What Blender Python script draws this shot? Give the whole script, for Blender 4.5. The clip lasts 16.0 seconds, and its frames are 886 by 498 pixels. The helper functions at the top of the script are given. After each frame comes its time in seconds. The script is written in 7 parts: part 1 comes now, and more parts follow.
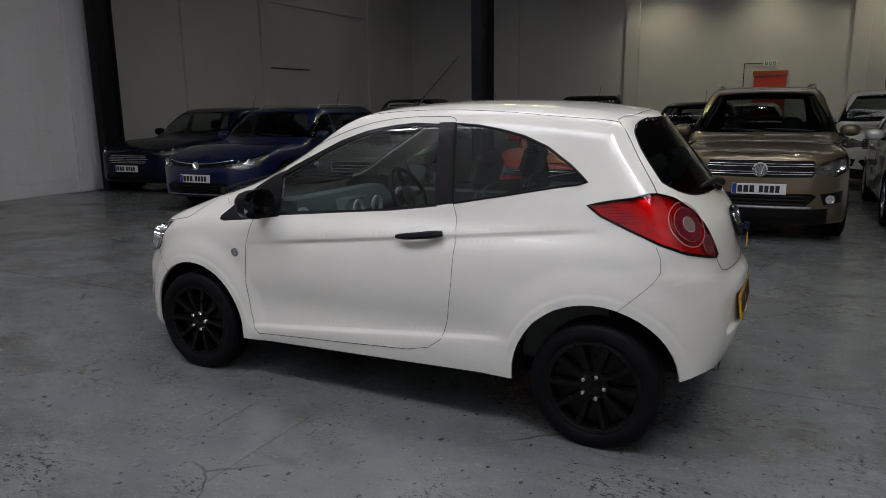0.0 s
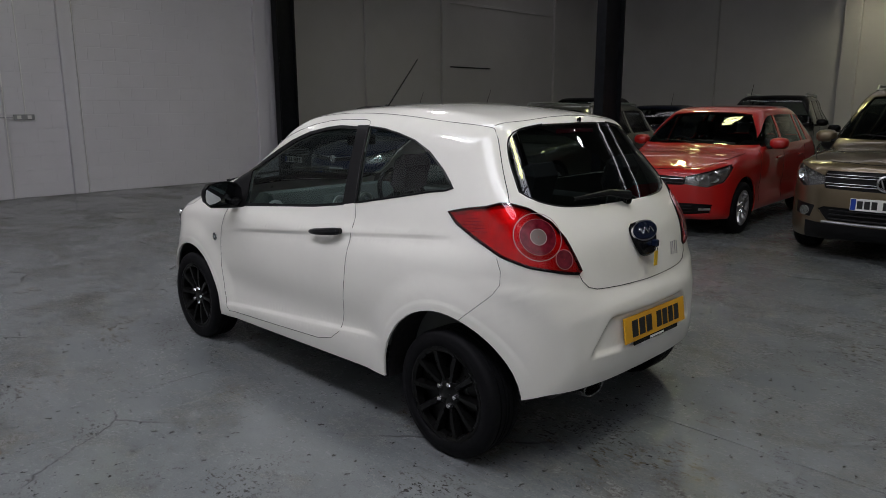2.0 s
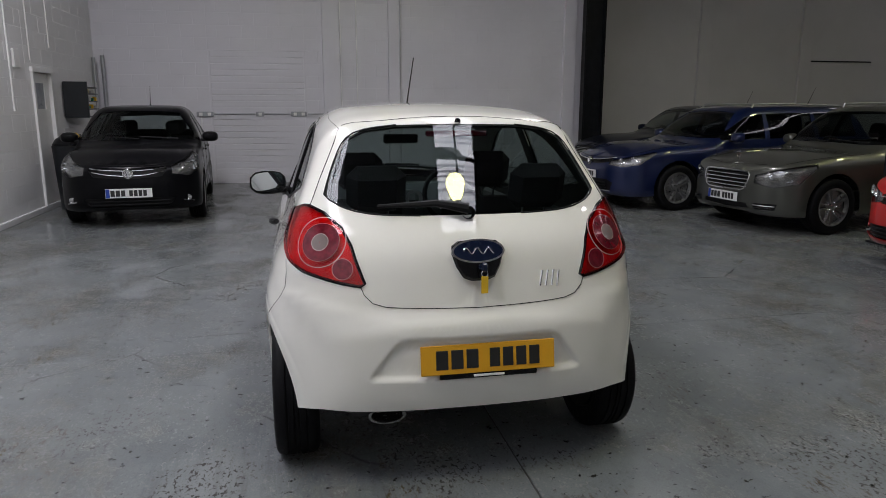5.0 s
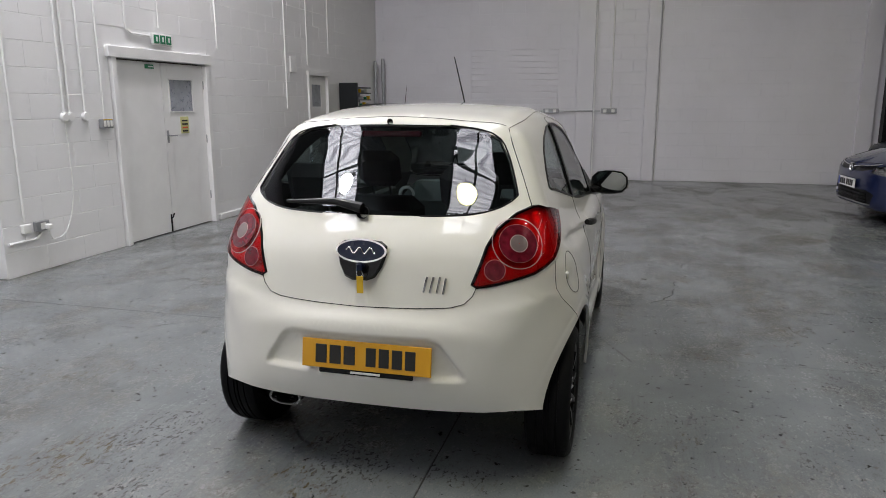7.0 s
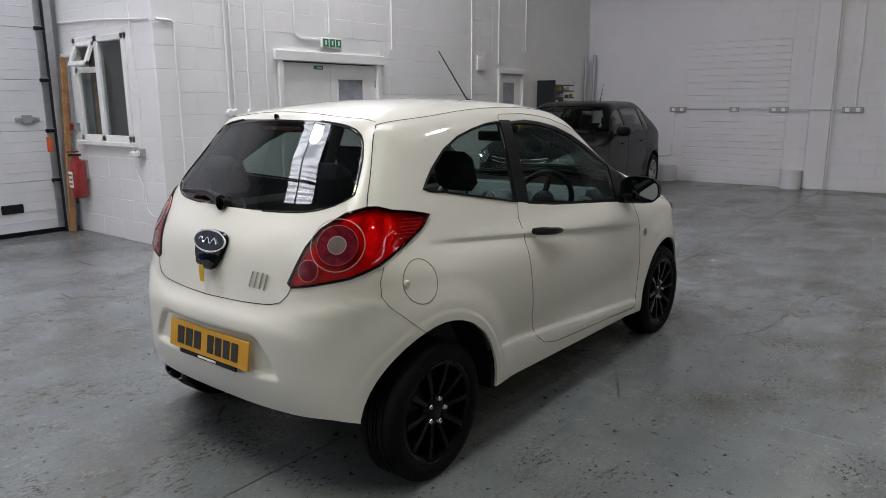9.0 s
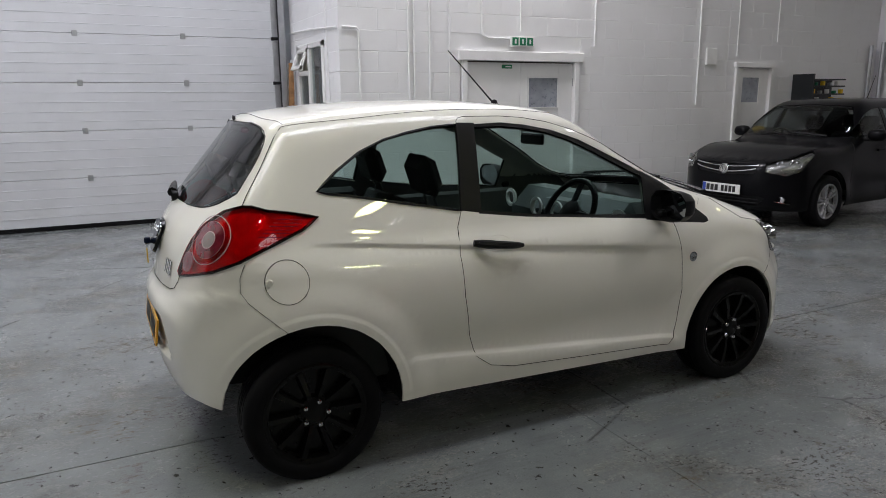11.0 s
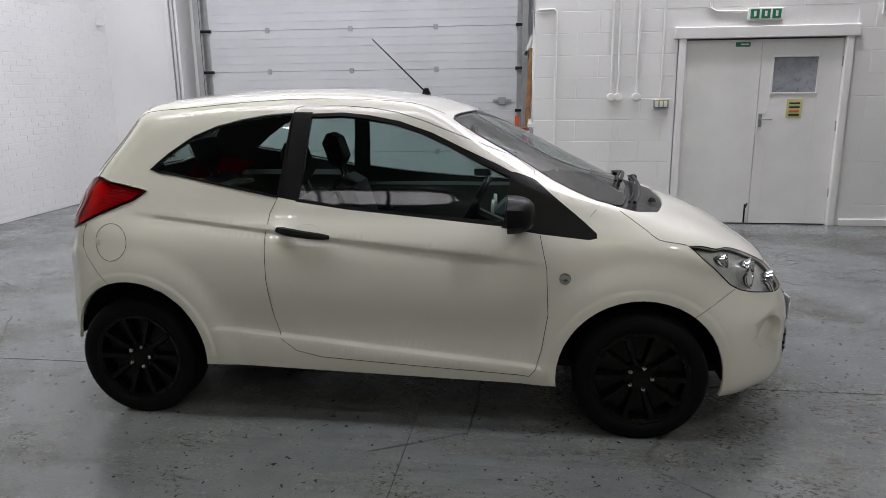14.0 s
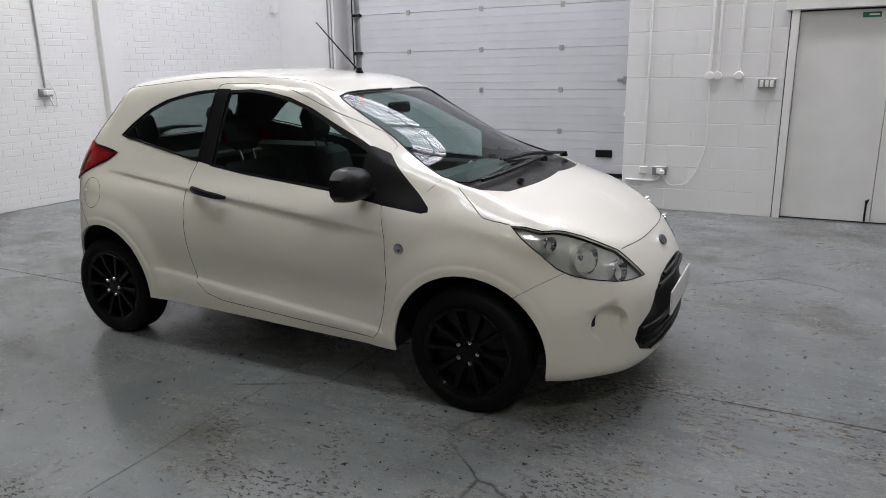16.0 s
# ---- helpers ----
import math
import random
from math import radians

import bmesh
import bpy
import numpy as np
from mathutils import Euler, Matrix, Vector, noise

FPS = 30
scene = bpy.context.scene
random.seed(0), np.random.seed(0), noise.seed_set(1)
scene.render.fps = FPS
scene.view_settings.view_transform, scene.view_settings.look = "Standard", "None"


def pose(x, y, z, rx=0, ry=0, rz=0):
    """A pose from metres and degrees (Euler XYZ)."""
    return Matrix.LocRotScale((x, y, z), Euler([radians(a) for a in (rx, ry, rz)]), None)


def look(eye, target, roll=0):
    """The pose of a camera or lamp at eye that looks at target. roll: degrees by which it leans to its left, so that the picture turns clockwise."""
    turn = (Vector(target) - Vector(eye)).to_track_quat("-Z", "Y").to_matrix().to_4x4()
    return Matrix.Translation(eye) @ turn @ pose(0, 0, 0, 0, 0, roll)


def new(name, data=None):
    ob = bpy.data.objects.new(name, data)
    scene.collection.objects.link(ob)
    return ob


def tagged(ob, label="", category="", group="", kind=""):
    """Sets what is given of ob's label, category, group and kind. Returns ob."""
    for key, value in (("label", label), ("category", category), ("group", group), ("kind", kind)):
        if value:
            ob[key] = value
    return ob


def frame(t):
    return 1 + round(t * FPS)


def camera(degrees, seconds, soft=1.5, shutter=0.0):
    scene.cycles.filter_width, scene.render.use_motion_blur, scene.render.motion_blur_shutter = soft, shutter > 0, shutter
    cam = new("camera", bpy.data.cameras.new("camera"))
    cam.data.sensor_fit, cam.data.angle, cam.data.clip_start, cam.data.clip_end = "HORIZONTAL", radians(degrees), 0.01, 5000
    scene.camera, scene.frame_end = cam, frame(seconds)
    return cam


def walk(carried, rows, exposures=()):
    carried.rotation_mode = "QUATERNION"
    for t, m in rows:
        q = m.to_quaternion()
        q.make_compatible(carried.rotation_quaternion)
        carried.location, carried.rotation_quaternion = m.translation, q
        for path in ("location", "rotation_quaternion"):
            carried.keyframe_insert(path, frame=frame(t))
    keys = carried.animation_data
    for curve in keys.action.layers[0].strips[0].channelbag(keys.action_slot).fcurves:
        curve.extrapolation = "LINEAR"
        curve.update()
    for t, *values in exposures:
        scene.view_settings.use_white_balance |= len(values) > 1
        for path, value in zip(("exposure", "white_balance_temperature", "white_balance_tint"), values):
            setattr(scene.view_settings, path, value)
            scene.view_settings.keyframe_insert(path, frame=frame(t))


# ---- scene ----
cam = camera(64.9, 16.0, soft=0.55)
PATH = [
    (0, (-1.861, 3.541, 1.462), (-0.962, 1.8, 1.06), -0.7),
    (0.5, (-2.218, 3.396, 1.459), (-1.196, 1.724, 1.058), -0.6),
    (1, (-2.545, 3.216, 1.456), (-1.391, 1.633, 1.055), -0.5),
    (1.5, (-2.808, 2.956, 1.466), (-1.541, 1.461, 1.064), -0.4),
    (2, (-3.114, 2.723, 1.483), (-1.718, 1.349, 1.078), -0.2),
    (2.5, (-3.347, 2.447, 1.468), (-1.831, 1.207, 1.064), -0.1),
    (3, (-3.58, 2.156, 1.47), (-1.967, 1.044, 1.066), 0.0),
    (3.5, (-3.786, 1.836, 1.476), (-2.069, 0.894, 1.073), 0.1),
    (4, (-3.889, 1.466, 1.478), (-2.091, 0.688, 1.075), 0.1),
    (4.5, (-4.031, 1.072, 1.485), (-2.165, 0.477, 1.079), 0.1),
    (4.7, (-4.065, 0.9, 1.477), (-2.175, 0.386, 1.072), 0.1),
    (6.8, (-4.047, -0.798, 1.492), (-2.127, -0.415, 1.079), -0.2),
    (7, (-3.999, -0.963, 1.494), (-2.109, -0.456, 1.08), -0.2),
    (7.5, (-3.821, -1.342, 1.482), (-2.006, -0.611, 1.07), -0.3),
    (8, (-3.647, -1.727, 1.487), (-1.902, -0.841, 1.073), -0.3),
    (8.5, (-3.411, -2.077, 1.475), (-1.765, -1.017, 1.061), -0.4),
    (9, (-3.139, -2.367, 1.472), (-1.599, -1.159, 1.058), -0.3),
    (9.2, (-3.036, -2.496, 1.465), (-1.546, -1.227, 1.05), -0.4),
    (11.3, (-1.588, -3.351, 1.482), (-0.812, -1.555, 1.065), -0.5),
    (11.5, (-1.425, -3.388, 1.477), (-0.709, -1.568, 1.059), -0.5),
    (12, (-1.005, -3.466, 1.482), (-0.47, -1.586, 1.061), -0.5),
    (12.5, (-0.583, -3.491, 1.48), (-0.26, -1.564, 1.054), -0.5),
    (13, (-0.162, -3.564, 1.482), (-0.029, -1.616, 1.048), -0.6),
    (13.5, (0.258, -3.604, 1.478), (0.202, -1.655, 1.032), -0.7),
    (14, (0.684, -3.624, 1.488), (0.427, -1.693, 1.036), -0.7),
    (14.5, (1.136, -3.618, 1.492), (0.676, -1.727, 1.033), -0.8),
    (15, (1.538, -3.536, 1.488), (0.925, -1.693, 1.01), -0.9),
    (15.5, (1.971, -3.481, 1.475), (1.232, -1.688, 0.986), -0.9),
    (16, (2.343, -3.335, 1.466), (1.457, -1.612, 0.967), -0.9),
]
walk(cam, [(t, look(eye, target, roll)) for t, eye, target, roll in PATH],
  exposures=[(0.0, -0.50, 6350, 12), (1.5, -0.50, 6350, 12), (3.0, -0.16, 6350, 13), (4.7, 0.0, 6350, 13), (7.0, 0.39, 6500, 12), (9.2, 0.33, 6400, 12), (12.5, 0.33, 6450, 12), (16.0, 0.40, 6450, 12)])


def spline(pts, step=0.02, closed=False):
    """Dense Catmull-Rom points through the control points."""
    p = np.array(pts, float)
    n = len(p)
    out = []
    for i in range(n if closed else n - 1):
        if closed:
            a, b, c, d = p[(i - 1) % n], p[i], p[(i + 1) % n], p[(i + 2) % n]
        else:
            a, b, c, d = p[max(i - 1, 0)], p[i], p[i + 1], p[min(i + 2, n - 1)]
        m = max(1, int(np.linalg.norm(c - b) / step))
        for k in range(m):
            t = k / m
            out.append(0.5 * (2 * b + (c - a) * t + (2 * a - 5 * b + 4 * c - d) * t * t + (3 * b - a - 3 * c + d) * t ** 3))
    if not closed:
        out.append(p[-1])
    return np.array(out)


def inside(poly, q):
    """Which of the 2D points q lie in the closed polygon."""
    x, y = q[:, 0], q[:, 1]
    res = np.zeros(len(q), bool)
    a = poly
    b = np.roll(poly, -1, axis=0)
    for (x0, y0), (x1, y1) in zip(a, b):
        if y0 == y1:
            continue
        hit = ((y0 > y) != (y1 > y)) & (x < (x1 - x0) * (y - y0) / (y1 - y0) + x0)
        res ^= hit
    return res


class Field:
    """Signed distance to a closed 2D outline, tabled on a 1 cm grid and slightly smoothed."""

    def __init__(self, outline, cell=0.0125, smooth=5):
        poly = np.array(outline)
        self.cell = cell
        self.lo = poly.min(0) - 0.5
        n = np.ceil((poly.max(0) + 0.5 - self.lo) / cell).astype(int) + 1
        gx, gy = np.meshgrid(np.arange(n[0]), np.arange(n[1]), indexing="ij")
        q = np.stack([gx.ravel(), gy.ravel()], 1) * cell + self.lo
        best = np.full(len(q), 1e9)
        for a, b in zip(poly, np.roll(poly, -1, axis=0)):
            ab = b - a
            l2 = ab @ ab
            if l2 < 1e-12:
                continue
            t = np.clip(((q - a) @ ab) / l2, 0, 1)
            best = np.minimum(best, ((q - a - t[:, None] * ab) ** 2).sum(1))
        d = np.sqrt(best)
        d[inside(poly, q)] *= -1
        d = d.reshape(n)
        for _ in range(smooth):
            d[1:-1, 1:-1] = (d[1:-1, 1:-1] * 4 + d[:-2, 1:-1] + d[2:, 1:-1] + d[1:-1, :-2] + d[1:-1, 2:]) / 8
        self.d = d

    def __call__(self, x, y):
        fx = np.clip((x - self.lo[0]) / self.cell, 0, self.d.shape[0] - 1.001)
        fy = np.clip((y - self.lo[1]) / self.cell, 0, self.d.shape[1] - 1.001)
        i, j = fx.astype(int), fy.astype(int)
        u, v = fx - i, fy - j
        d = self.d
        return d[i, j] * (1 - u) * (1 - v) + d[i + 1, j] * u * (1 - v) + d[i, j + 1] * (1 - u) * v + d[i + 1, j + 1] * u * v


def smax(a, b, k):
    h = np.maximum(k - np.abs(a - b), 0) / k
    return np.maximum(a, b) + h * h * k * 0.25


def ramp(v, a, b):
    t = np.clip((v - a) / (b - a), 0, 1)
    return t * t * (3 - 2 * t)


def recess_field(rc, y, z):
    """Distance to the edge of the plate's hollow, a rounded trapezium; rc: half width, middle height, half height, depth, slant."""
    return smax(np.abs(z - rc[1]) - rc[2], (y - (rc[0] - rc[4] * (z - rc[1]))) * 0.8, 0.03)


class Shape:
    """A car's outer skin as the rounded intersection of its side, plan and cross sections."""

    def __init__(self, s):
        self.s = s
        self.axles, self.hub = s["axles"], s["hub"]
        prof = spline(s["profile"], 0.02)
        self.x0, self.x1 = prof[:, 0].min(), prof[:, 0].max()
        self.side = Field(prof, s.get("cell", 0.0125))
        half = spline(s["plan"], 0.02)
        self.plan = Field(np.vstack([half, (half * (1, -1))[::-1][1:-1]]), s.get("cell", 0.0125))
        self.secz, self.secw = zip(*s["section"])
        cz = np.linspace(self.secz[0], self.secz[-1], 200)
        cw = np.interp(cz, self.secz, self.secw)
        for _ in range(s.get("blur", 60)):
            cw[1:-1] = (cw[:-2] + 2 * cw[1:-1] + cw[2:]) / 4
        self.cz, self.cw = cz, cw
        self.z0 = s.get("z0", 0.63)
        self.reach = s.get("reach", 1.0)
        self.arch_at = s.get("arch_at", [(ax, self.hub) for ax in self.axles])
        self.mid = 0.5 * (self.x0 + self.x1)
        self.half = 0.5 * (self.x1 - self.x0)

    def dist(self, p):
        s = self.s
        x, y, z = p[:, 0], np.abs(p[:, 1]), p[:, 2]
        up = ramp(z, s["belt"] - 0.08, s["belt"] + 0.35)
        bow = np.where(x > 0, s["bow"][0] * ramp(x, 0.0, 0.7), -s["bow"][1] * ramp(-x, 0.3, 1.0))
        screen = s.get("screen_bow", 0) * ramp(x, 0.1, 0.5) * ramp(z, 0.95, 1.12)
        d1 = self.side(x + (bow * ramp(z, 0.6, 1.0) + screen) * y * y, z + (s.get("crown", 0.05) + s.get("roof_crown", 0) * ramp(z, 1.1, 1.3)) * y * y)
        taper = 1 - up * (s["taper"][0] * ramp(-x, 0.2, 1.7) ** 1.3 + s["taper"][1] * ramp(x, 0.2, 1.6))
        d2 = (y - np.interp(z, self.cz, self.cw) * taper) * 0.95
        d3 = self.plan(x, y)
        if "nose_inset" in s:
            d3 = d3 + s["nose_inset"] * ramp(z, 0.46, 0.72) * ramp(x, 1.25, 1.65)
        sf = s.get("shelf")
        if sf:
            zc = sf[0] + sf[1] * np.maximum(y - 0.3, 0)
            d3 = d3 + sf[2] * (ramp(z, zc - 0.01, zc + 0.05) + 0.5 * ramp(z, zc, zc + 0.3) - 0.5) * ramp(-x, 1.15, 1.45)
        k = s.get("round", 0.13) * (1 - s.get("crisp", 0.0) * ramp(x, 0.0, 0.3) * ramp(z, 0.9, 1.05))
        d = smax(smax(d2, d3, 0.10), d1, k)
        flare = 0
        for ax, az in self.arch_at:
            r = np.hypot(x - ax, z - az) - s["arch"]
            if "eyebrow" in s:
                flare = flare + s["eyebrow"] * (1 - ramp(r, 0.028, 0.048)) + 1 - ramp(r, 0.05, 0.17)
            else:
                flare = flare + np.exp(-(r / 0.085) ** 2)
        onside = ramp(y, 0.5, 0.68)
        d = d - s.get("flare", 0.02) * flare * onside * ramp(z, 0.1, 0.25)
        mid = ramp(x, self.axles[0] + 0.30, self.axles[0] + 0.55) * ramp(-x, -self.axles[1] + 0.30, -self.axles[1] + 0.5)
        d = d + s.get("scallop", 0.018) * np.exp(-((z - s.get("scallop_z", 0.45)) / 0.10) ** 2) * mid * onside
        c = s.get("crease")
        if c:
            zl = c[1] + (x - c[0]) * (c[3] - c[1]) / (c[2] - c[0])
            below = np.maximum(zl - z, 0)
            d = d + s.get("crease_depth", 0.010) * ramp(below, 0, 0.022) * np.exp(-below / 0.10) * ramp(x, -1.2, -0.9) * ramp(-x, -0.85, -0.3) * onside
        lz = s.get("lower_crease")
        if lz:
            lz = lz[0] + lz[1] * x
            d = d - 0.012 * ramp(lz - z, 0, 0.022) * ramp(z, lz - 0.22, lz - 0.03) * mid * onside
        rc = s.get("recess")
        if rc:
            d = d + rc[3] * ramp(-recess_field(rc, y, z), 0, 0.022) * ramp(-x, 1.2, 1.4)
        for cx, cy, cz, rx, ry, rz, h in s.get("dents", ()):
            e = ((x - cx) / rx) ** 2 + ((y - cy) / ry) ** 2 + ((z - cz) / rz) ** 2
            d = d + h * ramp(1 - e, 0, 0.36)
        return d

    def normal(self, p, e=None):
        e = e or self.s.get("fair", self.side.cell)
        g = np.stack([self.dist(p + v) - self.dist(p - v) for v in np.eye(3) * e], 1)
        return g / np.maximum(np.linalg.norm(g, axis=1, keepdims=True), 1e-9)

    def cast(self, o, v, far=2.6):
        """Where rays that start inside the skin leave it."""
        lo, hi = np.zeros(len(o)), np.full(len(o), far)
        for _ in range(26):
            m = 0.5 * (lo + hi)
            into = self.dist(o + v * m[:, None]) < 0
            lo, hi = np.where(into, m, lo), np.where(into, hi, m)
        return o + v * lo[:, None]

    def ray(self, u, phi):
        tau = np.radians(89.95) * np.sign(u) * np.abs(u) ** 3
        o = np.stack([self.mid + self.half * 0.55 * u * self.reach, 0 * u, np.full(len(u), self.z0)], 1)
        v = np.stack([np.sin(tau), np.cos(tau) * np.cos(phi), np.cos(tau) * np.sin(phi)], 1)
        return o, v

    def point(self, u, phi):
        o, v = self.ray(np.asarray(u, float), np.asarray(phi, float))
        return self.cast(o, v)

    def param(self, p):
        """The skin coordinates (u, phi) of points near the skin."""
        phi = np.arctan2(p[:, 2] - self.z0, np.maximum(p[:, 1], 0))
        r = np.hypot(p[:, 1], p[:, 2] - self.z0)
        lo, hi = np.full(len(p), -1.0), np.full(len(p), 1.0)
        for _ in range(40):
            u = 0.5 * (lo + hi)
            tau = np.radians(89.95) * np.sign(u) * np.abs(u) ** 3
            x = self.mid + self.half * 0.55 * u * self.reach + r * np.tan(tau)
            lo, hi = np.where(x < p[:, 0], u, lo), np.where(x < p[:, 0], hi, u)
        return np.stack([0.5 * (lo + hi), phi], 1)

    def ring(self, c, r, n=32, lift=0.0):
        """A circle drawn on the skin round a point near it."""
        c = self.project("skin", [c])[0]
        nn = Vector(self.normal(c[None])[0])
        a = nn.cross(Vector((0, 0, 1))).normalized()
        b = nn.cross(a)
        q = np.array([np.array(c) + r * (np.array(a) * math.cos(w) + np.array(b) * math.sin(w)) for w in (i * math.tau / n for i in range(n))])
        p = self.project("skin", q)
        return p + self.normal(p) * lift

    def project(self, view, pts):
        """Skin points seen in a plain view: side (x, z), front or rear (y, z), top (x, y); or 3D points pulled on to the skin."""
        q = np.array(pts, float)
        n = len(q)
        if view == "skin":
            return self.point(*self.param(q).T)
        if view == "side":
            o, v = np.stack([q[:, 0], np.zeros(n), q[:, 1]], 1), (0, 1, 0)
        elif view == "top":
            o, v = np.stack([q[:, 0], q[:, 1], np.full(n, 0.5)], 1), (0, 0, 1)
        else:
            o, v = np.stack([np.full(n, self.s.get("nose_from", 0.25) if view == "front" else -0.6), q[:, 0], q[:, 1]], 1), ((1 if view == "front" else -1), 0, 0)
        return self.cast(o, np.tile(np.array(v, float), (n, 1)))


HATCH = dict(
    cell=0.009,    axles=(-1.15, 1.15), hub=0.279, arch=0.352, belt=0.98, bow=(0.30, 0.27), taper=(0.06, 0.12), screen_bow=0.34, roof_crown=0.06, crown=0.06, round=0.12, crisp=0.6,
    profile=[(1.5, 0.17), (1.80, 0.185), (1.88, 0.225), (1.905, 0.32), (1.905, 0.45), (1.885, 0.56), (1.848, 0.625), (1.80, 0.675), (1.70, 0.757), (1.5, 0.880), (1.25, 0.978),
             (1.08, 1.042), (0.9, 1.132), (0.6, 1.287), (0.33, 1.40), (0.08, 1.463), (-0.3, 1.49), (-0.7, 1.485), (-1.0, 1.462), (-1.2, 1.43),
             (-1.265, 1.37), (-1.328, 1.295), (-1.390, 1.22), (-1.452, 1.14), (-1.512, 1.06), (-1.588, 0.94), (-1.620, 0.8), (-1.632, 0.742), (-1.645, 0.722), (-1.678, 0.692), (-1.688, 0.66), (-1.692, 0.56),
             (-1.690, 0.48), (-1.678, 0.435), (-1.655, 0.38), (-1.60, 0.30), (-1.5, 0.17), (-0.5, 0.17), (0.5, 0.17), (1.5, 0.17)],
    plan=[(-1.702, 0), (-1.682, 0.2), (-1.637, 0.38), (-1.580, 0.53), (-1.472, 0.66), (-1.30, 0.757), (-1.15, 0.797), (-0.8, 0.825), (0, 0.83), (0.8, 0.825), (1.2, 0.805),
          (1.48, 0.74), (1.7, 0.615), (1.80, 0.50), (1.875, 0.32), (1.91, 0.12), (1.915, 0)],
    section=[(0.1, 0.76), (0.25, 0.8), (0.45, 0.82), (0.65, 0.82), (0.76, 0.808), (0.84, 0.785), (0.90, 0.745), (0.93, 0.719), (0.96, 0.708), (1.03, 0.685), (1.1, 0.6615),
             (1.25, 0.608), (1.4, 0.5495), (1.55, 0.485)],
    crease=(0.39, 0.806, -0.87, 0.93), crease_depth=0.017, lower_crease=(0.388, -0.09),
    arch_at=((-1.133, 0.295), (1.138, 0.272)), eyebrow=0.28, flare=0.015, recess=(0.37, 0.551, 0.084, 0.018, 0.72), nose_inset=0.06, blur=25, z0=0.90, shelf=(0.685, 0.2, 0.012),
    dents=[(1.697, 0.585, 0.432, 0.084, 0.084, 0.080, 0.035)],
)

# ---- light ----
world = bpy.data.worlds.new("world")
scene.world = world
world.use_nodes = True
wn = world.node_tree
sky = wn.nodes.new("ShaderNodeTexSky")
sky.sky_type, sky.sun_disc = "NISHITA", False
sky.sun_elevation, sky.sun_rotation = radians(35), radians(120)
wn.links.new(sky.outputs[0], wn.nodes["Background"].inputs[0])
wn.nodes["Background"].inputs[1].default_value = 0.08

SKYLIGHT = 7.0      # glow of the daylight sheets in the roof over this bay
SKYLIGHT_FAR = 4.2  # the same in the next bay, set lower
LAMP_WHITE, LAMP_GREEN, LAMP_FAR = 80.0, 40.0, 110.0


# ---- materials ----
def material(name):
    m = bpy.data.materials.new(name)
    m.use_nodes = True
    t = m.node_tree
    return m, t, t.nodes["Principled BSDF"]


def coords(t, scale=1.0, local=False):
    n = t.nodes.new("ShaderNodeTexCoord")
    if local:
        return n.outputs["Object"]
    g = t.nodes.new("ShaderNodeNewGeometry")
    return g.outputs["Position"]


def noisetex(t, vec, scale, detail=4.0, rough=0.6, stretch=None):
    n = t.nodes.new("ShaderNodeTexNoise")
    n.inputs["Scale"].default_value, n.inputs["Detail"].default_value, n.inputs["Roughness"].default_value = scale, detail, rough
    if stretch:
        mp = t.nodes.new("ShaderNodeMapping")
        mp.inputs["Scale"].default_value = stretch
        t.links.new(vec, mp.inputs[0])
        vec = mp.outputs[0]
    t.links.new(vec, n.inputs["Vector"])
    return n.outputs[0]


def rampnode(t, fac, stops):
    r = t.nodes.new("ShaderNodeValToRGB")
    e = r.color_ramp.elements
    while len(e) < len(stops):
        e.new(0.5)
    for k, (p, c) in zip(e, stops):
        k.position = p
        k.color = (*c, 1) if len(c) == 3 else c
    t.links.new(fac, r.inputs[0])
    return r.outputs[0]


def mixcol(t, fac, a, b, mode="MIX"):
    m = t.nodes.new("ShaderNodeMix")
    m.data_type, m.blend_type = "RGBA", mode
    for s, v in ((0, fac), (6, a), (7, b)):
        if isinstance(v, (int, float)):
            m.inputs[s].default_value = v
        elif isinstance(v, tuple):
            m.inputs[s].default_value = (*v, 1)
        else:
            t.links.new(v, m.inputs[s])
    return m.outputs[2]


def bump(t, bsdf, height, strength=0.2, dist=0.01):
    b = t.nodes.new("ShaderNodeBump")
    b.inputs["Strength"].default_value, b.inputs["Distance"].default_value = strength, dist
    t.links.new(height, b.inputs["Height"])
    t.links.new(b.outputs[0], bsdf.inputs["Normal"])


def plain(name, col, rough=0.5, metal=0.0, vary=0.12, scale=9.0, coat=0.0, grain=0.0, grain_scale=300.0, spec=0.5):
    """A surface of one colour, with soft blotches and fine grain."""
    m, t, b = material(name)
    v = coords(t)
    n = noisetex(t, v, scale)
    dark = tuple(c * (1 - vary) for c in col)
    light = tuple(min(c * (1 + vary), 1) for c in col)
    t.links.new(rampnode(t, n, [(0.3, dark), (0.7, light)]), b.inputs["Base Color"])
    b.inputs["Metallic"].default_value = metal
    b.inputs["Coat Weight"].default_value = coat
    b.inputs["Coat Roughness"].default_value = 0.03
    b.inputs["Specular IOR Level"].default_value = spec
    r = rampnode(t, noisetex(t, v, scale * 4), [(0.3, (rough * 0.85,) * 3), (0.7, (min(rough * 1.15, 1),) * 3)])
    t.links.new(r, b.inputs["Roughness"])
    if grain:
        bump(t, b, noisetex(t, v, grain_scale, 2.0), grain, 0.002)
    return m


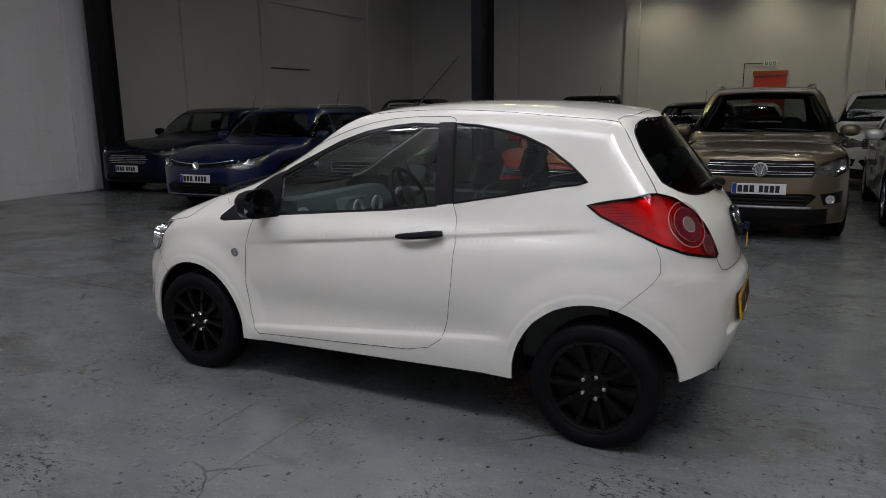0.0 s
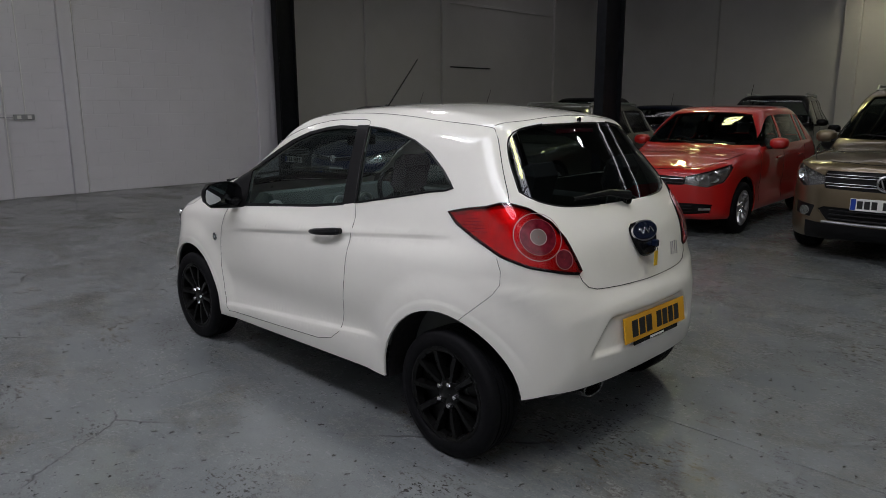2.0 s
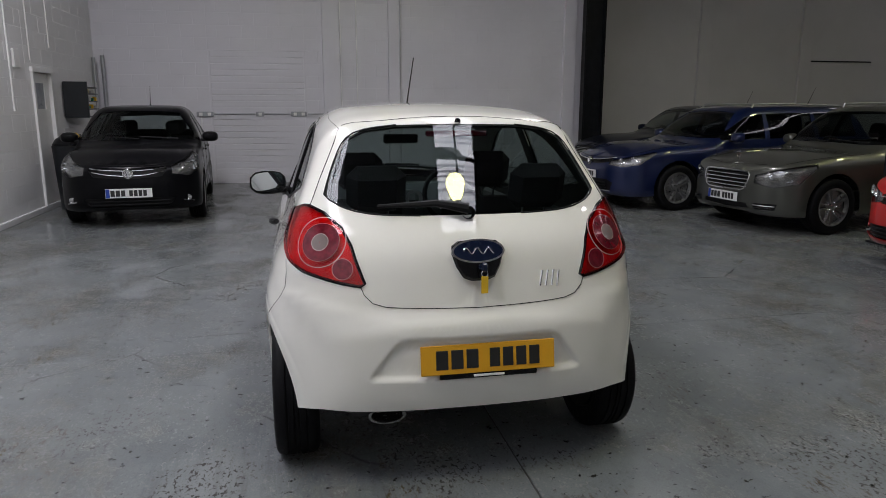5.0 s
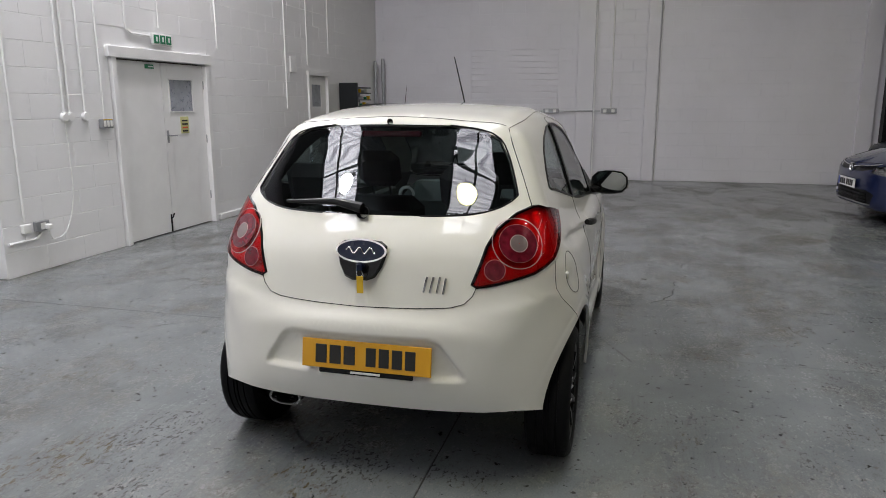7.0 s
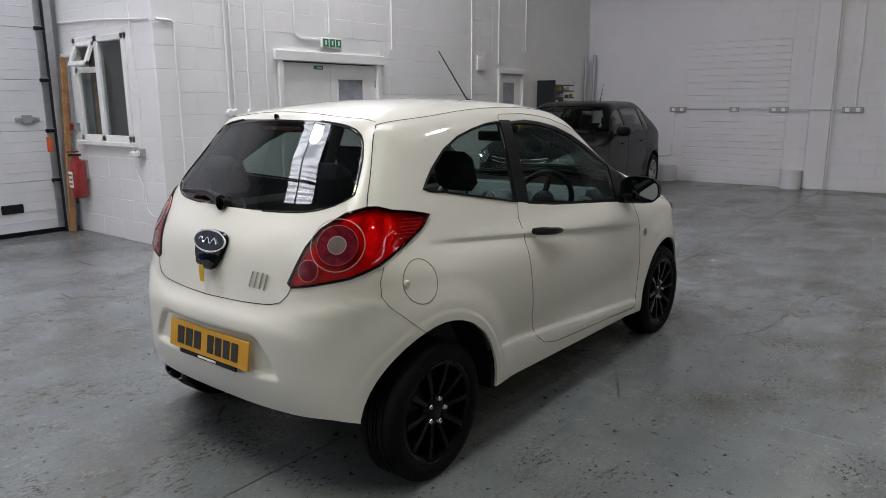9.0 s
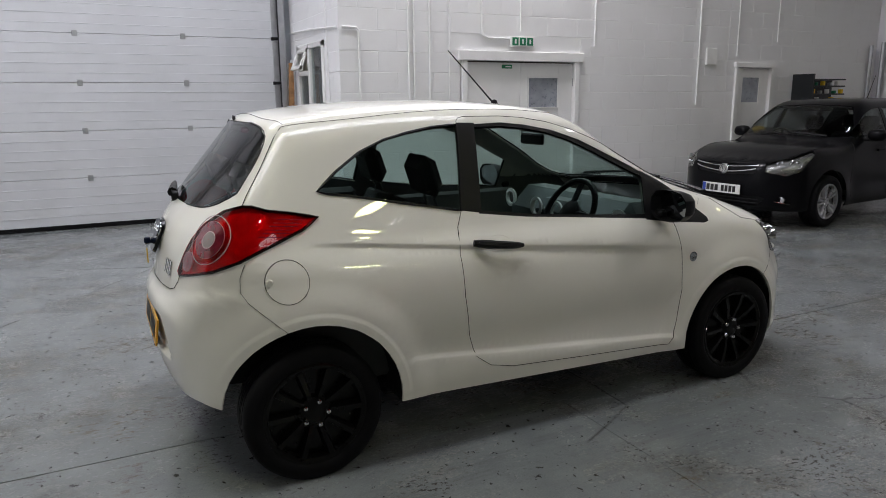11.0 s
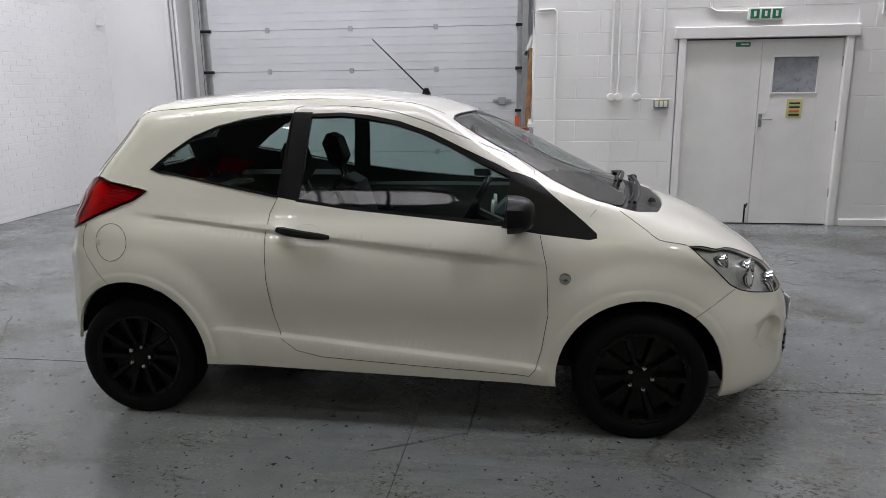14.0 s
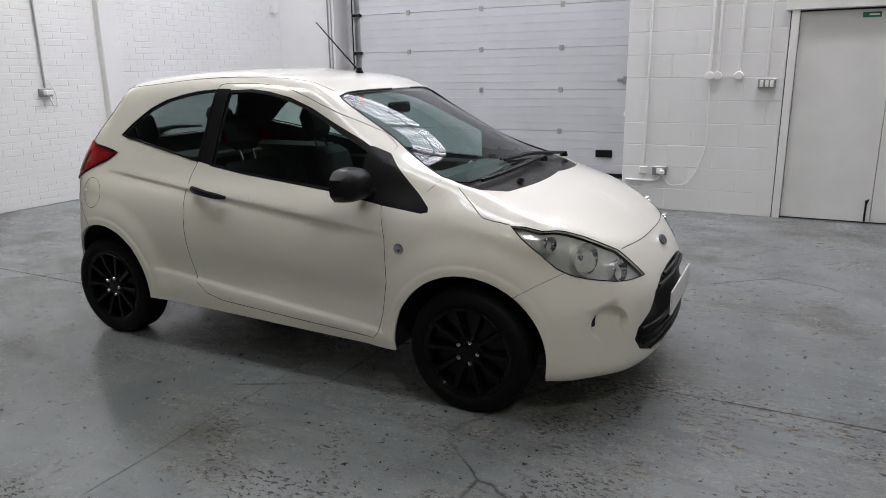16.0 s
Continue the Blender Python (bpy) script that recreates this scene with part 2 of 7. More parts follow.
def paint(name, col, metal=0.0, flake=0.0, rough=0.35):
    m, t, b = material(name)
    v = coords(t)
    base = rampnode(t, noisetex(t, v, 3.0), [(0.3, tuple(c * 0.96 for c in col)), (0.7, col)])
    t.links.new(base, b.inputs["Base Color"])
    b.inputs["Metallic"].default_value = metal
    b.inputs["Roughness"].default_value = rough
    b.inputs["Coat Weight"].default_value = 1.0
    if min(col) > 0.5:
        b.inputs["Coat IOR"].default_value = 1.5
        b.inputs["Specular IOR Level"].default_value = 0.2
    if max(col) < 0.03:
        b.inputs["Coat IOR"].default_value = 1.22
        b.inputs["Coat Weight"].default_value = 0.6
        b.inputs["Specular IOR Level"].default_value = 0.05
    dust = rampnode(t, noisetex(t, v, 60.0, 6.0), [(0.45, (0.005,) * 3), (0.8, (0.03,) * 3)])
    t.links.new(dust, b.inputs["Coat Roughness"])
    if flake:
        bump(t, b, noisetex(t, v, 1500.0, 1.0), flake, 0.0005)
    return m


def glass(name, tint, rough=0.01, f0=0.04):
    """A thin clear sheet: it tints what is behind and mirrors more at a flat angle; f0: what it mirrors head-on."""
    m = bpy.data.materials.new(name)
    m.use_nodes = True
    t = m.node_tree
    t.nodes.remove(t.nodes["Principled BSDF"])
    tr = t.nodes.new("ShaderNodeBsdfTransparent")
    tr.inputs[0].default_value = (*tint, 1)
    gl = t.nodes.new("ShaderNodeBsdfGlossy")
    gl.inputs["Roughness"].default_value = rough
    lw = t.nodes.new("ShaderNodeLayerWeight")
    lw.inputs[0].default_value = 0.5
    steep = t.nodes.new("ShaderNodeMath")
    steep.operation = "POWER"
    steep.inputs[1].default_value = 5.0
    t.links.new(lw.outputs["Facing"], steep.inputs[0])
    share = t.nodes.new("ShaderNodeMath")
    share.operation = "MULTIPLY_ADD"
    share.inputs[1].default_value, share.inputs[2].default_value = 1 - f0, f0
    t.links.new(steep.outputs[0], share.inputs[0])
    mx = t.nodes.new("ShaderNodeMixShader")
    t.links.new(share.outputs[0], mx.inputs[0])
    t.links.new(tr.outputs[0], mx.inputs[1])
    t.links.new(gl.outputs[0], mx.inputs[2])
    t.links.new(mx.outputs[0], t.nodes["Material Output"].inputs[0])
    return m


def glow(name, col, strength, ribs=0.0):
    m, t, b = material(name)
    b.inputs["Base Color"].default_value = (*col, 1)
    b.inputs["Emission Color"].default_value = (*col, 1)
    b.inputs["Emission Strength"].default_value = strength
    if ribs:
        # corrugated sheet: the ridges let less light through, dirt lies in streaks
        v = coords(t)
        w = t.nodes.new("ShaderNodeTexWave")
        w.bands_direction = "X"
        w.inputs["Scale"].default_value = 0.314 / ribs
        t.links.new(v, w.inputs["Vector"])
        band = rampnode(t, w.outputs[1], [(0.15, (0.35, 0.35, 0.38)), (0.5, (1, 1, 1))])
        dirt = rampnode(t, noisetex(t, v, 1.4, 5.0, 0.7), [(0.3, (0.7, 0.7, 0.72)), (0.65, (1, 1, 1))])
        t.links.new(mixcol(t, 1.0, mixcol(t, 1.0, band, dirt, "MULTIPLY"), tuple(c * 1.25 for c in col), "MULTIPLY"), b.inputs["Emission Color"])
    return m


def product(t, a, b):
    m = t.nodes.new("ShaderNodeMath")
    m.operation = "MULTIPLY"
    t.links.new(a, m.inputs[0])
    t.links.new(b, m.inputs[1])
    return m.outputs[0]


def floor_material():
    """Worn grey-blue floor paint: drifts where it has flaked to brown grit and pale cement, tyre sweeps, single chips, hairline cracks."""
    m, t, b = material("painted_concrete")
    v = coords(t)
    mid = noisetex(t, v, 1.7, 6.0, 0.65)
    base = rampnode(t, mid, [(0.28, (0.134, 0.148, 0.153)), (0.5, (0.176, 0.190, 0.193)), (0.74, (0.216, 0.229, 0.230))])
    base = mixcol(t, 0.6, base, rampnode(t, noisetex(t, v, 140.0, 4.0, 0.7), [(0.3, (0.72, 0.72, 0.73)), (0.7, (1.26, 1.26, 1.25))]), "MULTIPLY")
    # faint rolled streaks and old tyre sweeps
    sweep = product(t, rampnode(t, noisetex(t, v, 1.0, 6.0, 0.75, (1.3, 17.0, 1)), [(0.48, (0, 0, 0)), (0.64, (0.28, 0.28, 0.28))]), rampnode(t, noisetex(t, v, 0.55, 3.0), [(0.44, (0, 0, 0)), (0.58, (1, 1, 1))]))
    col = mixcol(t, sweep, base, (0.062, 0.064, 0.070))
    # drifts in which the paint is worn through
    drift = rampnode(t, noisetex(t, v, 0.9, 7.0, 0.72, (1, 1.5, 1)), [(0.485, (0, 0, 0)), (0.60, (0.8, 0.8, 0.8))])
    pale = product(t, drift, rampnode(t, noisetex(t, v, 7.0, 7.0, 0.75), [(0.46, (0, 0, 0)), (0.56, (0.6, 0.6, 0.6))]))
    col = mixcol(t, pale, col, (0.195, 0.188, 0.160))
    grit = product(t, drift, rampnode(t, noisetex(t, v, 42.0, 7.0, 0.8, (1.0, 1.4, 1.0)), [(0.495, (0, 0, 0)), (0.515, (1, 1, 1))]))
    col = mixcol(t, grit, col, (0.040, 0.034, 0.022))
    rust = product(t, rampnode(t, noisetex(t, v, 1.3, 4.0, 0.6), [(0.56, (0, 0, 0)), (0.62, (1, 1, 1))]), rampnode(t, noisetex(t, v, 15.0, 6.0, 0.8, (1, 2.2, 1)), [(0.53, (0, 0, 0)), (0.57, (0.9, 0.9, 0.9))]))
    col = mixcol(t, rust, col, (0.075, 0.055, 0.022))
    # single chips, a few everywhere and more in patches
    dense = rampnode(t, noisetex(t, v, 1.6, 5.0, 0.7), [(0.45, (0.03, 0.03, 0.03)), (0.60, (1, 1, 1))])
    chips = product(t, dense, rampnode(t, noisetex(t, v, 36.0, 5.0, 0.68, (1.0, 1.5, 1.0)), [(0.545, (0, 0, 0)), (0.56, (1, 1, 1))]))
    col = mixcol(t, chips, col, (0.020, 0.019, 0.016))
    few = rampnode(t, noisetex(t, v, 20.0, 4.0, 0.65, (1.2, 1.0, 1.0)), [(0.635, (0, 0, 0)), (0.65, (0.95, 0.95, 0.95))])
    col = mixcol(t, few, col, (0.026, 0.025, 0.022))
    # hairline cracks
    vor = t.nodes.new("ShaderNodeTexVoronoi")
    vor.feature = "DISTANCE_TO_EDGE"
    vor.inputs["Scale"].default_value = 0.42
    warp = mixcol(t, 0.16, v, noisetex(t, v, 1.6, 5.0), "ADD")
    t.links.new(warp, vor.inputs["Vector"])
    crack = product(t, rampnode(t, vor.outputs[0], [(0.0012, (0.8, 0.8, 0.8)), (0.004, (0, 0, 0))]), rampnode(t, noisetex(t, v, 0.9, 2.0), [(0.5, (0, 0, 0)), (0.56, (1, 1, 1))]))
    col = mixcol(t, crack, col, (0.03, 0.029, 0.027))
    t.links.new(col, b.inputs["Base Color"])
    r = rampnode(t, mid, [(0.3, (0.10,) * 3), (0.7, (0.22,) * 3)])
    rr = mixcol(t, pale, r, (0.5, 0.5, 0.5))
    rr = mixcol(t, grit, rr, (0.6, 0.6, 0.6))
    rr = mixcol(t, chips, rr, (0.7, 0.7, 0.7))
    t.links.new(rr, b.inputs["Roughness"])
    b.inputs["Specular IOR Level"].default_value = 0.42
    bump(t, b, mixcol(t, grit, noisetex(t, v, 22.0, 6.0, 0.7), (0.1, 0.1, 0.1)), 0.25, 0.004)
    return m


def wall_paint(name, col):
    """Thick masonry paint, with brush relief and smudges."""
    m, t, b = material(name)
    v = coords(t)
    n = noisetex(t, v, 1.1, 5.0)
    c = rampnode(t, n, [(0.3, tuple(k * 0.93 for k in col)), (0.7, col)])
    smud = rampnode(t, noisetex(t, v, 3.5, 7.0, 0.75), [(0.62, (0, 0, 0)), (0.8, (0.35, 0.35, 0.35))])
    c = mixcol(t, smud, c, tuple(k * 0.72 for k in col))
    t.links.new(c, b.inputs["Base Color"])
    b.inputs["Roughness"].default_value = 0.55
    bump(t, b, noisetex(t, v, 35.0, 6.0, 0.7), 0.35, 0.004)
    return m


M = dict(
    floor=floor_material(),
    wall=wall_paint("white_masonry_paint", (0.80, 0.80, 0.80)),
    front_wall=wall_paint("aged_masonry_paint", (0.69, 0.68, 0.71)),
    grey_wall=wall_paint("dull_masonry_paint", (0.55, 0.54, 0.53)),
    roof=plain("roof_sheet", (0.16, 0.16, 0.17), 0.7),
    steel=plain("black_painted_steel", (0.008, 0.009, 0.011), 0.4, vary=0.3, spec=0.15),
    gloss_white=plain("white_gloss_paint", (0.78, 0.78, 0.77), 0.35, vary=0.04, scale=3),
    door_panel=plain("pale_grey_coated_sheet", (0.57, 0.58, 0.60), 0.4, vary=0.05, scale=2.0, grain=0.1, grain_scale=80),
    pvc=plain("white_plastic", (0.78, 0.78, 0.76), 0.4, vary=0.05),
    galv=plain("galvanised_steel", (0.42, 0.43, 0.44), 0.42, 0.8),
    socket_metal=plain("brushed_metal_box", (0.35, 0.36, 0.37), 0.4, 0.7),
    black=plain("black_plastic", (0.008, 0.008, 0.009), 0.4, vary=0.2, grain=0.15, spec=0.2),
    gloss_black=plain("gloss_black_plastic", (0.005, 0.005, 0.006), 0.18, vary=0.2, coat=0.25, spec=0.15),
    rubber=plain("tyre_rubber", (0.006, 0.006, 0.007), 0.6, vary=0.25, grain=0.2, spec=0.1),
    wheel_black=plain("satin_black_wheel", (0.004, 0.004, 0.004), 0.3, vary=0.3, spec=0.1, coat=0.22),
    alloy=plain("alloy_wheel", (0.42, 0.42, 0.43), 0.3, 0.9),
    chrome=plain("chrome", (0.75, 0.75, 0.76), 0.07, 1.0, vary=0.03),
    gap=plain("shut_gap", (0.006, 0.006, 0.006), 0.9),
    white=paint("white_car_paint", (0.85, 0.833, 0.762)),
    red=paint("red_car_paint", (0.46, 0.008, 0.007)),
    beige=paint("bronze_metallic_paint", (0.20, 0.158, 0.10), 0.7, 0.04),
    olive=paint("grey_green_metallic_paint", (0.085, 0.088, 0.078), 0.55, 0.1),
    blue=paint("blue_metallic_paint", (0.003, 0.011, 0.065), 0.45, 0.04),
    navy=paint("dark_navy_paint", (0.006, 0.009, 0.022), 0.3),
    jet=paint("black_car_paint", (0.004, 0.004, 0.005)),
    silver=paint("white_silver_paint", (0.62, 0.62, 0.60), 0.2),
    glass=glass("tinted_car_glass", (0.60, 0.70, 0.68), f0=0.04),
    screen_glass=glass("windscreen_glass", (0.66, 0.76, 0.74), f0=0.032),
    privacy=glass("dark_car_glass", (0.34, 0.38, 0.38), f0=0.06),
    far_glass=glass("parked_car_glass", (0.55, 0.60, 0.59), f0=0.05),
    pane=glass("window_glass", (0.75, 0.8, 0.8)),
    lens=glass("clear_lens", (0.95, 0.96, 0.96), 0.02),
    red_lens=glass("red_lens", (0.90, 0.22, 0.23), 0.015, 0.05),
    lamp_red=plain("red_reflector", (0.72, 0.012, 0.02), 0.22, 0.4, vary=0.3, scale=30, grain=0.8, grain_scale=60),
    lamp_rose=plain("rose_reflector", (0.17, 0.010, 0.022), 0.15, 0.3, vary=0.35, scale=40, coat=0.8),
    lamp_grey=plain("smoked_lamp_centre", (0.22, 0.17, 0.16), 0.2, 0.2, coat=0.8),
    lamp_silver=plain("silver_lamp_housing", (0.86, 0.87, 0.87), 0.18, 0.5, vary=0.10, scale=30, grain=0.5, grain_scale=55),
    lamp_pale=plain("pale_lamp_ring", (0.62, 0.42, 0.42), 0.2, 0.3, coat=1.0),
    lamp_deep=plain("deep_red_reflector", (0.16, 0.005, 0.02), 0.25, coat=1.0),
    steel_tip=plain("polished_tailpipe", (0.27, 0.27, 0.27), 0.25, 0.9),
    dull_steel=plain("dull_steel", (0.04, 0.04, 0.04), 0.5, 0.5),
    lamp_pink=plain("pale_pink_reflector", (0.62, 0.22, 0.23), 0.2, 0.3, coat=1.0),
    lamp_dark=plain("dark_lamp_housing", (0.26, 0.26, 0.26), 0.2, 0.7, vary=0.4, scale=24, grain=0.6, grain_scale=50),
    mirror=plain("mirror_glass", (0.36, 0.38, 0.40), 0.02, 1.0, vary=0.01),
    trim=plain("grey_interior_trim", (0.10, 0.105, 0.10), 0.7),
    pale_trim=plain("pale_pillar_trim", (0.38, 0.38, 0.33), 0.7),
    fabric=plain("charcoal_seat_fabric", (0.025, 0.026, 0.028), 0.9, grain=0.4),
    dash=plain("slate_dashboard", (0.085, 0.10, 0.096), 0.6, grain=0.2),
    yellow=plain("yellow_plate", (0.72, 0.36, 0.015), 0.35, vary=0.04),
    whiteplate=plain("white_plate", (0.75, 0.75, 0.73), 0.35, vary=0.03),
    ink=plain("black_lettering", (0.015, 0.015, 0.015), 0.5),
    badge_blue=plain("dark_blue_enamel", (0.006, 0.011, 0.032), 0.25, coat=0.35, spec=0.2),
    blue_band=plain("blue_plate_band", (0.01, 0.045, 0.32), 0.35),
    tag=plain("yellow_key_tag", (0.8, 0.5, 0.02), 0.5),
    extinguisher=plain("red_enamel", (0.24, 0.008, 0.009), 0.3, coat=0.5),
    wood=plain("bare_timber", (0.33, 0.17, 0.07), 0.7, vary=0.35, scale=14),
    sign_green=plain("green_sign", (0.01, 0.18, 0.08), 0.4),
    sign_yellow=plain("yellow_green_sign", (0.55, 0.54, 0.26), 0.5),
    orange=plain("orange_reflector", (0.7, 0.13, 0.03), 0.4),
    red_sign=plain("red_door_paint", (0.45, 0.035, 0.015), 0.5),
    frosted=plain("frosted_glass", (0.30, 0.32, 0.36), 0.3, vary=0.25, scale=5, grain=1.0, grain_scale=70, spec=1.0),
    # backing for openings: the shade of unlit rooms is put into its dark colour
    dark_backing=plain("dark_brown_backing", (0.16, 0.14, 0.12), 0.8),
    yellow_switch=plain("yellow_switch", (0.55, 0.38, 0.04), 0.5),
    tool_black=plain("black_tool_cabinet", (0.01, 0.012, 0.014), 0.35),
    seam=plain("joint_filler", (0.045, 0.045, 0.043), 0.9),
    daylight=glow("daylight_roof_sheet", (0.942, 0.948, 1.0), SKYLIGHT, 0.17),
    daylight_bright=glow("brighter_daylight_sheet", (0.942, 0.948, 1.0), SKYLIGHT * 1.4, 0.17),
    daylight_far=glow("dimmer_daylight_sheet", (0.96, 0.93, 0.93), SKYLIGHT_FAR, 0.17),
    lamp_white=glow("white_lamp", (1.0, 0.955, 0.94), LAMP_WHITE),
    lamp_green=glow("yellow_green_lamp", (1.0, 1.0, 0.42), LAMP_GREEN),
    lamp_far=glow("strong_yellow_lamp", (1.0, 0.93, 0.62), LAMP_FAR),
)


# ---- mesh helpers ----
class Geo:
    """Collects simple solids into one mesh."""

    def __init__(self):
        self.v, self.f, self.s = [], [], []

    def add(self, verts, faces, smooth=False):
        n = len(self.v)
        self.v += [tuple(p) for p in verts]
        self.f += [tuple(i + n for i in q) for q in faces]
        self.s += [smooth] * len(faces)
        return self

    def box(self, lo, hi, c=0.004, m=None):
        """A box with chamfered edges."""
        lo, hi = np.minimum(lo, hi), np.maximum(lo, hi)
        c = min(c, *(0.45 * (hi - lo)))
        ids, verts = {}, []
        for sx in (0, 1):
            for sy in (0, 1):
                for sz in (0, 1):
                    p = np.where((sx, sy, sz), hi, lo)
                    q = np.where((sx, sy, sz), -c, c)
                    for a in range(3):
                        w = p + q
                        w[a] = p[a]
                        ids[sx, sy, sz, a] = len(verts)
                        verts.append(w)
        faces = []
        for a in range(3):
            b, d = (a + 1) % 3, (a + 2) % 3
            for s in (0, 1):
                k = [0, 0, 0]
                k[a] = s
                ring = []
                for u, w in ((0, 0), (1, 0), (1, 1), (0, 1)):
                    k[b], k[d] = u, w
                    ring.append(ids[(*k, a)])
                faces.append(ring if s else ring[::-1])
            for u in (0, 1):
                for w in (0, 1):
                    k = [0, 0, 0]
                    k[b], k[d] = u, w
                    k0, k1 = list(k), list(k)
                    k1[a] = 1
                    ring = [ids[(*k0, b)], ids[(*k1, b)], ids[(*k1, d)], ids[(*k0, d)]]
                    faces.append(ring[::-1] if u == w else ring)
        for sx in (0, 1):
            for sy in (0, 1):
                for sz in (0, 1):
                    ring = [ids[sx, sy, sz, a] for a in range(3)]
                    faces.append(ring if (sx + sy + sz) % 2 else ring[::-1])
        if m is not None:
            verts = [m @ Vector(p) for p in verts]
        return self.add(verts, faces)

    def tube(self, path, r, n=6, closed=False, caps=True):
        """A round rod along a path; r may be a list."""
        p = [Vector(q) for q in path]
        k = len(p)
        rs = r if isinstance(r, (list, tuple)) else [r] * k
        verts, up = [], None
        for i in range(k):
            a, b = (p[(i - 1) % k], p[(i + 1) % k]) if closed else (p[max(i - 1, 0)], p[min(i + 1, k - 1)])
            d = (b - a).normalized()
            if up is None:
                up = d.orthogonal().normalized()
            up = (up - d * up.dot(d)).normalized()
            side = d.cross(up)
            verts += [p[i] + (up * math.cos(w) + side * math.sin(w)) * rs[i] for w in (j * math.tau / n for j in range(n))]
        faces = []
        for i in range(k if closed else k - 1):
            a, b = i * n, ((i + 1) % k) * n
            faces += [(a + j, a + (j + 1) % n, b + (j + 1) % n, b + j) for j in range(n)]
        if caps and not closed:
            faces += [tuple(range(n))[::-1], tuple(range((k - 1) * n, k * n))]
        return self.add(verts, faces, True)

    def lathe(self, prof, n=32, axis="y", at=(0, 0, 0)):
        """Turns (radius, offset along the axis) about the axis."""
        verts = []
        for r, h in prof:
            for j in range(n):
                w = j * math.tau / n
                a, b = r * math.cos(w), r * math.sin(w)
                verts.append({"y": (a, h, b), "z": (b, a, h), "x": (h, a, b)}[axis])
        faces = []
        for i in range(len(prof) - 1):
            faces += [(i * n + j, (i + 1) * n + j, (i + 1) * n + (j + 1) % n, i * n + (j + 1) % n) for j in range(n)]
        return self.add([tuple(np.add(p, at)) for p in verts], faces, True)

    def mesh(self, name, mat, sharp=35):
        me = bpy.data.meshes.new(name)
        me.from_pydata(self.v, [], self.f)
        me.polygons.foreach_set("use_smooth", self.s)
        me.materials.append(mat)
        bm = bmesh.new()
        bm.from_mesh(me)
        bmesh.ops.recalc_face_normals(bm, faces=bm.faces)
        bm.to_mesh(me)
        bm.free()
        me.set_sharp_from_angle(angle=radians(sharp))
        return me


def part(name, geo, mat, parent, label="", at=None):
    ob = new(name, geo if isinstance(geo, bpy.types.Mesh) else geo.mesh(name, mat))
    ob.parent = parent
    if at is not None:
        ob.matrix_basis = at
    return tagged(ob, label)


def thing(name, label, category, at=None, group="", kind="", data=None):
    ob = new(name, data)
    if at is not None:
        ob.matrix_basis = at
    return tagged(ob, label, category, group, kind)


def solid(name, geo, mat, label, category, group="", kind="", at=None):
    return thing(name, label, category, at, group, kind, geo.mesh(name, mat))


# ---- cars ----
from mathutils.geometry import delaunay_2d_cdt

US = 3.0  # scale between the two skin coordinates


